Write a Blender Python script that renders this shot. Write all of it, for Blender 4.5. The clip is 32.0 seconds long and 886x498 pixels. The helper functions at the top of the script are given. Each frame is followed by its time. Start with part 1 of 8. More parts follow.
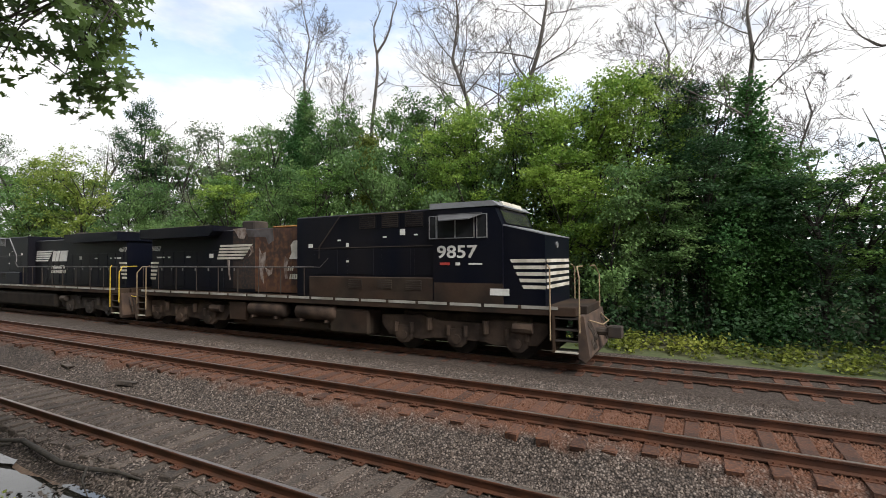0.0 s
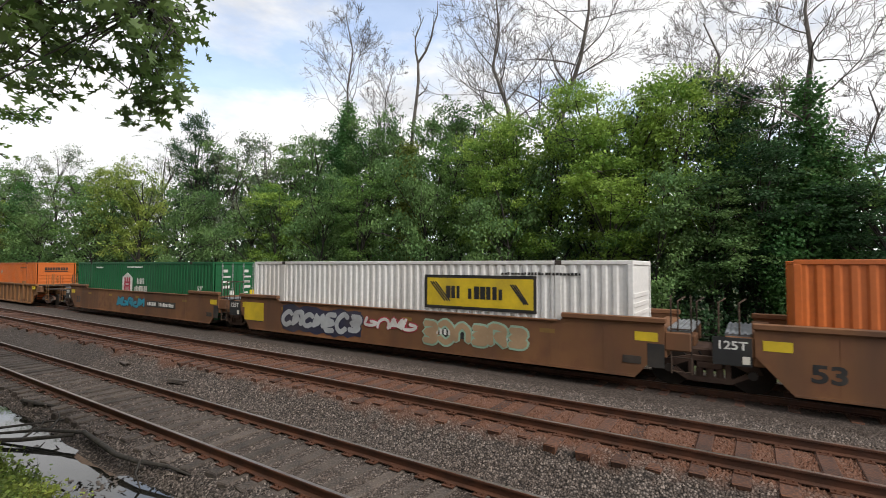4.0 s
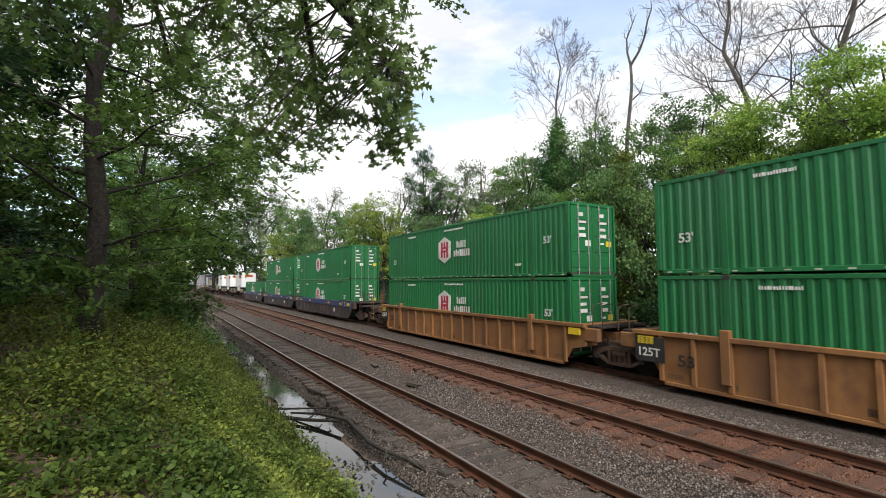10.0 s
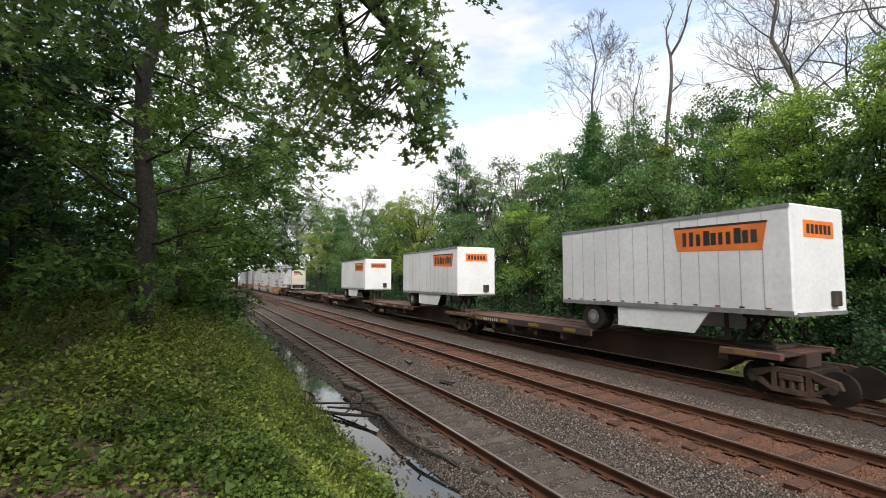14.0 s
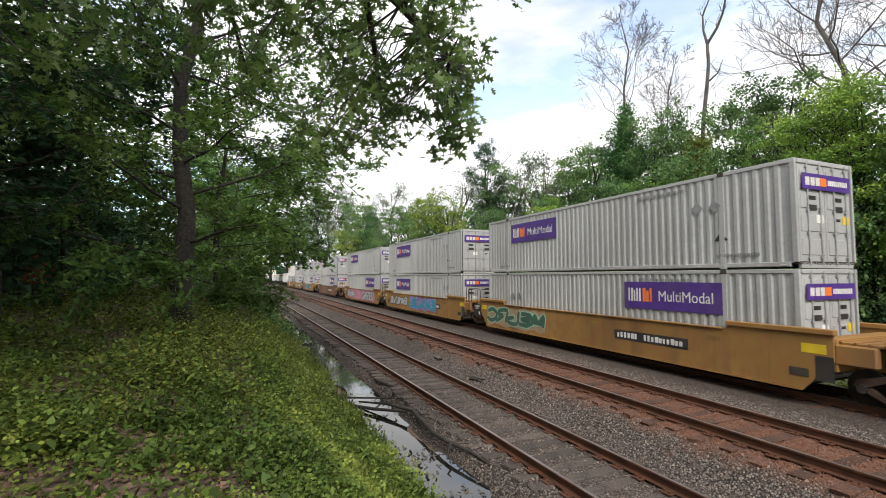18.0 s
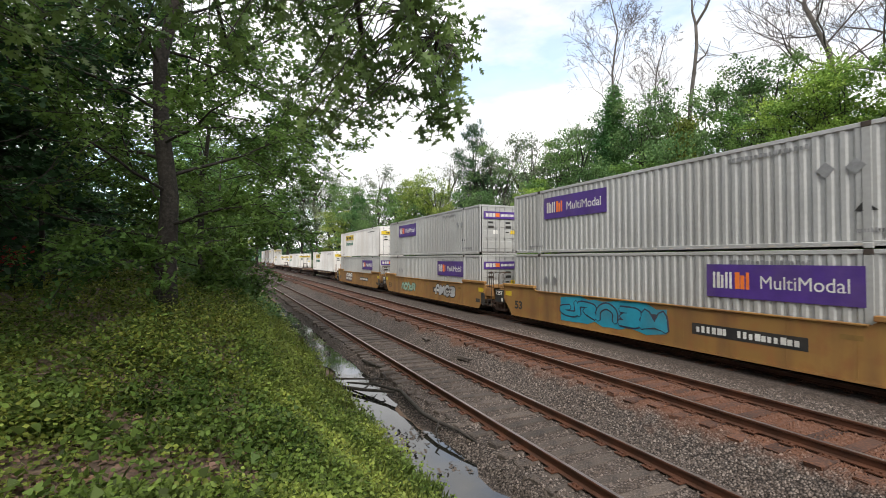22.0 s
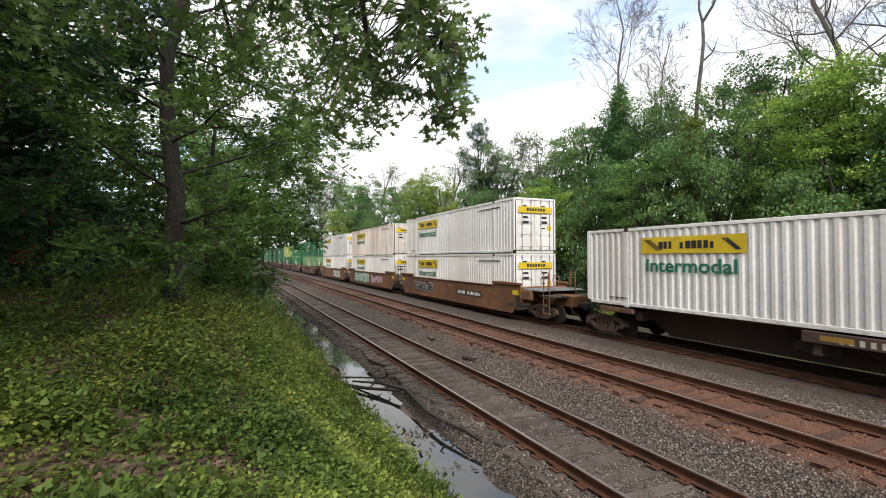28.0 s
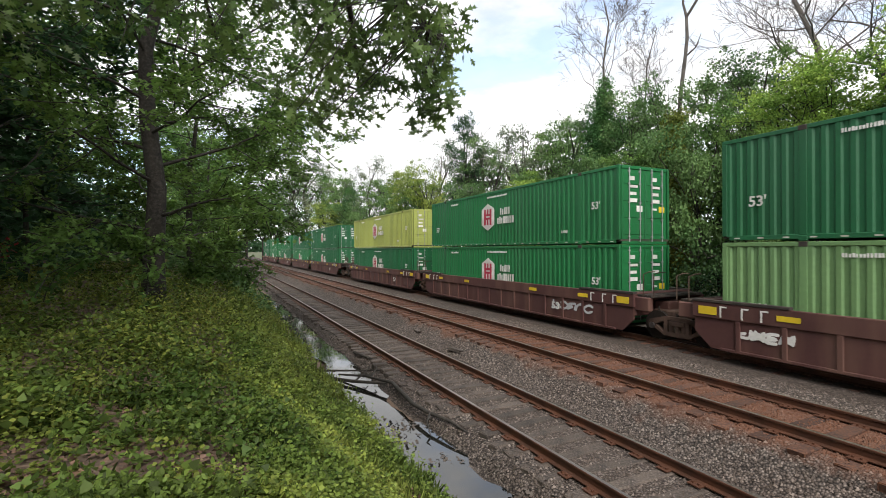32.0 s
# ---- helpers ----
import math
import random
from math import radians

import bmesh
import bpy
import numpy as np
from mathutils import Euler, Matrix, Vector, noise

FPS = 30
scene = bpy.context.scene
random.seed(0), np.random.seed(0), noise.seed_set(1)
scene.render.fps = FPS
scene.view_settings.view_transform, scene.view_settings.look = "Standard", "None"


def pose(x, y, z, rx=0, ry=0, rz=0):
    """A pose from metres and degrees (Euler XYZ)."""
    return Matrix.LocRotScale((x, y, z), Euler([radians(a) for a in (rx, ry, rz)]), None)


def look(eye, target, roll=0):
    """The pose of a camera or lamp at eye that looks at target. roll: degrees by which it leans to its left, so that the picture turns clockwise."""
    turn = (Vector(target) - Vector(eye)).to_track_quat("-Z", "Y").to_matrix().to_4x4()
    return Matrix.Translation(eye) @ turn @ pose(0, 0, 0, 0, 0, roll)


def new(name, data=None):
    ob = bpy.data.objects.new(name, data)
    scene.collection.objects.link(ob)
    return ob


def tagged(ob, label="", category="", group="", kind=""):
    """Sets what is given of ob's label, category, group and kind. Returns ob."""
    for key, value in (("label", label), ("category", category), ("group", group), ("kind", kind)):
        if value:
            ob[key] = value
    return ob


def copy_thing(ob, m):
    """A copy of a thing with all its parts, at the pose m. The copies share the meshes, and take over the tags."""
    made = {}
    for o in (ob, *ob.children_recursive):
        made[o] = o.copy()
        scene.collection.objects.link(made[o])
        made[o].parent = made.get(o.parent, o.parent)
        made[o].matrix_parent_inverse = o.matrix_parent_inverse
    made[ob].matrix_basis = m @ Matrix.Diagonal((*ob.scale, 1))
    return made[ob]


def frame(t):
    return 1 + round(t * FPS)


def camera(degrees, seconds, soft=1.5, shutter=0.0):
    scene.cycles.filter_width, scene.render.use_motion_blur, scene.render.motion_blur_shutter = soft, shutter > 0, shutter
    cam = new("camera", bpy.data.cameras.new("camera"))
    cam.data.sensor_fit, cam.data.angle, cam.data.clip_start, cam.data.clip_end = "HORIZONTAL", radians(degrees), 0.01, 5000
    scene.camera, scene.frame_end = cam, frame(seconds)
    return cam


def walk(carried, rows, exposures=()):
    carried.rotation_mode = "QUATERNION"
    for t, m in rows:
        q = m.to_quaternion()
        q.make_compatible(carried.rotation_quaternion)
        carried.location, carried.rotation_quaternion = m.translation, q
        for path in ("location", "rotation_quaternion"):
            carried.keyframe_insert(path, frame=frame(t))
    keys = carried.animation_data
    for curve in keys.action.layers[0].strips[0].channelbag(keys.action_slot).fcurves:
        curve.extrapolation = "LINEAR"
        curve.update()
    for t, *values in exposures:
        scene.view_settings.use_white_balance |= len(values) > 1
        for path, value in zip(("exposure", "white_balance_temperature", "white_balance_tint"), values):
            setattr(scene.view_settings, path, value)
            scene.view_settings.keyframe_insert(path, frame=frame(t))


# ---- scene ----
# x runs along the tracks (the train goes to +x), y away from the camera, z = 0 at the rail tops of the middle track
EYE = 2.76
cam = camera(87.12, 32.0, soft=0.88, shutter=0.04)
PATH = [
    (0.0, pose(0, 0, EYE, 91.27, 0.47, 28.50)),
    (0.5, pose(0, 0, EYE, 91.06, 0.48, 9.69)),
    (1.0, pose(0, 0, EYE, 91.08, 0.45, 1.15)),
    (1.5, pose(0, 0, EYE, 91.30, 0.36, 6.15)),
    (2.0, pose(0, 0, EYE, 91.42, 0.22, 10.24)),
    (2.5, pose(0, 0, EYE, 91.97, 0.06, 14.61)),
    (3.0, pose(0, 0, EYE, 92.35, -0.09, 19.54)),
    (3.5, pose(0, 0, EYE, 92.28, -0.19, 25.61)),
    (4.0, pose(0, 0, EYE, 92.19, -0.25, 33.22)),
    (4.5, pose(0, 0, EYE, 92.46, -0.28, 40.15)),
    (6.5, pose(0, 0, EYE, 92.57, 0.08, 53.10)),
    (7.0, pose(0, 0, EYE, 93.20, 0.09, 53.99)),
    (7.5, pose(0, 0, EYE, 93.70, 0.10, 54.55)),
    (8.0, pose(0, 0, EYE, 93.91, 0.11, 55.06)),
    (8.5, pose(0, 0, EYE, 93.94, 0.10, 55.55)),
    (9.0, pose(0, 0, EYE, 93.77, 0.08, 56.45)),
    (9.5, pose(0, 0, EYE, 93.88, 0.06, 57.83)),
    (10.0, pose(0, 0, EYE, 94.13, 0.05, 59.04)),
    (10.5, pose(0, 0, EYE, 94.37, 0.03, 59.90)),
    (11.0, pose(0, 0, EYE, 94.59, 0.01, 60.55)),
    (11.5, pose(0, 0, EYE, 94.81, 0.00, 61.12)),
    (12.0, pose(0, 0, EYE, 94.68, -0.01, 61.69)),
    (12.5, pose(0, 0, EYE, 94.37, -0.02, 61.63)),
    (13.0, pose(0, 0, EYE, 94.19, -0.04, 61.73)),
    (13.5, pose(0, 0, EYE, 93.86, -0.05, 62.30)),
    (14.0, pose(0, 0, EYE, 93.82, -0.05, 63.15)),
    (14.5, pose(0, 0, EYE, 93.76, -0.06, 63.91)),
    (16.5, pose(0, 0, EYE, 93.68, -0.05, 65.94)),
    (17.0, pose(0, 0, EYE, 93.61, -0.03, 66.25)),
    (17.5, pose(0, 0, EYE, 93.55, -0.01, 66.50)),
    (18.0, pose(0, 0, EYE, 93.39, 0.01, 66.71)),
    (18.5, pose(0, 0, EYE, 93.04, 0.04, 66.36)),
    (19.0, pose(0, 0, EYE, 92.68, 0.06, 65.75)),
    (19.5, pose(0, 0, EYE, 92.38, 0.06, 65.35)),
    (20.0, pose(0, 0, EYE, 92.08, 0.07, 65.19)),
    (20.5, pose(0, 0, EYE, 91.81, 0.07, 65.21)),
    (21.0, pose(0, 0, EYE, 91.66, 0.08, 65.27)),
    (21.5, pose(0, 0, EYE, 91.43, 0.09, 65.29)),
    (22.0, pose(0, 0, EYE, 91.16, 0.09, 65.21)),
    (22.5, pose(0, 0, EYE, 90.88, 0.09, 65.15)),
    (23.0, pose(0, 0, EYE, 90.49, 0.08, 65.08)),
    (23.5, pose(0, 0, EYE, 90.21, 0.08, 65.35)),
    (24.0, pose(0, 0, EYE, 90.31, 0.07, 65.62)),
    (24.5, pose(0, 0, EYE, 90.13, 0.06, 64.89)),
    (26.5, pose(0, 0, EYE, 90.61, 0.13, 64.40)),
    (27.0, pose(0, 0, EYE, 90.89, 0.12, 65.03)),
    (27.5, pose(0, 0, EYE, 90.98, 0.11, 65.44)),
    (28.0, pose(0, 0, EYE, 91.04, 0.10, 65.83)),
    (28.5, pose(0, 0, EYE, 91.09, 0.07, 66.14)),
    (29.0, pose(0, 0, EYE, 91.13, 0.05, 66.36)),
    (29.5, pose(0, 0, EYE, 91.17, 0.03, 66.76)),
    (30.0, pose(0, 0, EYE, 91.25, 0.03, 67.21)),
    (30.5, pose(0, 0, EYE, 91.37, 0.04, 67.53)),
    (31.0, pose(0, 0, EYE, 91.26, 0.07, 67.69)),
    (31.5, pose(0, 0, EYE, 90.76, 0.10, 67.04)),
    (32.0, pose(0, 0, EYE, 90.16, 0.13, 64.12)),
]
walk(cam, PATH, exposures=[(0.0, 0.42), (1.0, 0.07), (2.0, 0.06), (3.0, 0.2), (4.5, 0.3), (7.0, 0.55), (12.0, 0.47), (20.0, 0.58), (32.0, 0.58)])

# ---- sky and light: bright broken overcast with a few blue gaps ----
world = bpy.data.worlds.new("sky")
scene.world = world
world.use_nodes = True
wt = world.node_tree
wt.nodes.clear()


def wnode(kind, **kw):
    n = wt.nodes.new(kind)
    for k, v in kw.items():
        n.inputs[k].default_value = v
    return n


w_out = wt.nodes.new("ShaderNodeOutputWorld")
w_bg = wt.nodes.new("ShaderNodeBackground")
w_sky = wt.nodes.new("ShaderNodeTexSky")
w_sky.sky_type = "NISHITA"
w_sky.sun_disc = False
w_sky.sun_elevation = radians(43)
w_sky.sun_rotation = radians(108)
w_sky.air_density = 1.0
w_sky.dust_density = 0.6
w_tc = wt.nodes.new("ShaderNodeTexCoord")
w_map = wt.nodes.new("ShaderNodeMapping")
w_map.inputs["Scale"].default_value = (1.0, 1.0, 2.6)
w_map.inputs["Location"].default_value = (0.62, 0.35, 0.1)
w_n1 = wnode("ShaderNodeTexNoise", Scale=2.1, Detail=7.0, Roughness=0.55)
w_n2 = wnode("ShaderNodeTexNoise", Scale=3.4, Detail=6.0, Roughness=0.6)
w_r1 = wt.nodes.new("ShaderNodeValToRGB")
w_r1.color_ramp.elements[0].position = 0.36
w_r1.color_ramp.elements[1].position = 0.50
w_r1.color_ramp.elements[0].color = (0.3, 0.3, 0.3, 1)
w_r2 = wt.nodes.new("ShaderNodeValToRGB")
w_r2.color_ramp.elements[0].position = 0.30
w_r2.color_ramp.elements[1].position = 0.72
w_r2.color_ramp.elements[0].color = (6.4, 6.5, 6.75, 1)
w_r2.color_ramp.elements[1].color = (10.8, 10.7, 10.6, 1)
w_mix = wt.nodes.new("ShaderNodeMixRGB")
wt.links.new(w_tc.outputs["Generated"], w_map.inputs["Vector"])
wt.links.new(w_map.outputs["Vector"], w_n1.inputs["Vector"])
wt.links.new(w_map.outputs["Vector"], w_n2.inputs["Vector"])
# a wide gap in the cloud high over the tracks
w_gap = wt.nodes.new("ShaderNodeVectorMath")
w_gap.operation = "DOT_PRODUCT"
w_gap.inputs[1].default_value = (-0.56, 0.53, 0.64)
wt.links.new(w_tc.outputs["Generated"], w_gap.inputs[0])
w_gr = wt.nodes.new("ShaderNodeMapRange")
w_gr.inputs["From Min"].default_value = 0.9
w_gr.inputs["From Max"].default_value = 1.0
w_gr.inputs["To Max"].default_value = 0.2
wt.links.new(w_gap.outputs["Value"], w_gr.inputs["Value"])
w_sub = wt.nodes.new("ShaderNodeMath")
w_sub.operation = "SUBTRACT"
wt.links.new(w_n1.outputs["Fac"], w_sub.inputs[0])
wt.links.new(w_gr.outputs["Result"], w_sub.inputs[1])
wt.links.new(w_sub.outputs["Value"], w_r1.inputs["Fac"])
wt.links.new(w_n2.outputs["Fac"], w_r2.inputs["Fac"])
wt.links.new(w_r1.outputs["Color"], w_mix.inputs["Fac"])
w_lift = wt.nodes.new("ShaderNodeVectorMath")
w_lift.operation = "SCALE"
w_lift.inputs["Scale"].default_value = 2.2
wt.links.new(w_sky.outputs["Color"], w_lift.inputs[0])
wt.links.new(w_lift.outputs["Vector"], w_mix.inputs["Color1"])
wt.links.new(w_r2.outputs["Color"], w_mix.inputs["Color2"])
wt.links.new(w_mix.outputs["Color"], w_bg.inputs["Color"])
w_bg.inputs["Strength"].default_value = 0.105
wt.links.new(w_bg.outputs["Background"], w_out.inputs["Surface"])

sun = new("sun", bpy.data.lights.new("sun", "SUN"))
sun.data.energy = 2.7
sun.data.angle = radians(25)
sun.data.color = (1.0, 0.96, 0.9)
sun.matrix_world = look((62, -20, 62), (0, 0, 0))


# ---- materials ----
def mat(name, c1, c2=None, rough=0.7, metal=0.0, scale=3.0, c3=None, fine=30.0, bump=0.2, bump_scale=None,
        spread=0.0, islands=False, stain=None, stain_scale=0.8, stain_amount=0.5, streak=False, spec=0.5, trans=0.0):
    """Two-scale mottled surface: c1 and c2 by large noise, c3 by fine noise, stains, bump, and a spread of brightness per object or island."""
    m = bpy.data.materials.new(name)
    m.use_nodes = True
    t = m.node_tree
    N, L = t.nodes, t.links
    p = N["Principled BSDF"]
    p.inputs["Roughness"].default_value = rough
    p.inputs["Metallic"].default_value = metal
    p.inputs["Specular IOR Level"].default_value = spec
    tc = N.new("ShaderNodeTexCoord")
    vec = tc.outputs["Object"]

    def noise_of(s, detail=4.0, stretch=None):
        n = N.new("ShaderNodeTexNoise")
        n.inputs["Scale"].default_value = s
        n.inputs["Detail"].default_value = detail
        if stretch:
            mp = N.new("ShaderNodeMapping")
            mp.inputs["Scale"].default_value = stretch
            L.new(vec, mp.inputs["Vector"])
            L.new(mp.outputs["Vector"], n.inputs["Vector"])
        else:
            L.new(vec, n.inputs["Vector"])
        return n.outputs["Fac"]

    def ramp(fac, lo, hi):
        r = N.new("ShaderNodeMapRange")
        r.inputs["From Min"].default_value = lo
        r.inputs["From Max"].default_value = hi
        L.new(fac, r.inputs["Value"])
        return r.outputs["Result"]

    def mix(fac, a, b, mode="MIX"):
        x = N.new("ShaderNodeMixRGB")
        x.blend_type = mode
        for s, v in (("Fac", fac), ("Color1", a), ("Color2", b)):
            if isinstance(v, (int, float)):
                x.inputs[s].default_value = v
            elif isinstance(v, tuple):
                x.inputs[s].default_value = (*v[:3], 1)
            else:
                L.new(v, x.inputs[s])
        return x.outputs["Color"]

    c2 = c2 or tuple(v * 0.75 for v in c1)
    col = mix(ramp(noise_of(scale), 0.38, 0.62), c1, c2)
    f = noise_of(fine, 3.0)
    if c3:
        col = mix(ramp(f, 0.45, 0.7), col, c3)
    else:
        k = N.new("ShaderNodeMapRange")
        k.inputs["To Min"].default_value = 0.82
        k.inputs["To Max"].default_value = 1.15
        L.new(f, k.inputs["Value"])
        col = mix(1.0, col, k.outputs["Result"], "MULTIPLY")
    if stain:
        st = noise_of(stain_scale, 6.0, (1.0, 1.0, 0.18) if streak else None)
        a = N.new("ShaderNodeMath")
        a.operation = "MULTIPLY"
        a.inputs[1].default_value = stain_amount
        L.new(ramp(st, 0.48, 0.68), a.inputs[0])
        col = mix(a.outputs[0], col, stain)
    if spread:
        if islands:
            g = N.new("ShaderNodeNewGeometry")
            rnd = g.outputs["Random Per Island"]
        else:
            g = N.new("ShaderNodeObjectInfo")
            rnd = g.outputs["Random"]
        k = N.new("ShaderNodeMapRange")
        k.inputs["To Min"].default_value = 1 - spread
        k.inputs["To Max"].default_value = 1 + spread
        L.new(rnd, k.inputs["Value"])
        col = mix(1.0, col, k.outputs["Result"], "MULTIPLY")
    L.new(col, p.inputs["Base Color"])
    if bump:
        b = N.new("ShaderNodeBump")
        b.inputs["Strength"].default_value = bump
        b.inputs["Distance"].default_value = 0.02
        L.new(noise_of(bump_scale or fine, 4.0), b.inputs["Height"])
        L.new(b.outputs["Normal"], p.inputs["Normal"])
    if trans:
        tr = N.new("ShaderNodeBsdfTranslucent")
        L.new(col, tr.inputs["Color"])
        ms = N.new("ShaderNodeMixShader")
        ms.inputs["Fac"].default_value = trans
        L.new(p.outputs["BSDF"], ms.inputs[1])
        L.new(tr.outputs["BSDF"], ms.inputs[2])
        L.new(ms.outputs["Shader"], N["Material Output"].inputs["Surface"])
    return m


M = {}
M["soil"] = mat("soil", (0.14, 0.095, 0.065), (0.08, 0.056, 0.04), rough=0.95, scale=0.7, c3=(0.2, 0.135, 0.095), fine=14, bump=0.6)
M["grass_ground"] = mat("grass_ground", (0.05, 0.075, 0.022), (0.075, 0.07, 0.035), rough=0.95, scale=0.35, c3=(0.09, 0.1, 0.04), fine=9, bump=0.6)
M["mud"] = mat("mud", (0.06, 0.046, 0.036), (0.1, 0.078, 0.06), rough=0.6, scale=1.5, fine=20, bump=0.5)
M["rail"] = mat("rail_steel", (0.12, 0.05, 0.028), (0.07, 0.034, 0.022), rough=0.55, metal=0.35, scale=2, fine=40, bump=0.1)
M["rail_head"] = mat("worn_rail_head", (0.34, 0.3, 0.27), (0.22, 0.17, 0.14), rough=0.35, metal=0.8, scale=0.6, fine=50, bump=0.02)
M["tie_grey"] = mat("weathered_tie", (0.078, 0.06, 0.047), (0.038, 0.029, 0.024), rough=0.9, scale=3, c3=(0.115, 0.09, 0.074), fine=26, bump=0.5, spread=0.4)
M["tie_rust"] = mat("rust_stained_tie", (0.07, 0.03, 0.018), (0.035, 0.018, 0.013), rough=0.9, scale=2, c3=(0.12, 0.05, 0.024), fine=22, bump=0.5, spread=0.35)
M["water"] = mat("ditch_water", (0.012, 0.013, 0.012), (0.02, 0.019, 0.015), rough=0.03, scale=1.2, fine=6, bump=0.05, bump_scale=2.5, spec=1.0)
M["bark"] = mat("bark", (0.036, 0.03, 0.024), (0.02, 0.017, 0.014), rough=0.95, scale=4, c3=(0.058, 0.049, 0.04), fine=18, bump=0.8)
M["dead_wood"] = mat("dead_wood", (0.13, 0.115, 0.1), (0.07, 0.06, 0.053), rough=0.9, scale=2, fine=15, bump=0.4)


def leaf_mat(name, c, spread=0.36, trans=0.42, var=0.58, spec=0.22):
    c2 = (c[0] * var * 0.8, c[1] * var, c[2] * var)
    return mat(name, c, c2, rough=0.55, scale=0.45, fine=3.0, bump=0, spread=spread, islands=True, trans=trans, spec=spec)


M["leaf_bright"] = leaf_mat("bright_green_leaf", (0.32, 0.45, 0.085))
M["leaf_mid"] = leaf_mat("mid_green_leaf", (0.175, 0.28, 0.095))
# dark green, lowered further to put the wood's shade into the leaf colour
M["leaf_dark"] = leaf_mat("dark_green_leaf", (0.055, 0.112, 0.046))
M["leaf_dusk"] = leaf_mat("dusky_leaf", (0.16, 0.22, 0.11))
M["leaf_ivy"] = leaf_mat("ivy_leaf", (0.11, 0.23, 0.07))
M["leaf_far"] = leaf_mat("dusty_far_leaf", (0.22, 0.25, 0.15))
M["leaf_yellow"] = leaf_mat("yellow_green_leaf", (0.33, 0.4, 0.085))
M["leaf_bush"] = leaf_mat("bush_leaf", (0.205, 0.33, 0.085))
M["leaf_oak"] = leaf_mat("oak_leaf", (0.16, 0.26, 0.06), trans=0.48, spread=0.4)
M["leaf_over"] = leaf_mat("glossy_oak_leaf", (0.15, 0.225, 0.06), trans=0.46, spread=0.45, spec=0.6)
M["leaf_weed"] = leaf_mat("weed_leaf", (0.25, 0.27, 0.053), spread=0.6)
M["leaf_bank"] = leaf_mat("broad_weed_leaf", (0.15, 0.205, 0.042), spread=0.65)
M["leaf_lime"] = leaf_mat("lime_weed_leaf", (0.3, 0.35, 0.07), spread=0.5)
M["leaf_red"] = leaf_mat("red_leaf", (0.42, 0.05, 0.05))
M["leaf_litter"] = mat("dry_leaf", (0.18, 0.105, 0.07), (0.1, 0.058, 0.042), rough=0.9, scale=2, fine=20, bump=0, spread=0.4, islands=True)
M["grass"] = leaf_mat("grass_blade", (0.38, 0.42, 0.1), spread=0.4)


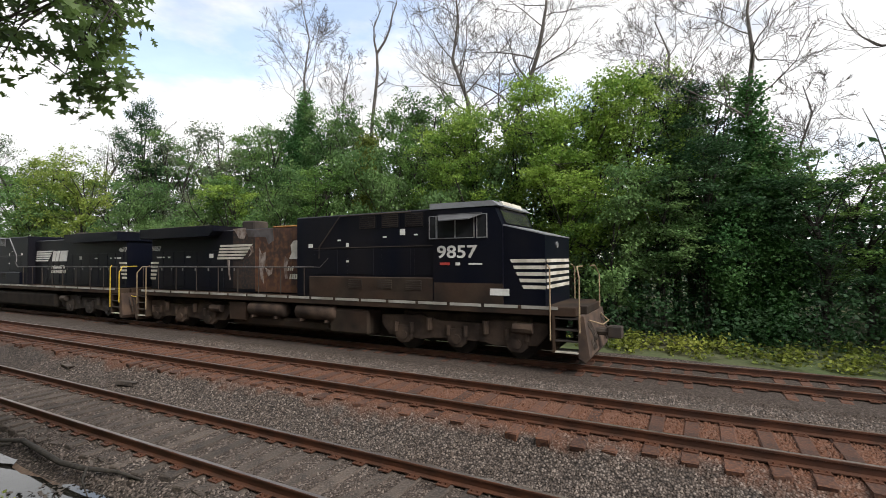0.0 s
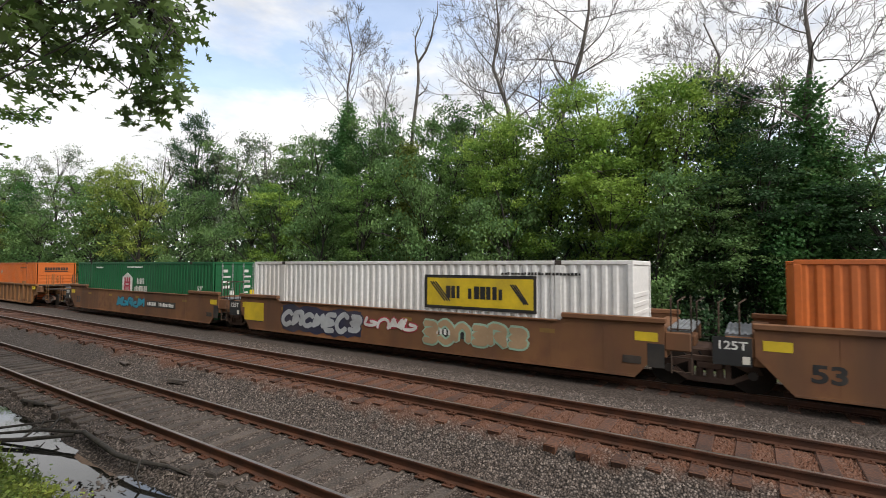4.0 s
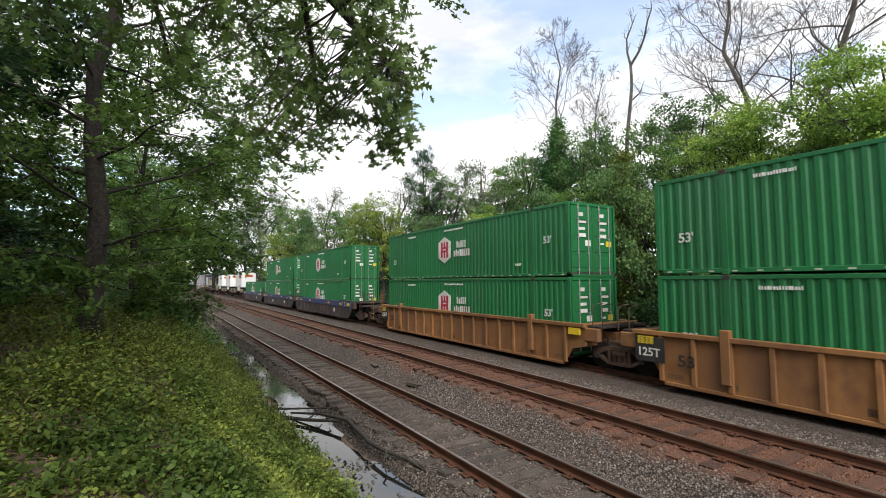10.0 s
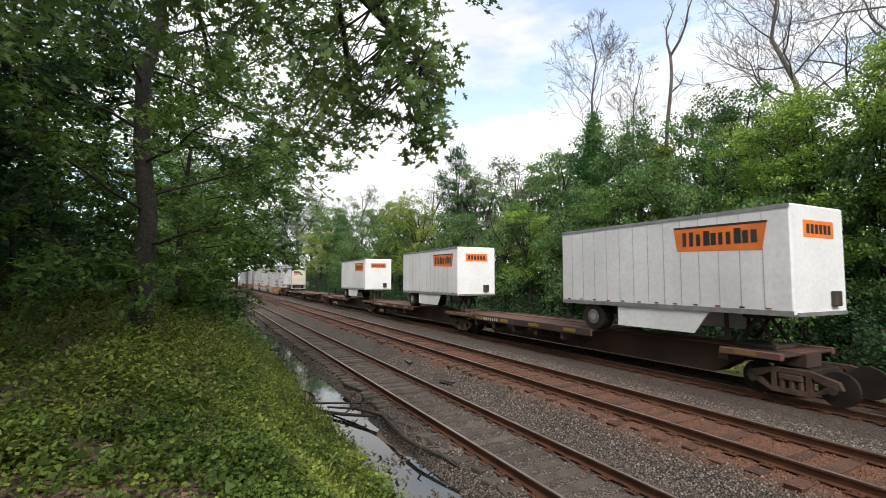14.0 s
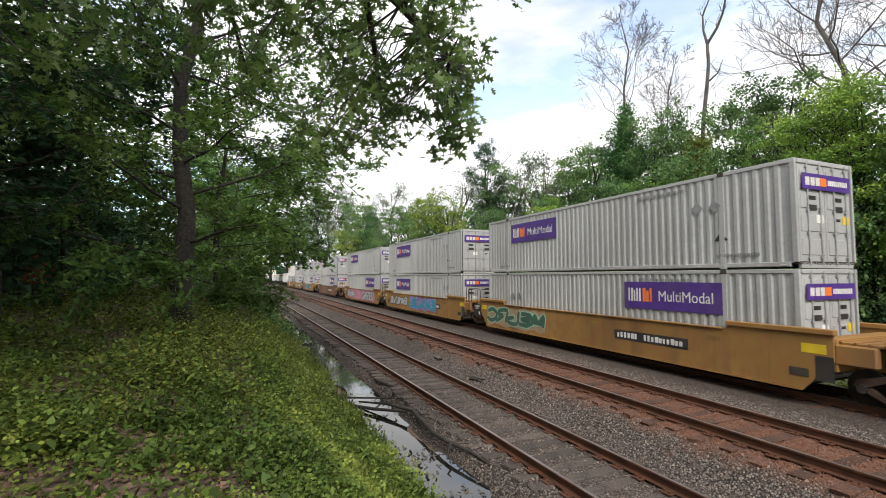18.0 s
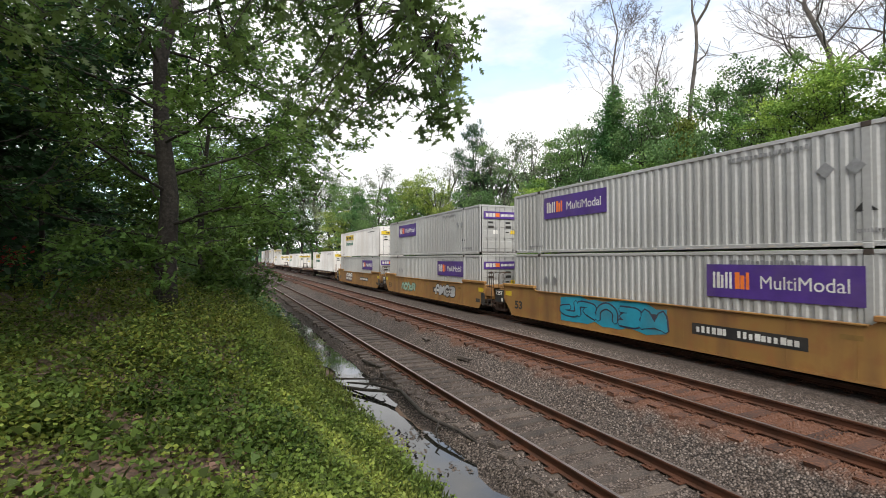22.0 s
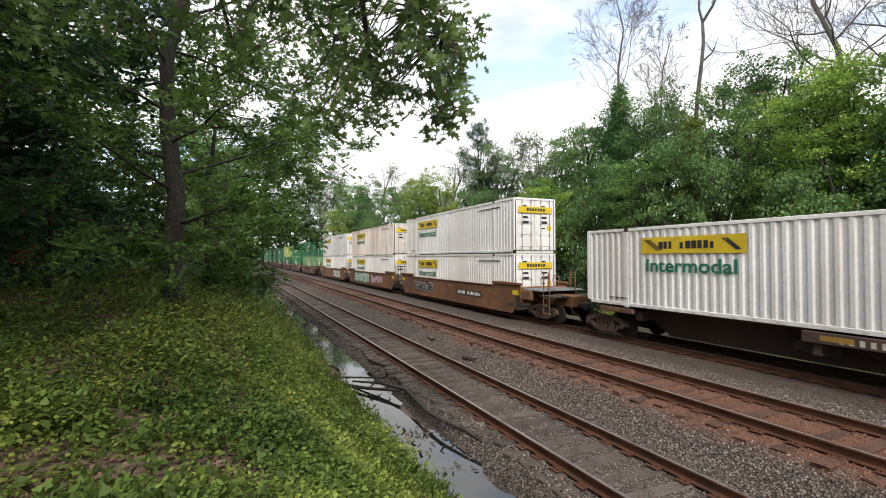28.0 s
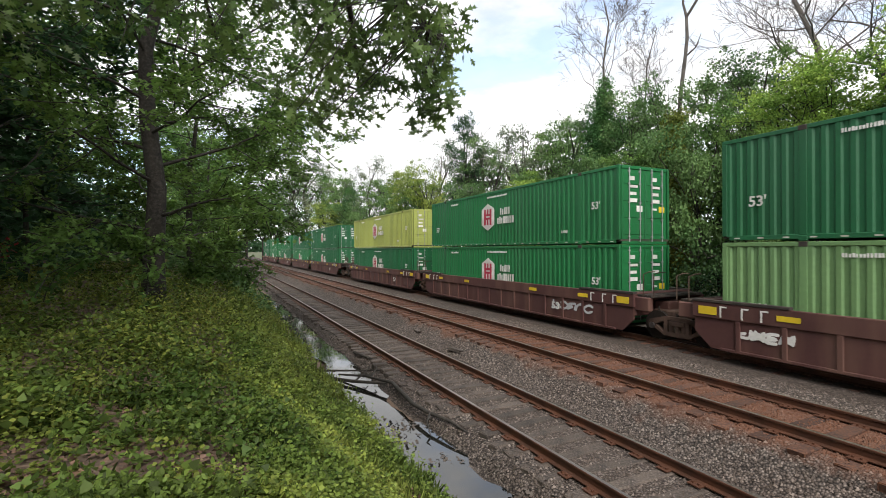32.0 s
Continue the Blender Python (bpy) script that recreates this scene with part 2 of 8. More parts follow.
def gravel_mat(name, loose=False):
    """Crushed stone: cells of grey stone with dark joints (loose stones take one shade each), with rust, oil and brake
    dust spread along the tracks, and the shade under the train painted into the main track's band.
    """
    m = bpy.data.materials.new(name)
    m.use_nodes = True
    t = m.node_tree
    N, L = t.nodes, t.links
    p = N["Principled BSDF"]
    p.inputs["Roughness"].default_value = 0.9
    p.inputs["Specular IOR Level"].default_value = 0.25
    tc = N.new("ShaderNodeTexCoord")

    def node(kind, links=(), **values):
        n = N.new(kind)
        for k, v in values.items():
            n.inputs[k.replace("_", " ")].default_value = v
        for k, v in links:
            L.new(v, n.inputs[k])
        return n

    def maths(op, a, b):
        n = N.new("ShaderNodeMath")
        n.operation = op
        for k, v in enumerate((a, b)):
            if isinstance(v, (int, float)):
                n.inputs[k].default_value = v
            else:
                L.new(v, n.inputs[k])
        return n.outputs[0]

    v = node("ShaderNodeTexVoronoi", [("Vector", tc.outputs["Object"])], Scale=27.0)
    r = N.new("ShaderNodeValToRGB")
    e = r.color_ramp.elements
    e[0].color, e[1].color = (0.06, 0.048, 0.04, 1), (0.27, 0.225, 0.195, 1)
    mid = e.new(0.6)
    mid.color = (0.132, 0.105, 0.09, 1)
    if loose:
        L.new(N.new("ShaderNodeNewGeometry").outputs["Random Per Island"], r.inputs["Fac"])
        col = r.outputs["Color"]
    else:
        hs = node("ShaderNodeSeparateColor", [("Color", v.outputs["Color"])])
        L.new(hs.outputs["Red"], r.inputs["Fac"])
        dk = node("ShaderNodeMapRange", [("Value", v.outputs["Distance"])], From_Min=0.25, From_Max=0.75, To_Min=1.0, To_Max=0.22)
        mul = node("ShaderNodeMixRGB", [("Color1", r.outputs["Color"]), ("Color2", dk.outputs["Result"])], Fac=1.0)
        mul.blend_type = "MULTIPLY"
        col = mul.outputs["Color"]
    big = node("ShaderNodeTexNoise", [("Vector", tc.outputs["Object"])], Scale=0.5, Detail=6.0).outputs["Fac"]
    patch = node("ShaderNodeTexNoise", [("Vector", tc.outputs["Object"])], Scale=2.6, Detail=5.0).outputs["Fac"]
    dirt = node("ShaderNodeMixRGB", [("Fac", node("ShaderNodeMapRange", [("Value", big)], From_Min=0.48, From_Max=0.75, To_Max=0.5).outputs["Result"]), ("Color1", col)], Color2=(0.7, 0.6, 0.53, 1))
    dirt.blend_type = "MULTIPLY"
    col = dirt.outputs["Color"]
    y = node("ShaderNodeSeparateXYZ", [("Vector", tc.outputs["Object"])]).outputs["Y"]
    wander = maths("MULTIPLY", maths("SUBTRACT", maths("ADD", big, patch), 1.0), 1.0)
    # third band, at y 14.38: grease, darkened further to paint in the train's shade
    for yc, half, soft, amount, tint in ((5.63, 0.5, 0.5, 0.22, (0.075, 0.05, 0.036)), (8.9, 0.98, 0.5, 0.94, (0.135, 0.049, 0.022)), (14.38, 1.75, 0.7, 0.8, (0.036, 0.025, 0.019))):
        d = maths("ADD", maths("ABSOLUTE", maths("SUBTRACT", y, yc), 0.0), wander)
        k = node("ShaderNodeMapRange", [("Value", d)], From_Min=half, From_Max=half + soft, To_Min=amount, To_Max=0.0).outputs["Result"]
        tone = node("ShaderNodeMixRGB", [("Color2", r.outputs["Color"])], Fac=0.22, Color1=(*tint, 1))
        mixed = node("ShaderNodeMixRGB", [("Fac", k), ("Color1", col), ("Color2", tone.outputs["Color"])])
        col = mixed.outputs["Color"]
    L.new(col, p.inputs["Base Color"])
    if not loose:
        b = node("ShaderNodeBump", [("Height", v.outputs["Distance"])], Strength=0.9, Distance=0.03)
        b.invert = True
        L.new(b.outputs["Normal"], p.inputs["Normal"])
    return m


M["gravel"] = gravel_mat("crushed_stone_ballast")
M["stone"] = gravel_mat("loose_ballast_stone", loose=True)


# ---- mesh helpers ----
def obj(name, bm, material, parent=None, label="", smooth=False):
    me = bpy.data.meshes.new(name)
    bm.to_mesh(me)
    bm.free()
    return obj_of(name, me, material, parent, label, smooth)


def obj_of(name, me, material, parent=None, label="", smooth=False):
    if smooth:
        me.polygons.foreach_set("use_smooth", [True] * len(me.polygons))
    for one in material if isinstance(material, (list, tuple)) else (material,):
        me.materials.append(M[one] if isinstance(one, str) else one)
    ob = new(name, me)
    if parent:
        ob.parent = parent
    if label:
        ob["label"] = label
    if name in ("wordmark", "marking", "stencil", "length_mark"):
        ob["kind"] = "stuff"
    return ob


part = obj


def mesh_from(name, verts, faces):
    me = bpy.data.meshes.new(name)
    me.from_pydata([tuple(v) for v in verts], [], [tuple(f) for f in faces])
    return me


def add_box(bm, x0, x1, y0, y1, z0, z1, bevel=0.0):
    vs = [bm.verts.new((x, y, z)) for z in (z0, z1) for x, y in ((x0, y0), (x1, y0), (x1, y1), (x0, y1))]
    fs = [bm.faces.new([vs[i] for i in q]) for q in ((3, 2, 1, 0), (4, 5, 6, 7), (0, 1, 5, 4), (1, 2, 6, 5), (2, 3, 7, 6), (3, 0, 4, 7))]
    if bevel:
        es = list({e for f in fs for e in f.edges})
        bmesh.ops.bevel(bm, geom=es, offset=bevel, segments=1, affect="EDGES")
    return bm


def box_bm(*a, bevel=0.0):
    return add_box(bmesh.new(), *a, bevel=bevel)


def add_prism(bm, outline, y0, y1):
    """An outline in x and z, drawn out from y0 to y1."""
    a = [bm.verts.new((x, y0, z)) for x, z in outline]
    b = [bm.verts.new((x, y1, z)) for x, z in outline]
    n = len(a)
    bm.faces.new(a)
    bm.faces.new(b[::-1])
    for i in range(n):
        bm.faces.new((a[i], b[i], b[(i + 1) % n], a[(i + 1) % n]))
    bmesh.ops.recalc_face_normals(bm, faces=bm.faces)
    return bm


def add_tube(bm, pts, r, n=6):
    """A round bar through the points; r is one radius or one for each point."""
    pts = [Vector(p) for p in pts]
    rs = r if isinstance(r, (list, tuple)) else [r] * len(pts)
    rings = []
    for i, p in enumerate(pts):
        d = (pts[min(i + 1, len(pts) - 1)] - pts[max(i - 1, 0)]).normalized()
        u = d.orthogonal().normalized() if abs(d.z) > 0.9 else d.cross(Vector((0, 0, 1))).normalized()
        w = d.cross(u)
        rings.append([bm.verts.new(p + (u * math.cos(k * 2 * math.pi / n) + w * math.sin(k * 2 * math.pi / n)) * rs[i]) for k in range(n)])
    for a, b in zip(rings, rings[1:]):
        for k in range(n):
            bm.faces.new((a[k], a[(k + 1) % n], b[(k + 1) % n], b[k]))
    bm.faces.new(rings[0][::-1])
    bm.faces.new(rings[-1])
    return bm


def add_disc(bm, x, y0, y1, z, r, n=16):
    """A wheel or drum, its axis along y."""
    return add_tube(bm, [(x, y0, z), (x, y1, z)], r, n)


def thing(name, m, label, category, group="", kind=""):
    ob = new(name)
    ob.matrix_basis = m
    ob.empty_display_size = 0.2
    return tagged(ob, label, category, group, kind)


# ---- ground: bank, ditch, ballast bed and the land behind, one sheet ----
PROFILE = [(-1500, 2.0), (-60, 2.0), (-12, 1.9), (-6, 1.75), (-3, 1.5), (-1.2, 1.25), (0.0, 1.05), (0.6, 0.65), (1.2, 0.1), (2.0, -0.5), (2.7, -0.9),
           (3.1, -1.05), (3.7, -1.07), (4.02, -0.96), (4.22, -0.78), (4.42, -0.69), (6.75, -0.69), (7.1, -0.55), (7.6, -0.25), (7.85, -0.2), (10.2, -0.2),
           (10.7, -0.32), (11.6, -0.52), (12.6, -0.52), (13.05, -0.47), (15.8, -0.47), (16.6, -0.62), (17.4, -0.66), (20, -0.6), (26, -0.5), (60, -0.3), (1500, 0.0)]


def ground_z(x, y):
    z = float(np.interp(y, [p[0] for p in PROFILE], [p[1] for p in PROFILE]))
    bank = max(0.0, 1 - abs(y + 3) / 5.5)
    z += bank * 0.22 * noise.noise((x * 0.35, y * 0.5, 3.1)) + bank * 0.5 * min(1.0, max(0.0, (-x - 6) / 14))
    if 2.4 < y < 4.6:
        z += 0.10 * noise.noise((x * 0.6, y * 0.9, 7.7))
    if y > 17:
        z += 0.15 * noise.noise((x * 0.2, y * 0.2, 1.7))
    return z


def ground_sheet(name, ys, xs, material, lift=0.0, label=""):
    verts = [(x, y, ground_z(x, y) + lift) for y in ys for x in xs]
    n = len(xs)
    faces = [(j * n + i, j * n + i + 1, (j + 1) * n + i + 1, (j + 1) * n + i) for j in range(len(ys) - 1) for i in range(n - 1)]
    me = mesh_from(name, verts, faces)
    return tagged(obj_of(name, me, material, smooth=True), label, "ground", kind="structure")


XS = [-2000, -900, -400, -220, -160] + [-130 + 2.5 * i for i in range(24)] + [-70 + 1.0 * i for i in range(40)] + [-30 + 0.5 * i for i in range(84)] + [12, 14, 17, 20, 25, 30, 40, 60, 100, 200, 600, 2000]
YS_BANK = [-1500, -300, -60, -30, -20, -14, -10, -8] + [-7 + 0.4 * i for i in range(18)] + [0.2 + 0.2 * i for i in range(14)]
ground_sheet("ground", YS_BANK + [3.0 + 0.2 * i for i in range(5)] + [3.9], XS, ["soil"], label="brown soil bank with leaf litter above a wet ditch")
ground_sheet("ballast", [3.9, 4.02, 4.12, 4.22, 4.42, 4.75, 5.2, 5.7, 6.2, 6.75, 6.9, 7.1, 7.35, 7.5], XS, ["gravel"], label="grey crushed stone ballast between the tracks")
ground_sheet("ballast_rusty", [7.5, 7.6, 7.85, 8.3, 8.9, 9.5, 10.2], XS, ["gravel"], label="rust stained ballast under the middle track")
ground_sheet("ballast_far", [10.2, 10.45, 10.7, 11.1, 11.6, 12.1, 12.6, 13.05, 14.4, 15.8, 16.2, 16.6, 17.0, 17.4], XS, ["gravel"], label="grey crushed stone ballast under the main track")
ground_sheet("ground_woods", [17.4, 18, 19, 20, 22, 24, 26, 30, 40, 60, 200, 1500], XS, ["grass_ground"], label="weedy ground under the trees behind the tracks")

# standing water in the ditch
verts, faces = [], []
for i in range(90):
    x = -46 + i * 0.5
    w = 0.16 * math.sin(i * 0.9) + 0.12 * math.sin(i * 0.37 + 1)
    s = min(1.0, max(0.05, (x + 46) / 12))
    c = 3.55 + 0.1 * math.sin(x * 0.21)
    verts += [(x, c - (0.62 + w) * s, -0.95), (x, c + (0.5 - w + 0.1 * math.sin(i * 2.3)) * s, -0.95)]
    if i:
        k = 2 * i
        faces.append((k - 2, k, k + 1, k - 1))
tagged(obj_of("water", mesh_from("water", verts, faces), "water"), "still dark ditch water reflecting the sky", "water", kind="structure")


# ---- tracks ----
def rail_mesh(x0, x1):
    """A flat-bottomed rail: foot, web and head."""
    o = [(-0.07, -0.17), (0.07, -0.17), (0.07, -0.155), (0.012, -0.135), (0.012, -0.045), (0.036, -0.035), (0.036, -0.006), (0.028, 0.0),
         (-0.028, 0.0), (-0.036, -0.006), (-0.036, -0.035), (-0.012, -0.045), (-0.012, -0.135), (-0.07, -0.155)]
    n = len(o)
    verts = [(x, y, z) for x in (x0, x1) for y, z in o]
    faces = [(i, (i + 1) % n, n + (i + 1) % n, n + i) for i in range(n)]
    me = mesh_from("rail", verts, faces)
    return me


def tie_mesh(seed, worn):
    rnd = random.Random(seed)
    bm = bmesh.new()
    add_box(bm, -0.115, 0.115, -1.28, 1.28, -0.17, 0.0, bevel=0.018)
    for v in bm.verts:
        v.co.x += rnd.uniform(-worn, worn)
        v.co.y += rnd.uniform(-worn, worn) * 3
        if v.co.z > -0.1:
            v.co.z += rnd.uniform(-worn, worn * 0.3)
    me = bpy.data.meshes.new("tie")
    bm.to_mesh(me)
    bm.free()
    return me


def track(name, yc, z, tie_m, label, slope=0.0, polished=False, skew=2.0, drop=0.0):
    t = thing(name, pose(0, yc, z, 0, 0, math.degrees(math.atan(slope))), label, "railway track", kind="structure")
    for s in (-1, 1):
        me = rail_mesh(-400, 400)
        r = obj_of("rail", me, ["rail", "rail_head"], t, "polished steel rail" if polished else "rusty steel rail")
        r.location = (0, s * 0.755, 0)
        for i, p in enumerate(me.polygons):
            if 6 <= i <= 7:
                p.material_index = 1
    rnd = random.Random(name)
    kinds = []
    for k in range(5):
        me = tie_mesh(name + str(k), 0.012)
        me.materials.append(M[tie_m])
        kinds.append(me)
    plate = bmesh.new()
    for s in (-1, 1):
        add_box(plate, -0.1, 0.1, s * 0.755 - 0.19, s * 0.755 + 0.19, -0.17, -0.153)
        for q in (-0.13, 0.13):
            add_box(plate, -0.06, -0.035, s * 0.755 + q - 0.015, s * 0.755 + q + 0.015, -0.155, -0.125)
            add_box(plate, 0.035, 0.06, s * 0.755 + q - 0.015, s * 0.755 + q + 0.015, -0.155, -0.125)
    pm = bpy.data.meshes.new("tie_plate")
    plate.to_mesh(pm)
    plate.free()
    pm.materials.append(M["rail"])
    far_v, far_f = [], []
    x = -170.0
    while x < 60:
        x += 0.53 + rnd.uniform(-0.05, 0.05)
        a = radians(rnd.gauss(0, skew))
        dy, dz = rnd.gauss(0, 0.06), -0.172 - abs(rnd.gauss(0, 0.022)) - drop
        if -62 < x < 13:
            for me in (rnd.choice(kinds), pm) if -34 < x < 10 else (rnd.choice(kinds),):
                o = new(me.name.split(".")[0], me)
                o.parent = t
                o.location = (x, dy, dz) if me is not pm else (x, 0, 0)
                if me is not pm:
                    o.rotation_euler = (0, rnd.gauss(0, 0.01), a)
        else:
            b = len(far_v)
            for zz in (-0.15, 0):
                for px, py in ((-0.115, -1.28), (0.115, -1.28), (0.115, 1.28), (-0.115, 1.28)):
                    far_v.append((x + px - a * py, py + dy, zz + dz))
            far_f += [tuple(b + i for i in q) for q in ((4, 5, 6, 7), (0, 1, 5, 4), (1, 2, 6, 5), (2, 3, 7, 6), (3, 0, 4, 7))]
    o = obj_of("far_ties", mesh_from("far_ties", far_v, far_f), tie_m, t)
    o["kind"] = "stuff"
    return t


TRAIN_Y, TRAIN_Z = 14.38, -0.27

track("near_track", 5.63, -0.48, "tie_grey", "weed-free siding track with weathered grey ties and rusty rails", slope=0.0029, skew=2.5)
track("middle_track", 8.90, 0.0, "tie_rust", "rust-stained middle track with brown ties", drop=-0.018, skew=0.9)
track("main_track", TRAIN_Y, TRAIN_Z, "tie_rust", "main track under the train with shiny rails", polished=True)


# ---- plants ----
def fast_mesh(name, V, Fc):
    """A mesh from arrays: V (n, 3), Fc (m, k), all faces with k corners."""
    V, Fc = np.asarray(V, np.float32), np.asarray(Fc, np.int32)
    me = bpy.data.meshes.new(name)
    me.vertices.add(len(V))
    me.vertices.foreach_set("co", V.ravel())
    me.loops.add(Fc.size)
    me.loops.foreach_set("vertex_index", Fc.ravel())
    me.polygons.add(len(Fc))
    me.polygons.foreach_set("loop_start", np.arange(0, Fc.size, Fc.shape[1], dtype=np.int32))
    me.update(calc_edges=True)
    return me


PLAIN_LEAF = np.array([(0, 0, 0), (0.42, 0.45, 0.06), (1.0, 0, -0.05), (0.42, -0.45, 0.06)])
OAK_LEAF = np.array([(0, 0, 0), (0.2, 0.05, 0), (0.28, 0.3, 0.03), (0.38, 0.07, 0), (0.62, 0.42, 0.05), (0.64, 0.09, 0), (0.84, 0.26, 0.03), (0.85, 0.07, 0), (1.0, 0, -0.06),
                     (0.85, -0.07, 0), (0.84, -0.26, 0.03), (0.64, -0.09, 0), (0.62, -0.42, 0.05), (0.38, -0.07, 0), (0.28, -0.3, 0.03), (0.2, -0.05, 0)])
IVY_LEAF = np.array([(0, 0, 0), (0.1, 0.42, 0.02), (0.42, 0.36, 0.05), (0.62, 0.22, 0.02), (1.0, 0, -0.05), (0.62, -0.22, 0.02), (0.42, -0.36, 0.05), (0.1, -0.42, 0.02)])
OVATE_LEAF = np.array([(0, 0, 0), (0.25, 0.27, 0.06), (0.62, 0.23, 0.04), (1.0, 0, -0.08), (0.62, -0.23, 0.04), (0.25, -0.27, 0.06)])
NOTCHED_LEAF = np.array([(0, 0, 0), (0.3, 0.34, 0.05), (0.42, 0.1, 0), (0.72, 0.3, 0.03), (1.0, 0, -0.06), (0.72, -0.3, 0.03), (0.42, -0.1, 0), (0.3, -0.34, 0.05)])
GRASS_BLADE = np.array([(0, 0.02, 0), (0, -0.02, 0), (0.6, -0.014, 0.1), (1.0, 0, 0.0), (0.6, 0.014, 0.1)])


def leaves(name, P, size, rng, shape=PLAIN_LEAF, up=0.6, jitter=0.35, droop=0.0, steep=None):
    """Leaves at the points P: each turned at random, its face more or less upward."""
    n = len(P)
    az = rng.uniform(0, 2 * np.pi, n)
    el = rng.normal(-droop, 0.45, n) if steep is None else rng.normal(steep, 0.22, n)
    d = np.stack([np.cos(az) * np.cos(el), np.sin(az) * np.cos(el), np.sin(el)], 1)
    nr = rng.normal(0, 1, (n, 3))
    nr[:, 2] = np.abs(nr[:, 2]) + up
    s = np.cross(nr, d)
    s /= np.linalg.norm(s, axis=1)[:, None] + 1e-9
    u = np.cross(d, s)
    sc = size * (1 + rng.uniform(-jitter, jitter, n))
    V = P[:, None, :] + sc[:, None, None] * (shape[None, :, 0, None] * d[:, None] + shape[None, :, 1, None] * s[:, None] + shape[None, :, 2, None] * u[:, None])
    k = len(shape)
    return fast_mesh(name, V.reshape(-1, 3), np.arange(n * k).reshape(n, k))


def tubes_mesh(name, lines, sides=5):
    """Branches: each a list of points with a list of radii."""
    V, Fq, b = [], [], 0
    ang = np.arange(sides) * 2 * np.pi / sides
    for pts, rad in lines:
        pts = np.asarray(pts, float)
        t = np.gradient(pts, axis=0)
        t /= np.linalg.norm(t, axis=1)[:, None] + 1e-9
        ref = np.array([1.0, 0.3, 0.1]) if abs(t[0, 2]) > 0.7 else np.array([0.0, 0.0, 1.0])
        u = np.cross(t, ref)
        u /= np.linalg.norm(u, axis=1)[:, None] + 1e-9
        w = np.cross(t, u)
        ring = pts[:, None] + np.asarray(rad)[:, None, None] * (np.cos(ang)[None, :, None] * u[:, None] + np.sin(ang)[None, :, None] * w[:, None])
        V.append(ring.reshape(-1, 3))
        m = len(pts)
        for i in range(m - 1):
            for k in range(sides):
                k2 = (k + 1) % sides
                Fq.append((b + i * sides + k, b + i * sides + k2, b + (i + 1) * sides + k2, b + (i + 1) * sides + k))
        b += m * sides
    return fast_mesh(name, np.concatenate(V), np.array(Fq))


def grow(rng, p, d, length, r, level, lines, tips, spread=0.6, rise=0.15, kids=(3, 5), bend=0.14, shrink=0.62):
    """A limb with wandering line and side limbs, level by level."""
    n = max(3, int(4 + level))
    pts, rad, d = [np.array(p, float)], [r], np.array(d, float)
    for i in range(n):
        d = d + rng.normal(0, bend, 3) + np.array([0, 0, rise * 0.25])
        d /= np.linalg.norm(d)
        pts.append(pts[-1] + d * length / n)
        rad.append(max(0.008, r * (1 - 0.75 * (i + 1) / n)))
    lines.append((pts, rad))
    tips.append(pts[-1])
    if level > 0:
        for _ in range(int(rng.integers(*kids))):
            i = int(rng.integers(max(1, n // 3), n + 1))
            s = rng.normal(0, 1, 3)
            s -= s.dot(d) * d
            s /= np.linalg.norm(s) + 1e-9
            c = d + s * spread * rng.uniform(0.7, 1.5) + np.array([0, 0, rise])
            c /= np.linalg.norm(c)
            grow(rng, pts[i], c, length * shrink * rng.uniform(0.7, 1.15), rad[i] * 0.62, level - 1, lines, tips, spread, rise, kids, bend, shrink)


def ramify(rng, p, d, length, r, level, lines, rise=0.12, spread=0.7, bend=0.2, shrink=0.58, kids=5):
    """A bare limb that wanders, with side twigs all along it, level by level."""
    n = 3 + level
    pts, rad, d = [np.array(p, float)], [r], np.array(d, float)
    dirs = [d]
    for i in range(n):
        d = d + rng.normal(0, bend, 3) + np.array([0, 0, rise * 0.3])
        d = d / np.linalg.norm(d)
        dirs.append(d)
        pts.append(pts[-1] + d * length / n)
        rad.append(max(0.009, r * (1 - 0.85 * (i + 1) / n)))
    lines.append((pts, rad))
    if level > 0:
        a0 = rng.uniform(0, 6.28)
        for j in range(kids if level > 1 else kids - 1):
            f = 0.18 + 0.8 * (j + rng.uniform(0, 0.8)) / kids
            i = min(n - 1, int(f * n))
            q = pts[i] + (pts[i + 1] - pts[i]) * (f * n - i)
            u = np.cross(dirs[i], (0.31, 0.2, 0.93))
            u /= np.linalg.norm(u) + 1e-9
            w = np.cross(dirs[i], u)
            a0 += 2.4 + rng.uniform(-0.5, 0.5)
            c = dirs[i] + (u * math.cos(a0) + w * math.sin(a0)) * spread * rng.uniform(0.7, 1.3) + np.array([0, 0, rise])
            c /= np.linalg.norm(c)
            ramify(rng, q, c, length * shrink * (1.25 - 0.7 * f) * rng.uniform(0.7, 1.2), max(0.009, rad[i] * 0.52), level - 1, lines, rise, spread, bend, shrink, kids)


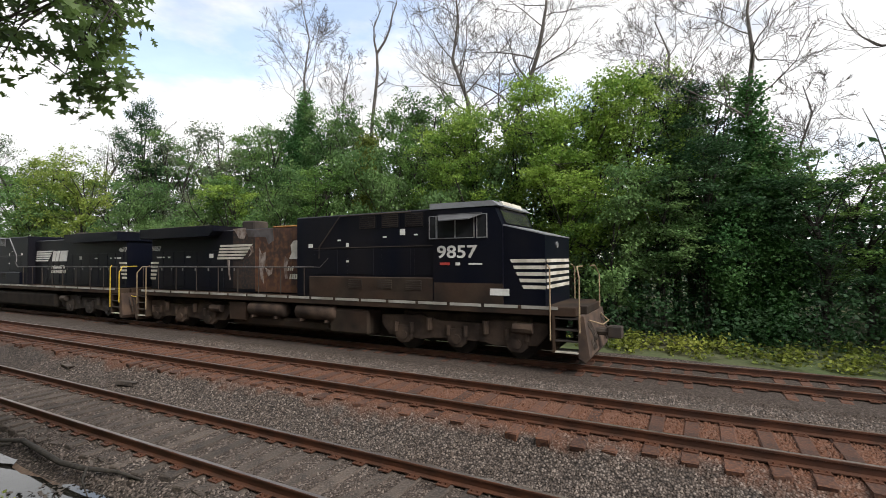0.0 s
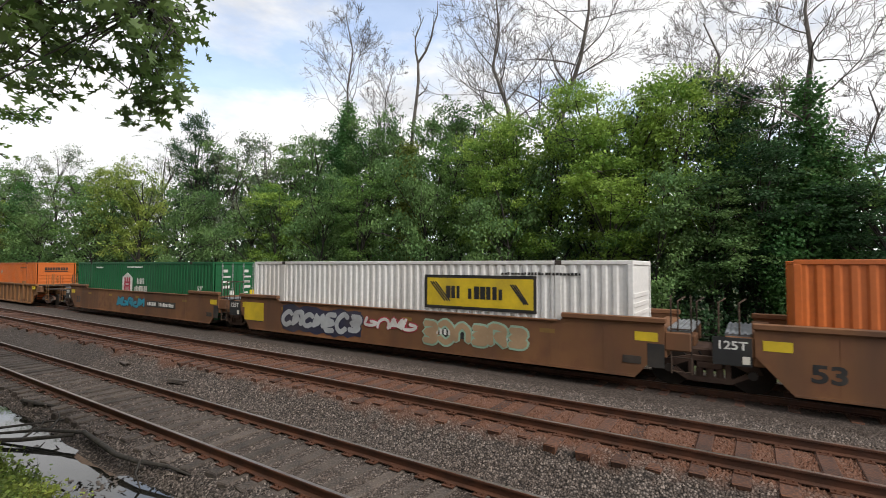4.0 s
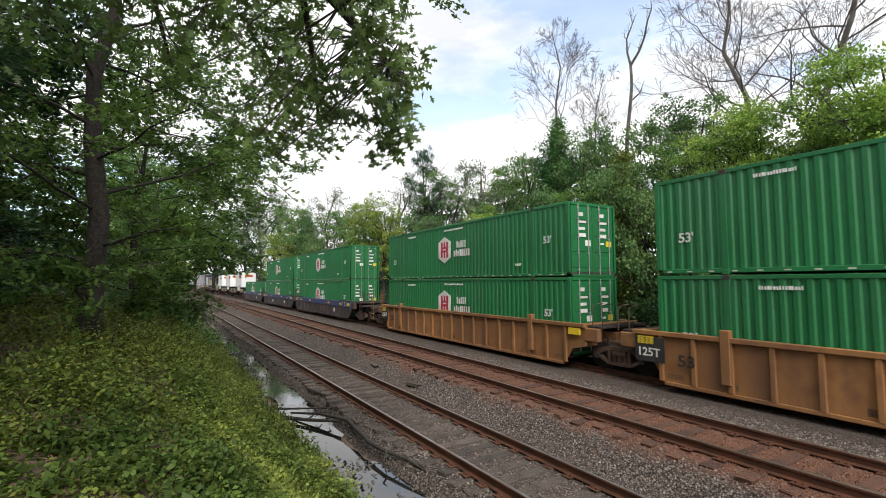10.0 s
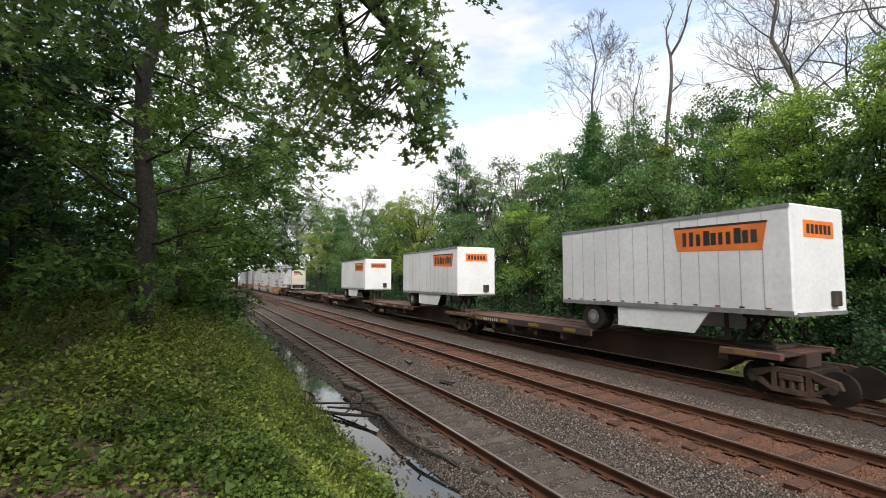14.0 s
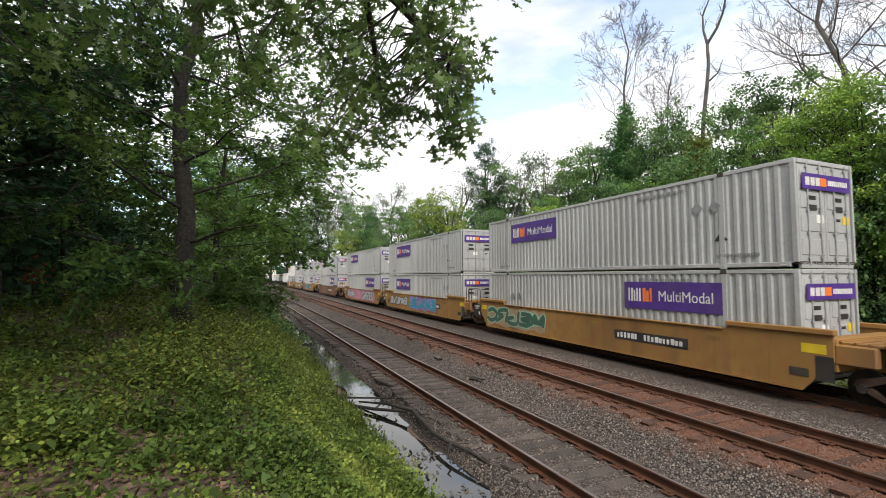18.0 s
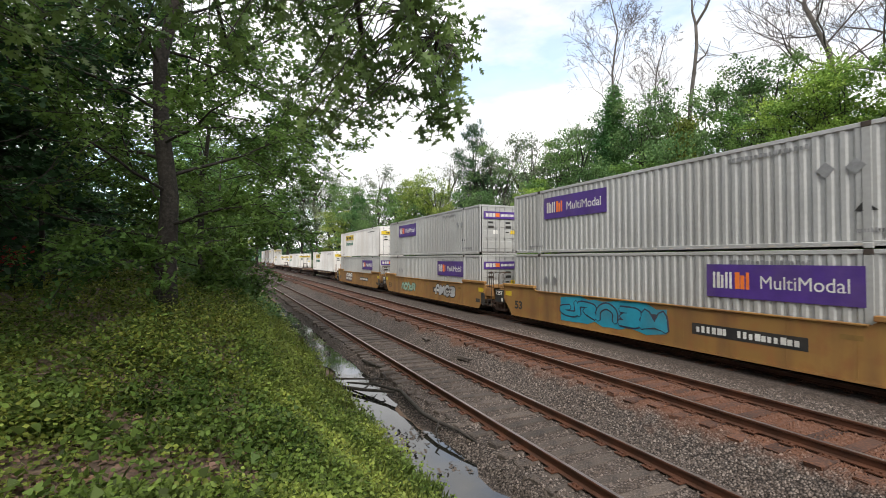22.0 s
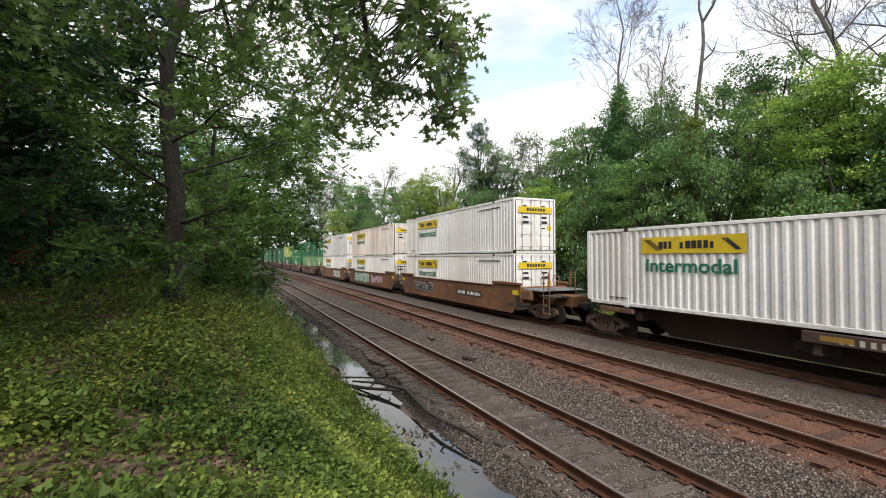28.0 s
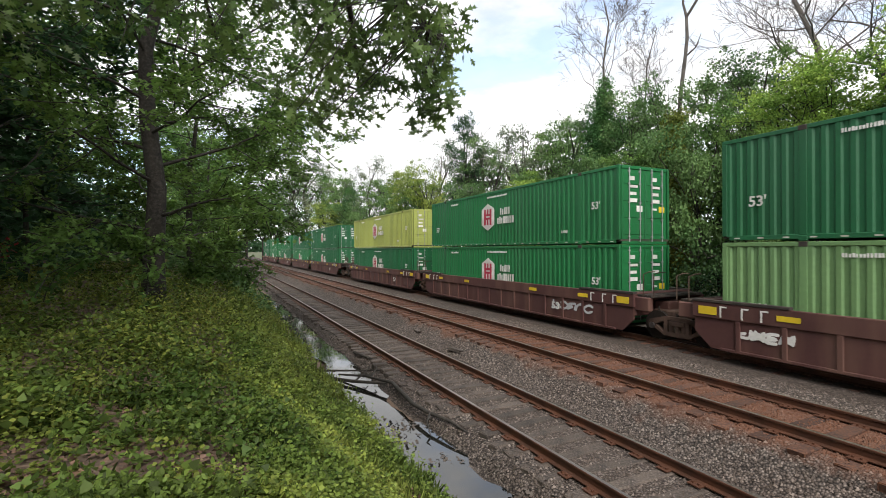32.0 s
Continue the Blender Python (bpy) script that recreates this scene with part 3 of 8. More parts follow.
def leafy_tree(label, seed, height, radius, material, base=0.18, lobes=30, per_lobe=13, per=22, leaf=0.13, low=0.18, sigma=0.22, lobe=0.3, name="tree"):
    """A broadleaf tree: trunk and limbs, and a crown of lobes, each a shell of leafy sprays with gaps between."""
    rng = np.random.default_rng(seed)
    t = thing(name, Matrix(), label, "tree")
    trunk = [np.array((0, 0, -0.3))]
    for i in range(7):
        trunk.append(np.array((rng.normal(0, 0.12) * i * 0.5, rng.normal(0, 0.12) * i * 0.5, height * 0.85 * (i + 1) / 7)))
    obj_of("trunk", tubes_mesh("trunk", [(trunk, [base * (1 - 0.8 * i / 7) for i in range(8)])], 7), "bark", t, smooth=True)
    C, lines = [], []
    mid, half = height * (1 + low) / 2, height * (1 - low) / 2
    for i in range(lobes):
        v = rng.normal(0, 1, 3)
        v /= np.linalg.norm(v)
        f = (i + 0.5) / lobes
        zf = -0.86 + 1.72 * f
        v[:2] *= 0.8 * math.sqrt(max(0.12, 1 - (zf * 0.85) ** 2)) * rng.uniform(0.45, 1.15) / (np.linalg.norm(v[:2]) + 1e-9)
        c = np.array((v[0] * radius, v[1] * radius, mid + zf * half * 0.86))
        k = int(min(6, max(1, (c[2] * 0.75) / (height * 0.85) * 7)))
        m = (trunk[k] + c) / 2 + (0, 0, 0.15)
        lines.append(([trunk[k], m, c], [base * 0.35, base * 0.22, 0.02]))
        lr = radius * lobe * rng.uniform(0.6, 1.5)
        for _ in range(per_lobe):
            q = rng.normal(0, 1, 3)
            q /= np.linalg.norm(q)
            q[2] = abs(q[2]) if rng.uniform() < 0.72 else q[2]
            s = c + q * lr * np.array([1, 1, 0.7]) * rng.uniform(0.4, 1.35)
            C.append(s)
            if rng.uniform() < 0.22:
                lines.append(([c, (c + s) / 2 + rng.normal(0, 0.06, 3), s], [0.022, 0.014, 0.007]))
    obj_of("branchwork", tubes_mesh("branchwork", lines, 3), "bark", t)["kind"] = "stuff"
    per = int(per * 1.7)
    C = np.array(C)
    P = np.repeat(C, per, 0) + rng.normal(0, 1, (len(C) * per, 3)) * np.array([sigma, sigma, sigma * 0.42])
    P = P[P[:, 2] > 0.05]
    obj_of("crown", leaves("crown", P, leaf, rng, up=0.9, droop=0.15), material, t)
    t["size"] = (height, radius)
    return t


def bare_tree(label, seed, height, r, lean=(0, 0), limbs=8, level=3, start=0.4, spread=0.75, rise=0.12, ivy=(), name="bare_tree", limb_len=0.3, kids=5, slope=0.8, leaf="leaf_ivy", wood="dead_wood", tip=0.86):
    """A leafless tree with a trunk, its limbs as parts, and ivy of the given radius at the given heights."""
    rng = np.random.default_rng(seed)
    t = thing(name, Matrix(), label, "tree")
    trunk = [np.array((lean[0] * (i / 8) ** 1.3 + rng.normal(0, 0.035) * i, lean[1] * i / 8 + rng.normal(0, 0.03) * i, -0.3 + (height + 0.3) * i / 8)) for i in range(9)]
    obj_of("trunk", tubes_mesh("trunk", [(trunk, [r * (1 - tip * i / 8) for i in range(9)])], 7), wood, t, smooth=True)
    a = rng.uniform(0, 6.28)
    for i in range(limbs):
        f = start + (0.98 - start) * (i + 0.4) / limbs
        k = min(7, int(f * 8))
        q = trunk[k] + (trunk[k + 1] - trunk[k]) * (f * 8 - k)
        a += 2.4 + rng.uniform(-0.4, 0.4)
        lines = []
        ramify(rng, q, (math.cos(a), math.sin(a) * 0.8, slope), height * limb_len * (1.2 - 0.6 * (f - start) / (1 - start)) * rng.uniform(0.75, 1.15), r * (1 - tip * f) * 0.5, level, lines, rise, spread, kids=kids)
        obj_of("limb", tubes_mesh("limb", lines, 3), wood, t)
    if ivy:
        hs, rs = [p[0] for p in ivy], [p[1] for p in ivy]
        area = sum((h2 - h1) * (r1 + r2) for (h1, r1), (h2, r2) in zip(ivy, ivy[1:]))
        n = int(34 * area)
        zz = rng.uniform(0, hs[-1], n * 3)
        rad = np.interp(zz, hs, rs)
        keep = rng.uniform(0, max(rs), n * 3) < rad
        zz, rad = zz[keep], rad[keep]
        aa = rng.uniform(0, 2 * np.pi, len(zz))
        lump = np.array([noise.noise((math.cos(q) * 1.6, math.sin(q) * 1.6, z * 0.55 + seed)) for q, z in zip(aa, zz)])
        rr = rad * np.sqrt(rng.uniform(0.15, 1.0, len(zz))) * (1 + 1.1 * lump)
        cx = np.interp(zz, [p[2] for p in trunk], [p[0] for p in trunk])
        cy = np.interp(zz, [p[2] for p in trunk], [p[1] for p in trunk])
        C = np.stack([cx + rr * np.cos(aa), cy + rr * np.sin(aa), zz], 1)
        P = np.repeat(C, 20, 0) + rng.normal(0, 1, (len(C) * 20, 3)) * np.array([0.2, 0.2, 0.24])
        obj_of("ivy", leaves("ivy", P, 0.125, rng, droop=0.4, up=0.8), leaf, t, "dense green ivy up the trunk")
    return t


def place(t, x, y, turn=0.0, scale=1.0, wide=None):
    t.matrix_basis = pose(x, y, ground_z(x, y), 0, 0, turn) @ Matrix.Diagonal((wide or scale, wide or scale, scale, 1))
    return t


def again(t, x, y, turn=0.0, scale=1.0, wide=None):
    c = copy_thing(t, Matrix())
    return place(c, x, y, turn, scale, wide)


USED = set()


def plant(src, az, y, el, radius):
    """A tree on the line at y, in the bearing az, whose top stands el degrees above the eye."""
    x = -y * math.tan(radians(az))
    h = EYE + math.hypot(x, y) * math.tan(radians(el)) - ground_z(x, y)
    t = copy_thing(src, Matrix()) if src.name in USED else src
    USED.add(src.name)
    hs, rs = src["size"]
    return place(t, x, y, (az * 47) % 360, 1.1 * h / hs, 0.97 * radius / rs)


# the row of trees behind the main track
maple = leafy_tree("bright green maple with dense low crown", 11, 12, 3.2, "leaf_bright", lobes=28, per_lobe=16, per=26, leaf=0.12, lobe=0.34)
maple_b = leafy_tree("sunlit green maple with lobed crown", 12, 12, 3.0, "leaf_bright", lobes=26, per_lobe=16, per=26, leaf=0.12, lobe=0.36)
elm = leafy_tree("mid green woodland tree with open crown", 13, 12, 2.8, "leaf_mid", lobes=30, per=21)
elm_b = leafy_tree("mid green tree with loose leafy limbs", 18, 12, 2.6, "leaf_bush", lobes=25, per=25, leaf=0.12, lobe=0.4)
locust = leafy_tree("tall dark green woodland tree", 14, 13, 2.6, "leaf_dark", lobes=30, per=20)
hack = leafy_tree("dusty grey-green tree with thin twiggy crown", 15, 12, 3.0, "leaf_far", lobes=27, per=12)
lime = leafy_tree("yellow-green young tree by the tracks", 16, 9, 3.0, "leaf_yellow", lobes=27, per=21)
shrub = leafy_tree("low green bush by the tracks", 17, 5.5, 2.5, "leaf_mid", base=0.09, lobes=23, per=24, leaf=0.11, low=0.02)
dusk = leafy_tree("dark reddish-green tree round a dead trunk", 19, 12, 2.6, "leaf_dusk", lobes=30, per=26)
backwood = leafy_tree("shaded woodland tree deep behind the tracks", 20, 12, 2.8, "leaf_mid", lobes=26, per=5, leaf=0.27)
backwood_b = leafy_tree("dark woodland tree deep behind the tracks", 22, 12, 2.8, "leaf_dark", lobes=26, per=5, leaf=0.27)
for src, az, y, el, w in (
    (elm, -50, 25, 14, 4.5), (locust, -45, 24.5, 13, 4), (elm_b, -40.5, 25, 12, 3.5), (hack, -37, 26, 14, 3.2), (dusk, -33.0, 24.6, 17.0, 2.5), (dusk, -27.6, 25.2, 17.4, 2.5), (locust, -25.0, 26.5, 12.5, 2.2),
    (shrub, -35, 21.5, 8, 2.6), (shrub, -29, 21.4, 7, 2.4), (shrub, -20.5, 21.8, 7, 2.2), (elm_b, -14.0, 22.5, 7.5, 2.2), (locust, -10.8, 21.8, 8, 2.0), (elm, -8.0, 23.5, 10.5, 1.9),
    (elm, -2.2, 24.2, 17.6, 2.2), (locust, -1.0, 22.2, 12.0, 2.2), (locust, 2.0, 24.2, 18.6, 2.3), (maple, 5.7, 23.2, 20.3, 2.7), (maple_b, 10.8, 23.0, 19.9, 2.9), (maple, 15.4, 22.8, 20.9, 2.8),
    (elm, 19.6, 23.2, 17.4, 2.2), (maple_b, 13.2, 21.4, 12.0, 2.5), (elm, 3.2, 21.6, 10.0, 2.2), (shrub, 8.2, 21.0, 9.5, 2.4), (maple_b, 24.0, 22.8, 16.2, 2.6), (maple, 27.6, 22.6, 17.2, 2.5), (shrub, 25.6, 21.0, 11.0, 2.5),
    (elm, 29.6, 27.0, 19.0, 2.8), (elm, 33.4, 27.0, 18.2, 2.8), (elm_b, 31.4, 23.6, 14.6, 2.0), (shrub, 35.6, 21.6, 12.4, 2.6), (elm, 38.6, 25.2, 17.2, 2.4), (elm, 42.2, 25.2, 17.4, 2.5), (elm_b, 43.0, 21.8, 10.8, 2.5),
    (elm, 48.6, 25.2, 15.6, 2.6), (elm_b, 51.0, 27.0, 14.0, 3.0), (shrub, 47.6, 21.6, 10.0, 2.6), (hack, 54.4, 25.2, 14.0, 3.2), (hack, 57.2, 28.0, 13.2, 3.2), (maple_b, 52.8, 22.0, 9.2, 2.6), (shrub, 55.6, 21.4, 8.4, 3.0),
    (elm, 59.2, 27.0, 13.2, 3.2), (locust, 61.3, 26.0, 15.9, 2.3), (hack, 64.0, 27.0, 12.4, 3.4), (lime, 66.2, 22.6, 9.2, 3.4), (lime, 68.4, 23.4, 9.6, 3.4), (elm_b, 71.0, 24.0, 8.2, 4.0), (hack, 73.0, 25.5, 10.8, 4.0),
    (shrub, 70.0, 21.4, 6.0, 4.0), (elm, 75.2, 25.0, 8.4, 5.0), (elm_b, 77.2, 24.0, 8.8, 5.0), (hack, 79.0, 22.0, 9.4, 5.5), (hack, 80.4, 20.0, 10.6, 6.0), (elm, 82.0, 19.0, 10.2, 7.0), (locust, 83.6, 17.5, 8.2, 7.5), (elm_b, 85.2, 14.5, 6.8, 8.5),
    (elm, 87.0, 9.5, 6.2, 9), (hack, 89.0, 3.5, 6.6, 9), (shrub, 62.4, 21.6, 7.6, 3.0), (shrub, 74.4, 20.6, 5.4, 4.5), (lime, 78.0, 20.2, 5.6, 5.0),
    (backwood, -4.5, 28.5, 12.5, 3.0), (backwood_b, 0.5, 28.0, 14.5, 2.8), (backwood, 6.5, 28.2, 16.5, 2.8), (backwood_b, 12.0, 28.4, 16.6, 2.8), (backwood, 17.4, 28.6, 16.6, 2.8), (backwood, 22.5, 28.6, 15.2, 3.0), (backwood_b, 26.0, 29.0, 14.4, 3.0),
    (backwood, 36.0, 30.0, 14.6, 3.2), (backwood_b, 40.2, 30.0, 14.2, 3.2), (backwood, 45.0, 30.0, 13.6, 3.2), (backwood_b, 50.0, 31.0, 11.8, 3.4), (backwood, 56.0, 31.0, 10.8, 3.6), (backwood_b, 61.0, 32.0, 10.0, 4.0), (backwood, 66.0, 31.0, 8.6, 4.6), (backwood_b, 70.0, 30.0, 8.0, 5.0)):
    plant(src, az, y, el, w)

# dead and ivy-clad trees that stand above the crowns
place(bare_tree("dead tree with a wide spreading bare crown", 21, 23.0, 0.3, lean=(-3.4, 0), limbs=18, level=3, start=0.5, limb_len=0.25, slope=0.7), -12.0, 29.0)
place(bare_tree("dead tree leaning out with long bare limbs", 22, 22.5, 0.36, lean=(4.6, 0), limbs=18, level=3, start=0.46, limb_len=0.27, slope=0.55), -12.5, 29.6)
snag = thing("bare_tree", pose(-21.1, 28.5, ground_z(-21.1, 28.5)), "broken grey snag with a forked top", "tree")
stem = [np.array(p) for p in ((-0.5, 0, -0.3), (-0.6, 0.1, 6), (-0.55, 0, 12), (-0.4, 0, 14), (-0.05, 0, 16.3), (0.1, 0, 17.6), (0.05, 0, 19.1))]
obj_of("trunk", tubes_mesh("trunk", [(stem, [0.2, 0.18, 0.15, 0.14, 0.12, 0.11, 0.1])], 8), "dead_wood", snag, smooth=True)
r3 = np.random.default_rng(23)
for arm, rad, shoots in (([(0.05, 0, 19.0), (0.7, 0.1, 19.8), (1.15, 0.1, 20.6), (1.5, 0, 21.6), (1.85, 0, 22.3), (1.75, 0.1, 23.4)], [0.1, 0.09, 0.075, 0.06, 0.045, 0.015], 6),
                         ([(0.05, 0, 19.0), (-0.2, 0, 20.0), (-0.15, -0.1, 21.0), (0.3, 0, 22.0), (0.6, 0, 22.5)], [0.1, 0.075, 0.055, 0.04, 0.012], 6),
                         ([(0.1, 0, 16.4), (0.6, 0.2, 16.8), (0.9, 0.3, 17.6)], [0.07, 0.04, 0.015], 2)):
    lines = [([np.array(p) for p in arm], rad)]
    for q in range(shoots):
        a = np.array(arm[1 + q % (len(arm) - 2)])
        ramify(r3, a, (r3.uniform(-1, 1), r3.uniform(-0.6, 0.6), 0.9), r3.uniform(0.5, 1.3), 0.03, 1, lines, 0.2, 0.6, kids=4)
    obj_of("limb", tubes_mesh("limb", lines, 5), "dead_wood", snag)
place(bare_tree("pale dead tree with fine bare twigs", 24, 22.0, 0.2, lean=(0.2, 0), limbs=11, level=3, start=0.62, limb_len=0.19, ivy=((0, 1.5), (5, 1.6), (9, 1.2), (13, 0.85), (15.4, 0.2)), slope=1.2), -25.0, 24.8)
place(bare_tree("slim pale dead tree leaning with fine twigs", 34, 18.6, 0.14, lean=(2.7, 0), limbs=9, level=3, start=0.6, limb_len=0.19, slope=1.1), -25.2, 27.4)
place(bare_tree("ivy-covered dead tree with bare spreading top", 25, 15.6, 0.24, limbs=9, level=3, start=0.55, ivy=((0, 1.9), (3, 1.9), (6, 1.35), (8, 0.55), (10.6, 0.2)), limb_len=0.26, slope=0.45), 2.0, 22.8)
place(bare_tree("ivy-covered dead tree with forked bare limbs", 26, 16.2, 0.3, lean=(-0.6, 0), limbs=7, level=2, start=0.52, ivy=((0, 1.5), (3, 1.35), (6, 0.95), (9, 0.5), (11.6, 0.25)), limb_len=0.26, slope=0.7), 7.7, 23.2)
place(bare_tree("slim bare tree with twisted pale limbs", 27, 10.6, 0.15, lean=(-0.7, 0), limbs=9, level=3, start=0.3, limb_len=0.3), 4.9, 25.0)
place(bare_tree("thin bare pole tree among low crowns", 35, 9.4, 0.1, limbs=6, level=2, start=0.4, limb_len=0.25), 6.5, 25.4)
place(bare_tree("bare tree beside an ivy trunk", 36, 11.0, 0.14, lean=(0.9, 0), limbs=8, level=2, start=0.35, limb_len=0.3, slope=0.6), 9.5, 24.4)
place(bare_tree("tall dead tree with a dense twiggy crown", 28, 16.2, 0.22, lean=(-0.8, 0), limbs=11, level=3, start=0.5, limb_len=0.28, kids=6), -0.8, 27.5)
place(bare_tree("thick tall dead tree rising from a dark crown", 29, 20.0, 0.38, lean=(0.6, 0), limbs=9, level=3, start=0.4, limb_len=0.3, slope=0.9), 13.8, 24.0)
place(bare_tree("slim dead pole tree with twigs", 30, 17.0, 0.17, lean=(-0.4, 0), limbs=9, level=2, start=0.3, limb_len=0.16), 18.8, 24.6)
twig = place(bare_tree("grey leafless tree among the far crowns", 31, 15.5, 0.17, limbs=10, level=2, start=0.35, limb_len=0.3), -47.0, 27.0)
for x, y, turn, s in ((-36.5, 28, 80, 0.9), (-33.0, 30, 200, 0.95), (-58, 28, 20, 1.0), (-66, 27, 140, 1.0), (-80, 26, 260, 1.1), (-96, 24, 60, 1.2), (11.5, 27, 33, 0.75), (20.5, 27, 190, 0.85), (-17.5, 29, 300, 0.85)):
    again(twig, x, y, turn, s)
place(bare_tree("pale vine column on a dead trunk", 37, 11.0, 0.16, limbs=3, level=1, start=0.8, ivy=((0, 0.9), (5, 0.8), (10.8, 0.35)), leaf="leaf_weed"), -17.6, 23.0)
place(bare_tree("ivy column on a dead far tree", 33, 16.5, 0.3, limbs=3, level=2, start=0.7, ivy=((0, 2.2), (9, 2.0), (15.5, 1.0)), limb_len=0.16), -92, 24)

# brush and weeds along the foot of the trees, and the dark wood behind
rng = np.random.default_rng(5)


def brush(name, n, per, x0, x1, y0, y1, h, leaf, material, label, sigma=0.3, power=1.0, category="bushes"):
    x = x1 - (x1 - x0) * rng.uniform(0, 1, n) ** power
    y = rng.uniform(y0, y1, n)
    top = np.array([h * (0.55 + 0.45 * noise.noise((a * 0.33, b * 0.3, 4.0))) for a, b in zip(x, y)])
    g = np.array([ground_z(a, b) for a, b in zip(x, y)])
    C = np.stack([x, y, g + rng.uniform(0, 1, n) ** 0.8 * np.maximum(0.2, top)], 1)
    P = np.repeat(C, per, 0) + rng.normal(0, sigma, (n * per, 3))
    o = obj_of(name, leaves(name, P, leaf, rng), material)
    return tagged(o, label, category, kind="stuff")


# the dark leaf tone carries understorey shade as well as the green
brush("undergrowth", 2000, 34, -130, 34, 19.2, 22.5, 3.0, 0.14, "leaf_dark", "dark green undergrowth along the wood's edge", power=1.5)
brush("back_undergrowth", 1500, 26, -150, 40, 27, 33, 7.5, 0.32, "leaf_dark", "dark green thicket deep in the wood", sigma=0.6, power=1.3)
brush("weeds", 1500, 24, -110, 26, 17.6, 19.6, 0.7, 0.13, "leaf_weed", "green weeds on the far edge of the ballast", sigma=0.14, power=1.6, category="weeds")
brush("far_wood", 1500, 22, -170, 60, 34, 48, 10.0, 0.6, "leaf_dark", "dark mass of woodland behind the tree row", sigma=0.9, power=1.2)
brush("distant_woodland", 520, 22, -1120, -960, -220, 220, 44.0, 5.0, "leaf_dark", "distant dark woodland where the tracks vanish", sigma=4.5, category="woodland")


# ---- paint and metal of the train ----
DUST = (0.16, 0.12, 0.085)
RUST = (0.17, 0.07, 0.03)
M["gear_dark"] = mat("black_running_gear", (0.02, 0.017, 0.015), (0.034, 0.027, 0.022), rough=0.9, scale=1.5, fine=16, bump=0.2, spec=0.1)
M["steel_dark"] = mat("grimy_dark_steel", (0.042, 0.032, 0.026), (0.026, 0.02, 0.017), rough=0.85, metal=0.1, scale=2, fine=25, bump=0.25, stain=DUST, stain_amount=0.35)
M["wheel"] = mat("wheel_steel", (0.07, 0.06, 0.055), (0.12, 0.1, 0.09), rough=0.5, metal=0.6, scale=3, fine=20, bump=0.1)
M["black_paint"] = mat("locomotive_black", (0.003, 0.004, 0.0095), (0.006, 0.0064, 0.011), rough=0.42, scale=0.6, fine=9, bump=0.05, stain=(0.03, 0.024, 0.02), stain_scale=0.5, stain_amount=0.25, streak=True, spec=0.17)
M["black_dusty"] = mat("dusty_locomotive_black", (0.05, 0.03, 0.02), (0.022, 0.016, 0.013), rough=0.8, scale=0.8, fine=12, bump=0.1, stain=(0.075, 0.055, 0.036), stain_scale=0.9, stain_amount=0.45, spec=0.2)
M["roof_grey"] = mat("cab_roof_grey", (0.22, 0.23, 0.24), (0.15, 0.155, 0.16), rough=0.6, scale=1.5, fine=15, bump=0.1)
M["burnt"] = mat("burnt_rusty_hood", (0.105, 0.042, 0.022), (0.04, 0.02, 0.014), rough=0.85, scale=0.8, c3=(0.15, 0.065, 0.026), fine=4, bump=0.2, stain=(0.02, 0.014, 0.012), stain_scale=1.0, stain_amount=0.6, streak=True)
M["scorched"] = mat("scorched_black_hood", (0.03, 0.019, 0.014), (0.014, 0.012, 0.012), rough=0.85, scale=1.2, c3=(0.06, 0.03, 0.018), fine=9, bump=0.2)
M["singed_yellow"] = mat("singed_roof_edge", (0.3, 0.13, 0.03), (0.16, 0.06, 0.02), rough=0.85, scale=2.0, c3=(0.38, 0.22, 0.05), fine=9, bump=0.2)
M["ash_grey"] = mat("ash_grey_metal", (0.1, 0.09, 0.09), (0.05, 0.04, 0.038), rough=0.8, scale=2.0, fine=11, bump=0.1)
M["placard_grey"] = mat("worn_placard", (0.26, 0.26, 0.26), (0.15, 0.15, 0.15), rough=0.6, scale=6, fine=30, bump=0.05)
M["flake"] = mat("peeling_pale_paint", (0.3, 0.25, 0.22), (0.12, 0.08, 0.06), rough=0.8, scale=5.0, fine=18, bump=0.3)
M["truck_rust"] = mat("rusty_wagon_truck", (0.105, 0.066, 0.05), (0.055, 0.036, 0.028), rough=0.9, scale=1.8, fine=14, bump=0.25, spec=0.15)
M["truck_dust"] = mat("dusty_running_gear", (0.088, 0.06, 0.044), (0.036, 0.026, 0.021), rough=0.9, scale=1.4, fine=14, bump=0.2, spec=0.15)
M["pilot_rust"] = mat("rusty_pilot", (0.1, 0.062, 0.042), (0.05, 0.032, 0.024), rough=0.9, scale=2, fine=14, bump=0.25)
M["sill_dim"] = mat("dusty_sill_stripe", (0.4, 0.38, 0.34), (0.24, 0.22, 0.19), rough=0.7, scale=1.2, fine=12, bump=0.03)
M["tan_rail"] = mat("grimy_tan_handrail", (0.34, 0.26, 0.15), (0.22, 0.15, 0.09), rough=0.7, scale=3, fine=20, bump=0.03)
M["rail_grey"] = mat("grey_handrail", (0.16, 0.155, 0.15), (0.1, 0.095, 0.09), rough=0.6, scale=2, fine=14, bump=0.02)
M["shade_grey"] = mat("sunshade_grey", (0.1, 0.1, 0.105), (0.06, 0.06, 0.062), rough=0.6, scale=2, fine=14, bump=0.05)
M["white_paint"] = mat("white_lettering", (0.72, 0.71, 0.67), (0.55, 0.53, 0.49), rough=0.55, scale=1.4, fine=14, bump=0.03)
M["cream_paint"] = mat("grimy_white_stripe", (0.62, 0.58, 0.5), (0.42, 0.38, 0.31), rough=0.6, scale=1.4, fine=12, bump=0.03)
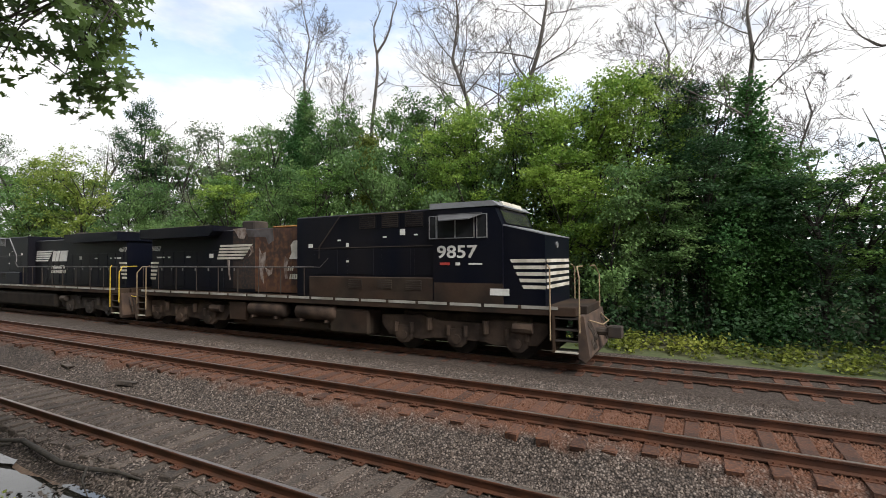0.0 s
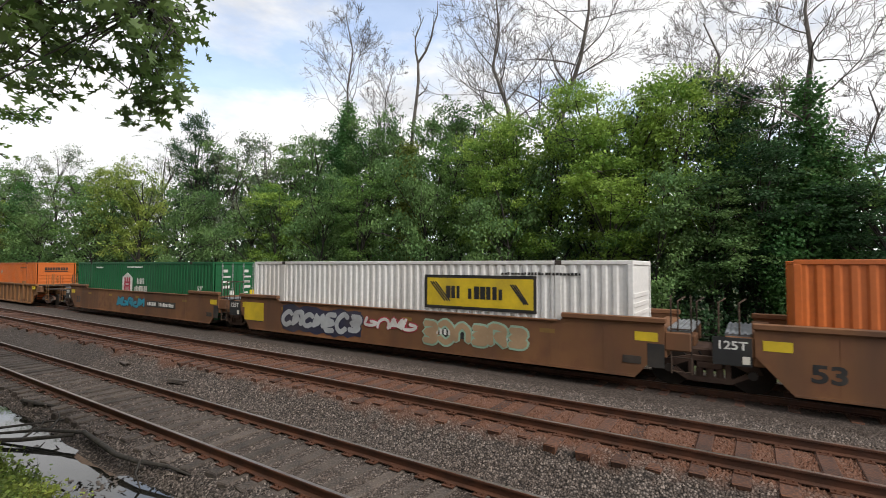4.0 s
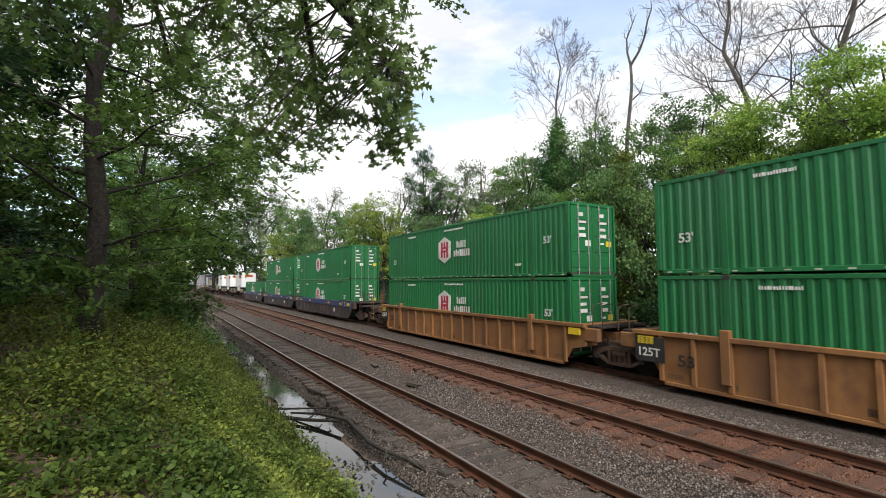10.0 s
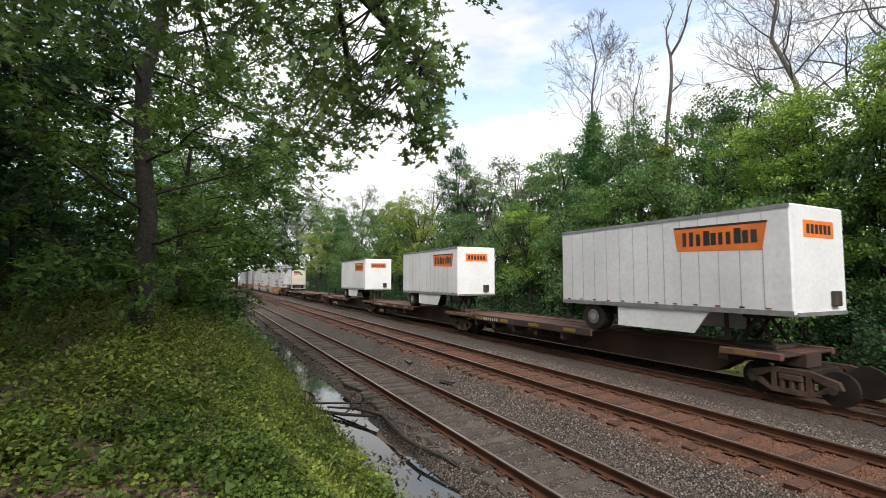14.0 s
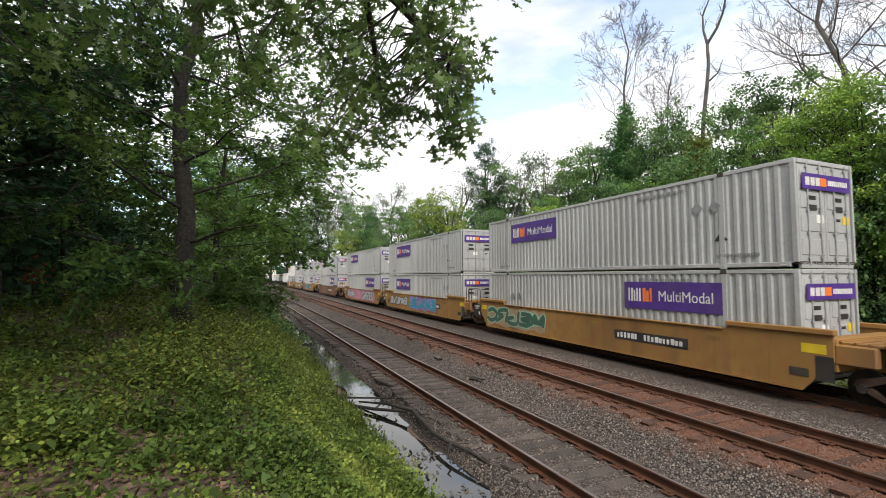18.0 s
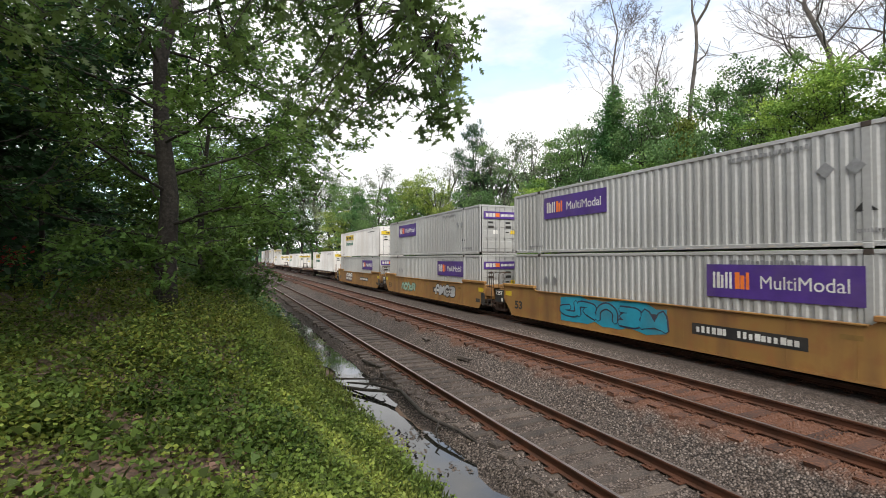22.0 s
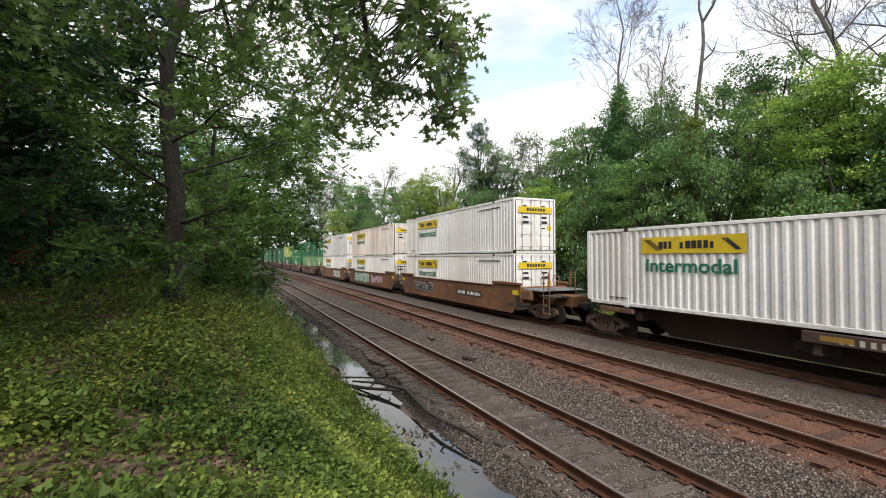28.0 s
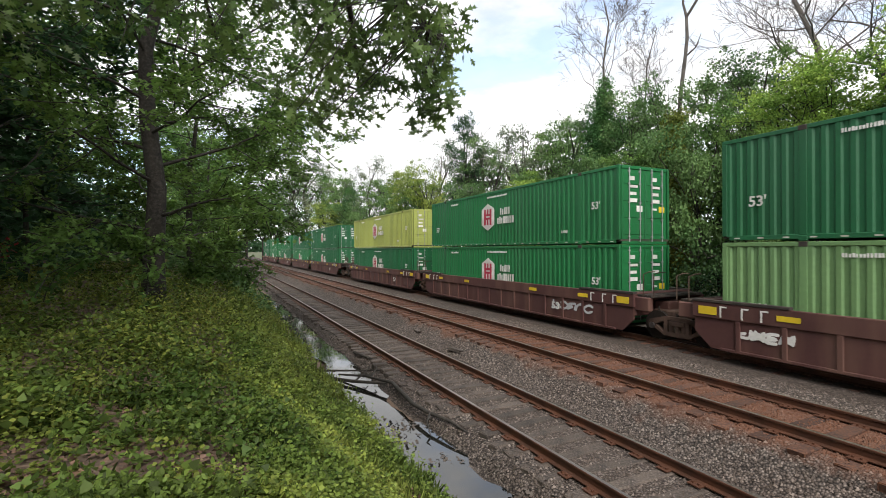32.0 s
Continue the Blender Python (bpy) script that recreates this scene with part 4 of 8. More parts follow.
M["yellow_paint"] = mat("yellow_handrail", (0.72, 0.52, 0.05), (0.6, 0.4, 0.05), rough=0.5, scale=3, fine=20, bump=0.03)
M["glass"] = mat("dark_window_glass", (0.02, 0.022, 0.025), (0.03, 0.03, 0.032), rough=0.12, scale=1, fine=4, bump=0, spec=0.35)
M["window_trim"] = mat("aluminium_trim", (0.36, 0.36, 0.36), (0.27, 0.27, 0.27), rough=0.5, metal=0.5, scale=3, fine=25, bump=0.03)
M["red_paint"] = mat("red_plate", (0.42, 0.05, 0.04), (0.3, 0.05, 0.04), rough=0.5, scale=2, fine=20, bump=0.03)


def paint(name, c, dirt=DUST, amount=0.3, scale=0.7, rough=0.55, var=0.85, scuff=None):
    """Paint with streaks of dirt; scuff: the colour that shows in worn patches."""
    M[name] = mat(name, c, tuple(v * var for v in c), rough=rough, scale=0.35, c3=scuff, fine=2.6 if scuff else 9, bump_scale=9, bump=0.05, stain=dirt, stain_scale=scale, stain_amount=amount, streak=True, spread=0.06)


paint("box_orange", (0.54, 0.125, 0.018), (0.3, 0.1, 0.04), 0.25)
paint("box_amber", (0.6, 0.22, 0.033), (0.35, 0.14, 0.04), 0.25)
paint("box_white", (0.76, 0.74, 0.71), (0.5, 0.42, 0.35), 0.32)
paint("box_cream", (0.7, 0.63, 0.56), (0.3, 0.16, 0.09), 0.55, 0.9)
paint("box_green", (0.009, 0.145, 0.04), (0.035, 0.115, 0.055), 0.35)
paint("box_deep", (0.008, 0.105, 0.035), (0.03, 0.1, 0.05), 0.3)
paint("box_lime", (0.16, 0.29, 0.11), (0.1, 0.2, 0.09), 0.3)
paint("box_olive", (0.34, 0.38, 0.09), (0.2, 0.25, 0.07), 0.3)
paint("box_red", (0.43, 0.125, 0.07), (0.5, 0.2, 0.13), 0.35)
paint("box_grey", (0.40, 0.40, 0.385), (0.28, 0.26, 0.23), 0.3)
paint("box_maroon", (0.09, 0.035, 0.03), (0.06, 0.03, 0.025), 0.3)
paint("well_brown", (0.215, 0.095, 0.037), (0.075, 0.037, 0.022), 0.7, 0.7, 0.8, 0.7, scuff=(0.15, 0.062, 0.027))
paint("well_yellow", (0.28, 0.13, 0.042), (0.12, 0.055, 0.028), 0.8, 0.9, 0.8, 0.7, scuff=(0.2, 0.085, 0.03))
paint("well_gold", (0.35, 0.185, 0.047), (0.15, 0.075, 0.03), 0.75, 0.9, 0.75, 0.75, scuff=(0.27, 0.12, 0.034))
paint("well_dark", (0.038, 0.028, 0.028), (0.1, 0.058, 0.043), 0.75, 0.9, 0.75)
paint("well_blue", (0.026, 0.04, 0.13), (0.05, 0.045, 0.06), 0.45, 0.6, 0.7)
paint("well_maroon", (0.075, 0.026, 0.022), (0.14, 0.07, 0.05), 0.75, 0.9, 0.75)
paint("spine_rust", (0.13, 0.062, 0.042), (0.07, 0.035, 0.026), 0.5, 0.9, 0.85)
paint("faded_yellow", (0.3, 0.17, 0.03), (0.1, 0.055, 0.03), 0.7, 1.2, 0.8)
paint("roll_door", (0.55, 0.5, 0.43), (0.25, 0.2, 0.16), 0.6, 1.3, 0.6)
paint("spine_brown", (0.05, 0.028, 0.022), (0.1, 0.05, 0.032), 0.5, 0.6, 0.85)
paint("trailer_white", (0.78, 0.78, 0.78), (0.55, 0.53, 0.5), 0.25, 0.5, 0.45)
for key, c in (("sign_purple", (0.075, 0.03, 0.22)), ("sign_orange", (0.85, 0.2, 0.03)), ("sign_yellow", (0.68, 0.48, 0.02)), ("sign_black", (0.02, 0.02, 0.02)), ("sign_red", (0.42, 0.02, 0.05)),
               ("sign_green", (0.01, 0.16, 0.1)), ("tag_teal", (0.02, 0.3, 0.42)), ("tag_violet", (0.3, 0.22, 0.45)), ("tag_pink", (0.62, 0.22, 0.34)), ("tag_silver", (0.45, 0.46, 0.47)),
               ("tag_mint", (0.32, 0.48, 0.36)), ("tag_green", (0.05, 0.12, 0.08)), ("tag_navy", (0.03, 0.03, 0.06)), ("tag_tan", (0.42, 0.28, 0.16))):
    M[key] = mat(key, c, tuple(v * 0.8 for v in c), rough=0.6, scale=1.5, fine=12, bump=0.03, stain=DUST, stain_amount=0.2)


# ---- lettering and painted shapes, on the side that faces the camera (-y) ----
def text_part(s, x, z, height, y, material, parent, name="lettering", width=None, bold=0.02, shear=0.0, flip=False, label=""):
    cu = bpy.data.curves.new("text", "FONT")
    cu.body, cu.size, cu.offset, cu.shear = s, 1.0, bold, shear
    cu.extrude, cu.resolution_u = 0.004, 4
    ob = bpy.data.objects.new("text", cu)
    me = bpy.data.meshes.new_from_object(ob)
    bpy.data.objects.remove(ob)
    bpy.data.curves.remove(cu)
    co = np.empty(len(me.vertices) * 3, np.float32)
    me.vertices.foreach_get("co", co)
    co = co.reshape(-1, 3)
    lo, hi = co.min(0), co.max(0)
    k = height / (hi[1] - lo[1])
    kx = width / (hi[0] - lo[0]) if width else k
    new_co = np.stack([x + (co[:, 0] - lo[0]) * kx, y - co[:, 2], z + (co[:, 1] - lo[1]) * k], 1)
    me.vertices.foreach_set("co", new_co.astype(np.float32).ravel())
    me.materials.clear()
    me.update()
    return obj_of(name, me, material, parent, label)


def word_bars(bm, x0, x1, z0, z1, y, n, rnd, thick=0.006, slant=0.0):
    """Writing that is not spelled out: a row of plain upright bars."""
    n = max(3, int(n * 1.7))
    w = (x1 - x0) / n
    for i in range(n):
        a, b = x0 + i * w, x0 + (i + rnd.choice((0.55, 0.7, 0.85))) * w
        top = z1 - (z1 - z0) * rnd.choice((0.0, 0.0, 0.18))
        add_prism(bm, [(a, z0), (b, z0), (b + slant * (top - z0), top), (a + slant * (top - z0), top)], y, y - thick)


def panel(x0, x1, z0, z1, y, thick=0.008):
    return box_bm(x0, x1, y - thick, y, z0, z1)


SPRAY_STROKES = (
    ((-0.35, 0.9), (0.3, 0.85), (0.4, 0.35), (-0.3, 0.0), (0.4, -0.4), (0.25, -0.9), (-0.4, -0.85)),
    ((-0.4, -0.95), (-0.38, 0.3), (0.0, 0.95), (0.36, 0.3), (0.42, -0.95)),
    ((0.42, 0.6), (0.0, 0.95), (-0.45, 0.3), (-0.42, -0.5), (0.0, -0.95), (0.42, -0.55)),
    ((-0.45, -0.9), (-0.3, 0.9), (0.05, -0.35), (0.35, 0.9), (0.45, -0.9)),
    ((-0.4, 0.95), (-0.42, -0.8), (0.2, -0.9), (0.45, -0.3), (-0.05, 0.05)),
    ((-0.42, -0.95), (-0.4, 0.9), (0.3, 0.8), (0.35, 0.2), (-0.1, 0.0), (0.45, -0.95)))


def stroke_outline(path, half):
    """The outline of a round-ended brush stroke along a smoothed path."""
    P = [Vector(q) for q in path]
    P = [P[0] * 2 - P[1]] + P + [P[-1] * 2 - P[-2]]
    fine = []
    for a, b, c, d in zip(P, P[1:], P[2:], P[3:]):
        for k in range(4):
            t = k / 4
            fine.append(0.5 * (2 * b + (c - a) * t + (2 * a - 5 * b + 4 * c - d) * t * t + (3 * b - a - 3 * c + d) * t ** 3))
    fine.append(P[-2])
    ahead, back = [], []
    for k, q in enumerate(fine):
        t = (fine[min(k + 1, len(fine) - 1)] - fine[max(k - 1, 0)]).normalized()
        n = Vector((-t.y, t.x)) * half
        ahead.append(q + n)
        back.append(q - n)
    t = (fine[-1] - fine[-2]).normalized() * half * 0.6
    return [tuple(q) for q in ahead + [fine[-1] + t] + back[::-1] + [fine[0] - (fine[1] - fine[0]).normalized() * half * 0.6]]


def graffiti(parent, x0, x1, z0, z1, y, letters, fill, edge, back=None, seed=0, label="spray-painted graffiti"):
    """Sprayed throw-up: fat bent strokes that lean on one another, dark round the edge and pale inside, over a cloud of colour."""
    rnd = random.Random(seed * 7 + 3)
    if back:
        top = [(x0 + (x1 - x0) * i / 13, z1 + rnd.uniform(-0.14, 0.06)) for i in range(14)]
        low = [(x1 - (x1 - x0) * i / 13, z0 + rnd.uniform(-0.06, 0.12)) for i in range(14)]
        part("paint_cloud", add_prism(bmesh.new(), low + top, y, y - 0.004), back, parent, label)
    n = letters + 1
    w = (x1 - x0) / n
    zc, hz = (z0 + z1) / 2, (z1 - z0) / 2
    lean = rnd.uniform(0.0, 0.3)
    last = None
    for i in range(n):
        shape = rnd.choice([q for q in SPRAY_STROKES if q is not last])
        last = shape
        cx, tall = x0 + w * (i + 0.5), rnd.uniform(0.75, 0.95) * hz
        dz, flip = rnd.uniform(-0.08, 0.08) * hz, rnd.choice((1, 1, -1))
        half = min(w * 0.28, hz * 0.3)
        path = [(cx + flip * px * (w * 1.15 - half) + lean * pz * tall, zc + dz + pz * (tall - half)) for px, pz in shape]
        o = part("paint_outline", add_prism(bmesh.new(), stroke_outline(path, half), y, y - 0.008 - 0.0007 * i), edge, parent, label)
        part("paint_fill", add_prism(bmesh.new(), stroke_outline(path, half * 0.6), y - 0.0081 - 0.0007 * i, y - 0.014 - 0.0007 * i), fill, o)


# ---- containers ----
LBOX, WBOX, HBOX = 16.3, 2.6, 2.88


def corrugated(name, x0, x1, y, z0, z1, out, pitch=0.29, depth=0.036):
    """A folded steel wall, its outer folds at y; out is the side to which it faces."""
    xs, ys, x = [], [], x0
    while x < x1 - pitch * 0.5:
        xs += [x, x + pitch * 0.34, x + pitch * 0.5, x + pitch * 0.84]
        ys += [y, y, y - out * depth, y - out * depth]
        x += pitch
    xs.append(x1)
    ys.append(y)
    n = len(xs)
    V = [(a, b, z0) for a, b in zip(xs, ys)] + [(a, b, z1) for a, b in zip(xs, ys)]
    return mesh_from(name, V, [(i, i + 1, n + i + 1, n + i) if out < 0 else (i + 1, i, n + i, n + i + 1) for i in range(n - 1)])


def container(paint_name, label, doors_ahead=True, end_paint=None, smooth=False):
    """A 53-foot box at its own origin: middle of the floor; the end at +x shows."""
    c = thing("shipping_container", Matrix(), label, "container", "containers on the train")
    L, W, H = LBOX / 2, WBOX / 2, HBOX
    bm = bmesh.new()
    add_box(bm, -L + 0.05, L - 0.05, -W + 0.05, W - 0.05, H - 0.09, H - 0.03)
    for i in range(30):
        x = -L + 0.3 + i * (LBOX - 0.6) / 30
        add_box(bm, x, x + 0.3, -W + 0.1, W - 0.1, H - 0.031, H - 0.012)
    part("roof", bm, paint_name, c)
    part("floor", box_bm(-L, L, -W + 0.06, W - 0.06, 0.1, 0.18), "steel_dark", c)
    for s in (-1, 1):
        if smooth:
            bm = box_bm(-L + 0.1, L - 0.1, min(s * W * 0.985, s * W * 0.97), max(s * W * 0.985, s * W * 0.97), 0.14, H - 0.1)
            joints = bmesh.new()
            for i in range(13):
                add_box(joints, -L + 0.6 + i * 1.22, -L + 0.615 + i * 1.22, min(s * W * 0.985, s * (W * 0.985 + 0.004)), max(s * W * 0.985, s * (W * 0.985 + 0.004)), 0.14, H - 0.1)
            part("side_panel", bm, paint_name, c)
            part("panel_joint", joints, paint_name, c)["kind"] = "stuff"
        else:
            obj_of("side_panel", corrugated("side_panel", -L + 0.12, L - 0.12, s * (W - 0.012), 0.14, H - 0.1, s), paint_name, c)
        y0, y1 = (-W, -W + 0.07) if s < 0 else (W - 0.07, W)
        part("top_rail", box_bm(-L, L, y0, y1, H - 0.11, H, bevel=0.01), paint_name, c)
        part("bottom_rail", box_bm(-L + 0.2, L - 0.2, y0, y1, 0.045, 0.17, bevel=0.01), paint_name, c)
        bm = bmesh.new()
        for i in range(26):
            add_box(bm, -L + 0.35 + i * 0.62, -L + 0.5 + i * 0.62, *sorted((s * W, s * (W + 0.003))), 0.08, 0.115)
        if s < 0:
            part("reflective_tape", bm, "cream_paint", c)["kind"] = "stuff"
        for x in (-L, L - 0.14):
            part("corner_post", box_bm(x, x + 0.14, y0 - 0.004 if s < 0 else y0, y1 if s < 0 else y1 + 0.004, 0.16, H - 0.1, bevel=0.01), paint_name, c)
        for x in (-6.1, 6.1) if s < 0 else ():
            part("lift_post", box_bm(x - 0.09, x + 0.09, y0 - 0.006 if s < 0 else y0, y1 if s < 0 else y1 + 0.006, 0.15, H - 0.09, bevel=0.008), paint_name, c)
            for z in (0.0, H - 0.13) if s < 0 else ():
                part("corner_casting", box_bm(x - 0.1, x + 0.1, y0 - 0.012 if s < 0 else y0, y1 if s < 0 else y1 + 0.012, z, z + 0.135, bevel=0.012), "steel_dark" if z else paint_name, c)
    e = end_paint or paint_name
    # closed end at -x
    obj_of("front_wall", mesh_from("front_wall", [(-L + 0.02 + (0.03 if k % 2 else 0), -W + 0.1 + k * 0.24, z) for z in (0.15, H - 0.1) for k in range(11)], [(k, 11 + k, 12 + k, k + 1) for k in range(10)]), paint_name, c)
    if doors_ahead:
        for s in (-1, 1):
            y0, y1 = (-W + 0.14, -0.012) if s < 0 else (0.012, W - 0.14)
            bm = box_bm(L - 0.07, L - 0.03, y0, y1, 0.16, H - 0.12, bevel=0.006)
            for k in range(4):
                z = 0.35 + k * 0.62
                add_box(bm, L - 0.031, L - 0.012, y0 + 0.08, y1 - 0.08, z, z + 0.42, bevel=0.008)
            d = part("door", bm, e, c)
            for k in (0.3, 0.78):
                y = y0 + (y1 - y0) * k
                bm = add_tube(bmesh.new(), [(L + 0.012, y, 0.08), (L + 0.012, y, H - 0.06)], 0.02, 6)
                for z in (0.25, 0.9, 1.5, 2.2, 2.65):
                    add_box(bm, L - 0.02, L + 0.02, y - 0.05, y + 0.05, z, z + 0.05)
                part("lock_rod", bm, "window_trim", d)
            bm = bmesh.new()
            rnd = random.Random(s)
            for k in range(4 if s < 0 else 5):
                z = 2.35 - k * 0.27
                w = rnd.uniform(0.2, 0.45)
                add_box(bm, L - 0.011, L - 0.004, y0 + 0.4, y0 + 0.4 + w, z, z + rnd.uniform(0.07, 0.16))
            part("marking", bm, "white_paint" if "white" not in e and "cream" not in e and "grey" not in e else "sign_black", d)
            part("placard", box_bm(L - 0.011, L - 0.003, y1 - 0.42, y1 - 0.12, 1.2, 1.42), "sign_yellow" if s > 0 else "white_paint", d)
    else:
        bm = bmesh.new()
        add_box(bm, L - 0.06, L - 0.03, -W + 0.14, W - 0.14, 0.16, H - 0.12)
        for k in range(7):
            add_box(bm, L - 0.031, L - 0.008, -W + 0.2, W - 0.2, 0.3 + k * 0.26, 0.43 + k * 0.26, bevel=0.01)
        part("end_wall", bm, e, c)
    part("end_sill", box_bm(L - 0.09, L, -W + 0.14, W - 0.14, 0.0, 0.16, bevel=0.01), e, c)
    part("end_header", box_bm(L - 0.09, L, -W + 0.14, W - 0.14, H - 0.12, H, bevel=0.01), e, c)
    return c


SIDE = -WBOX / 2 - 0.001


def hub_sign(c, low, colour_h="sign_red"):
    """White six-sided badge with bars, and a two-row word in blocks beside it."""
    rnd = random.Random(4)
    z = 1.55
    o = [(-0.93, z + 0.72), (-0.29, z + 0.42), (-0.29, z - 0.42), (-0.93, z - 0.72), (-1.57, z - 0.42), (-1.57, z + 0.42)]
    b = part("badge", add_prism(bmesh.new(), o, SIDE, SIDE - 0.008), "white_paint", c, "white six-sided badge")
    bm = bmesh.new()
    for x0, x1, z0, z1 in ((-1.3, -1.12, z - 0.42, z + 0.42), (-0.74, -0.56, z - 0.42, z + 0.42), (-1.12, -0.74, z - 0.13, z - 0.02), (-1.12, -0.74, z + 0.06, z + 0.17), (-1.0, -0.86, z - 0.42, z - 0.13), (-1.0, -0.86, z + 0.17, z + 0.42)):
        add_box(bm, x0, x1, SIDE - 0.015, SIDE - 0.009, z0, z1)
    part("badge_mark", bm, colour_h, b)
    bm = bmesh.new()
    word_bars(bm, 0.28, 1.2, z + 0.05, z + 0.4, SIDE, 3, rnd)
    word_bars(bm, 0.0, 1.5, z - 0.4, z - 0.05, SIDE, 5, rnd)
    part("wordmark", bm, "white_paint", c, "white two-row wordmark blocks")
    text_part("53'", 6.75, 0.85 if low else 1.35, 0.3, SIDE, "white_paint", c)
    text_part("53'", -7.4, 0.6 if low else 0.95, 0.3, SIDE, "white_paint", c)
    bm = bmesh.new()
    word_bars(bm, -5.3, -4.3, 2.5, 2.6, SIDE, 9, rnd)
    word_bars(bm, -1.0, 0.9, 2.55, 2.64, SIDE, 16, rnd)
    word_bars(bm, 5.0, 5.4, 0.5, 0.62, SIDE, 3, rnd)
    part("marking", bm, "white_paint", c)


def fed_sign(c, x0):
    rnd = random.Random(8)
    z0, z1 = 1.55, 2.5
    s = part("sign_panel", panel(x0, x0 + 3.85, z0, z1, SIDE), "sign_purple", c, "purple sign panel")
    bm = bmesh.new()
    word_bars(bm, x0 + 0.2, x0 + 0.82, z0 + 0.26, z1 - 0.22, SIDE - 0.008, 3, rnd)
    part("wordmark", bm, "white_paint", s)
    bm = bmesh.new()
    word_bars(bm, x0 + 0.86, x0 + 1.32, z0 + 0.26, z1 - 0.22, SIDE - 0.008, 2, rnd)
    part("wordmark", bm, "sign_orange", s)
    text_part("MultiModal", x0 + 1.55, z0 + 0.3, 0.34, SIDE - 0.008, "white_paint", s, width=2.0, bold=0.0)
    L = LBOX / 2
    e = part("sign_panel", box_bm(L + 0.03, L + 0.04, -1.08, 1.08, 2.08, 2.5), "sign_purple", c, "purple sign panel on the doors")
    bm = bmesh.new()
    for y, m0 in ((-0.95, 0), (-0.72, 0), (-0.5, 0)):
        add_box(bm, L + 0.041, L + 0.046, y, y + 0.18, 2.18, 2.4)
    for k in range(10):
        add_box(bm, L + 0.041, L + 0.046, 0.05 + k * 0.09, 0.115 + k * 0.09, 2.22, 2.36)
    part("wordmark", bm, "white_paint", e)
    part("wordmark", box_bm(L + 0.041, L + 0.047, -0.3, -0.03, 2.18, 2.4), "sign_orange", e)
    bm = bmesh.new()
    word_bars(bm, 2.9, 5.0, 2.5, 2.62, SIDE, 10, rnd)
    word_bars(bm, 5.9, 7.2, 0.36, 0.46, SIDE, 12, rnd)
    word_bars(bm, -6.9, -5.8, 0.3, 0.38, SIDE, 8, rnd)
    part("marking", bm, "placard_grey", c)["kind"] = "stuff"
    bm = add_prism(bmesh.new(), [(5.85, 0.85), (6.3, 0.85), (6.12, 1.02), (6.05, 1.1), (5.98, 1.02)], SIDE, SIDE - 0.004)
    part("warning_mark", bm, "sign_black", c)
    for x, z in ((5.3, 1.9), (5.9, 1.9)) if x0 < 0 else ((-5.6, 1.7), (-5.0, 1.7)):
        part("placard_holder", add_prism(bmesh.new(), [(x, z - 0.2), (x + 0.2, z), (x, z + 0.2), (x - 0.2, z)], SIDE, SIDE - 0.01), "window_trim", c)


def hunt_sign(c, x0=-5.4, z0=1.95, h=0.55, word=True, frame_it=False, door=True, wide=3.7):
    rnd = random.Random(6)
    if frame_it:
        part("sign_frame", panel(x0 - 0.1, x0 + wide + 0.1, z0 - 0.1, z0 + h + 0.1, SIDE, 0.004), "sign_black", c)
    s = part("sign_panel", panel(x0, x0 + wide, z0, z0 + h, SIDE), "sign_yellow", c, "yellow sign panel")
    bm = bmesh.new()
    word_bars(bm, x0 + wide * 0.2, x0 + wide * 0.36, z0 + h * 0.28, z0 + h * 0.72, SIDE - 0.008, 2, rnd)
    word_bars(bm, x0 + wide * 0.42, x0 + wide * 0.76, z0 + h * 0.28, z0 + h * 0.72, SIDE - 0.008, 4, rnd)
    part("wordmark", bm, "sign_black", s)
    bm = bmesh.new()
    for k in range(3):
        add_prism(bm, [(x0 + 0.12 + 0.1 * k, z0 + h * 0.85), (x0 + 0.16 + 0.1 * k, z0 + h * 0.88), (x0 + wide * 0.19 + 0.1 * k, z0 + h * 0.2), (x0 + wide * 0.185 + 0.1 * k, z0 + h * 0.15)], SIDE - 0.008, SIDE - 0.012)
        add_prism(bm, [(x0 + wide * 0.8 + 0.08 * k, z0 + h * 0.8), (x0 + wide * 0.81 + 0.08 * k, z0 + h * 0.83), (x0 + wide * 0.93 + 0.06 * k, z0 + h * 0.2), (x0 + wide * 0.92 + 0.06 * k, z0 + h * 0.16)], SIDE - 0.008, SIDE - 0.012)
    part("scroll", bm, "sign_black", s)
    if word:
        text_part("Intermodal", x0 + 0.22, z0 - 0.62, 0.44, SIDE, "sign_green", c, width=3.2, bold=0.016, label="dark green lettering")
    L = LBOX / 2
    if door:
        e = part("sign_panel", box_bm(L + 0.03, L + 0.04, -1.05, 1.05, 2.1, 2.42), "sign_yellow", c, "yellow sign on the doors")
        bm = bmesh.new()
        for k in range(7):
            add_box(bm, L + 0.041, L + 0.046, -0.55 + k * 0.17, -0.43 + k * 0.17, 2.19, 2.34)
        part("wordmark", bm, "sign_black", e)
    bm = bmesh.new()
    word_bars(bm, 4.3, 6.8, 2.45, 2.53, SIDE, 14, rnd)
    word_bars(bm, -6.9, -6.0, 0.3, 0.36, SIDE, 7, rnd)
    part("marking", bm, "sign_black", c)


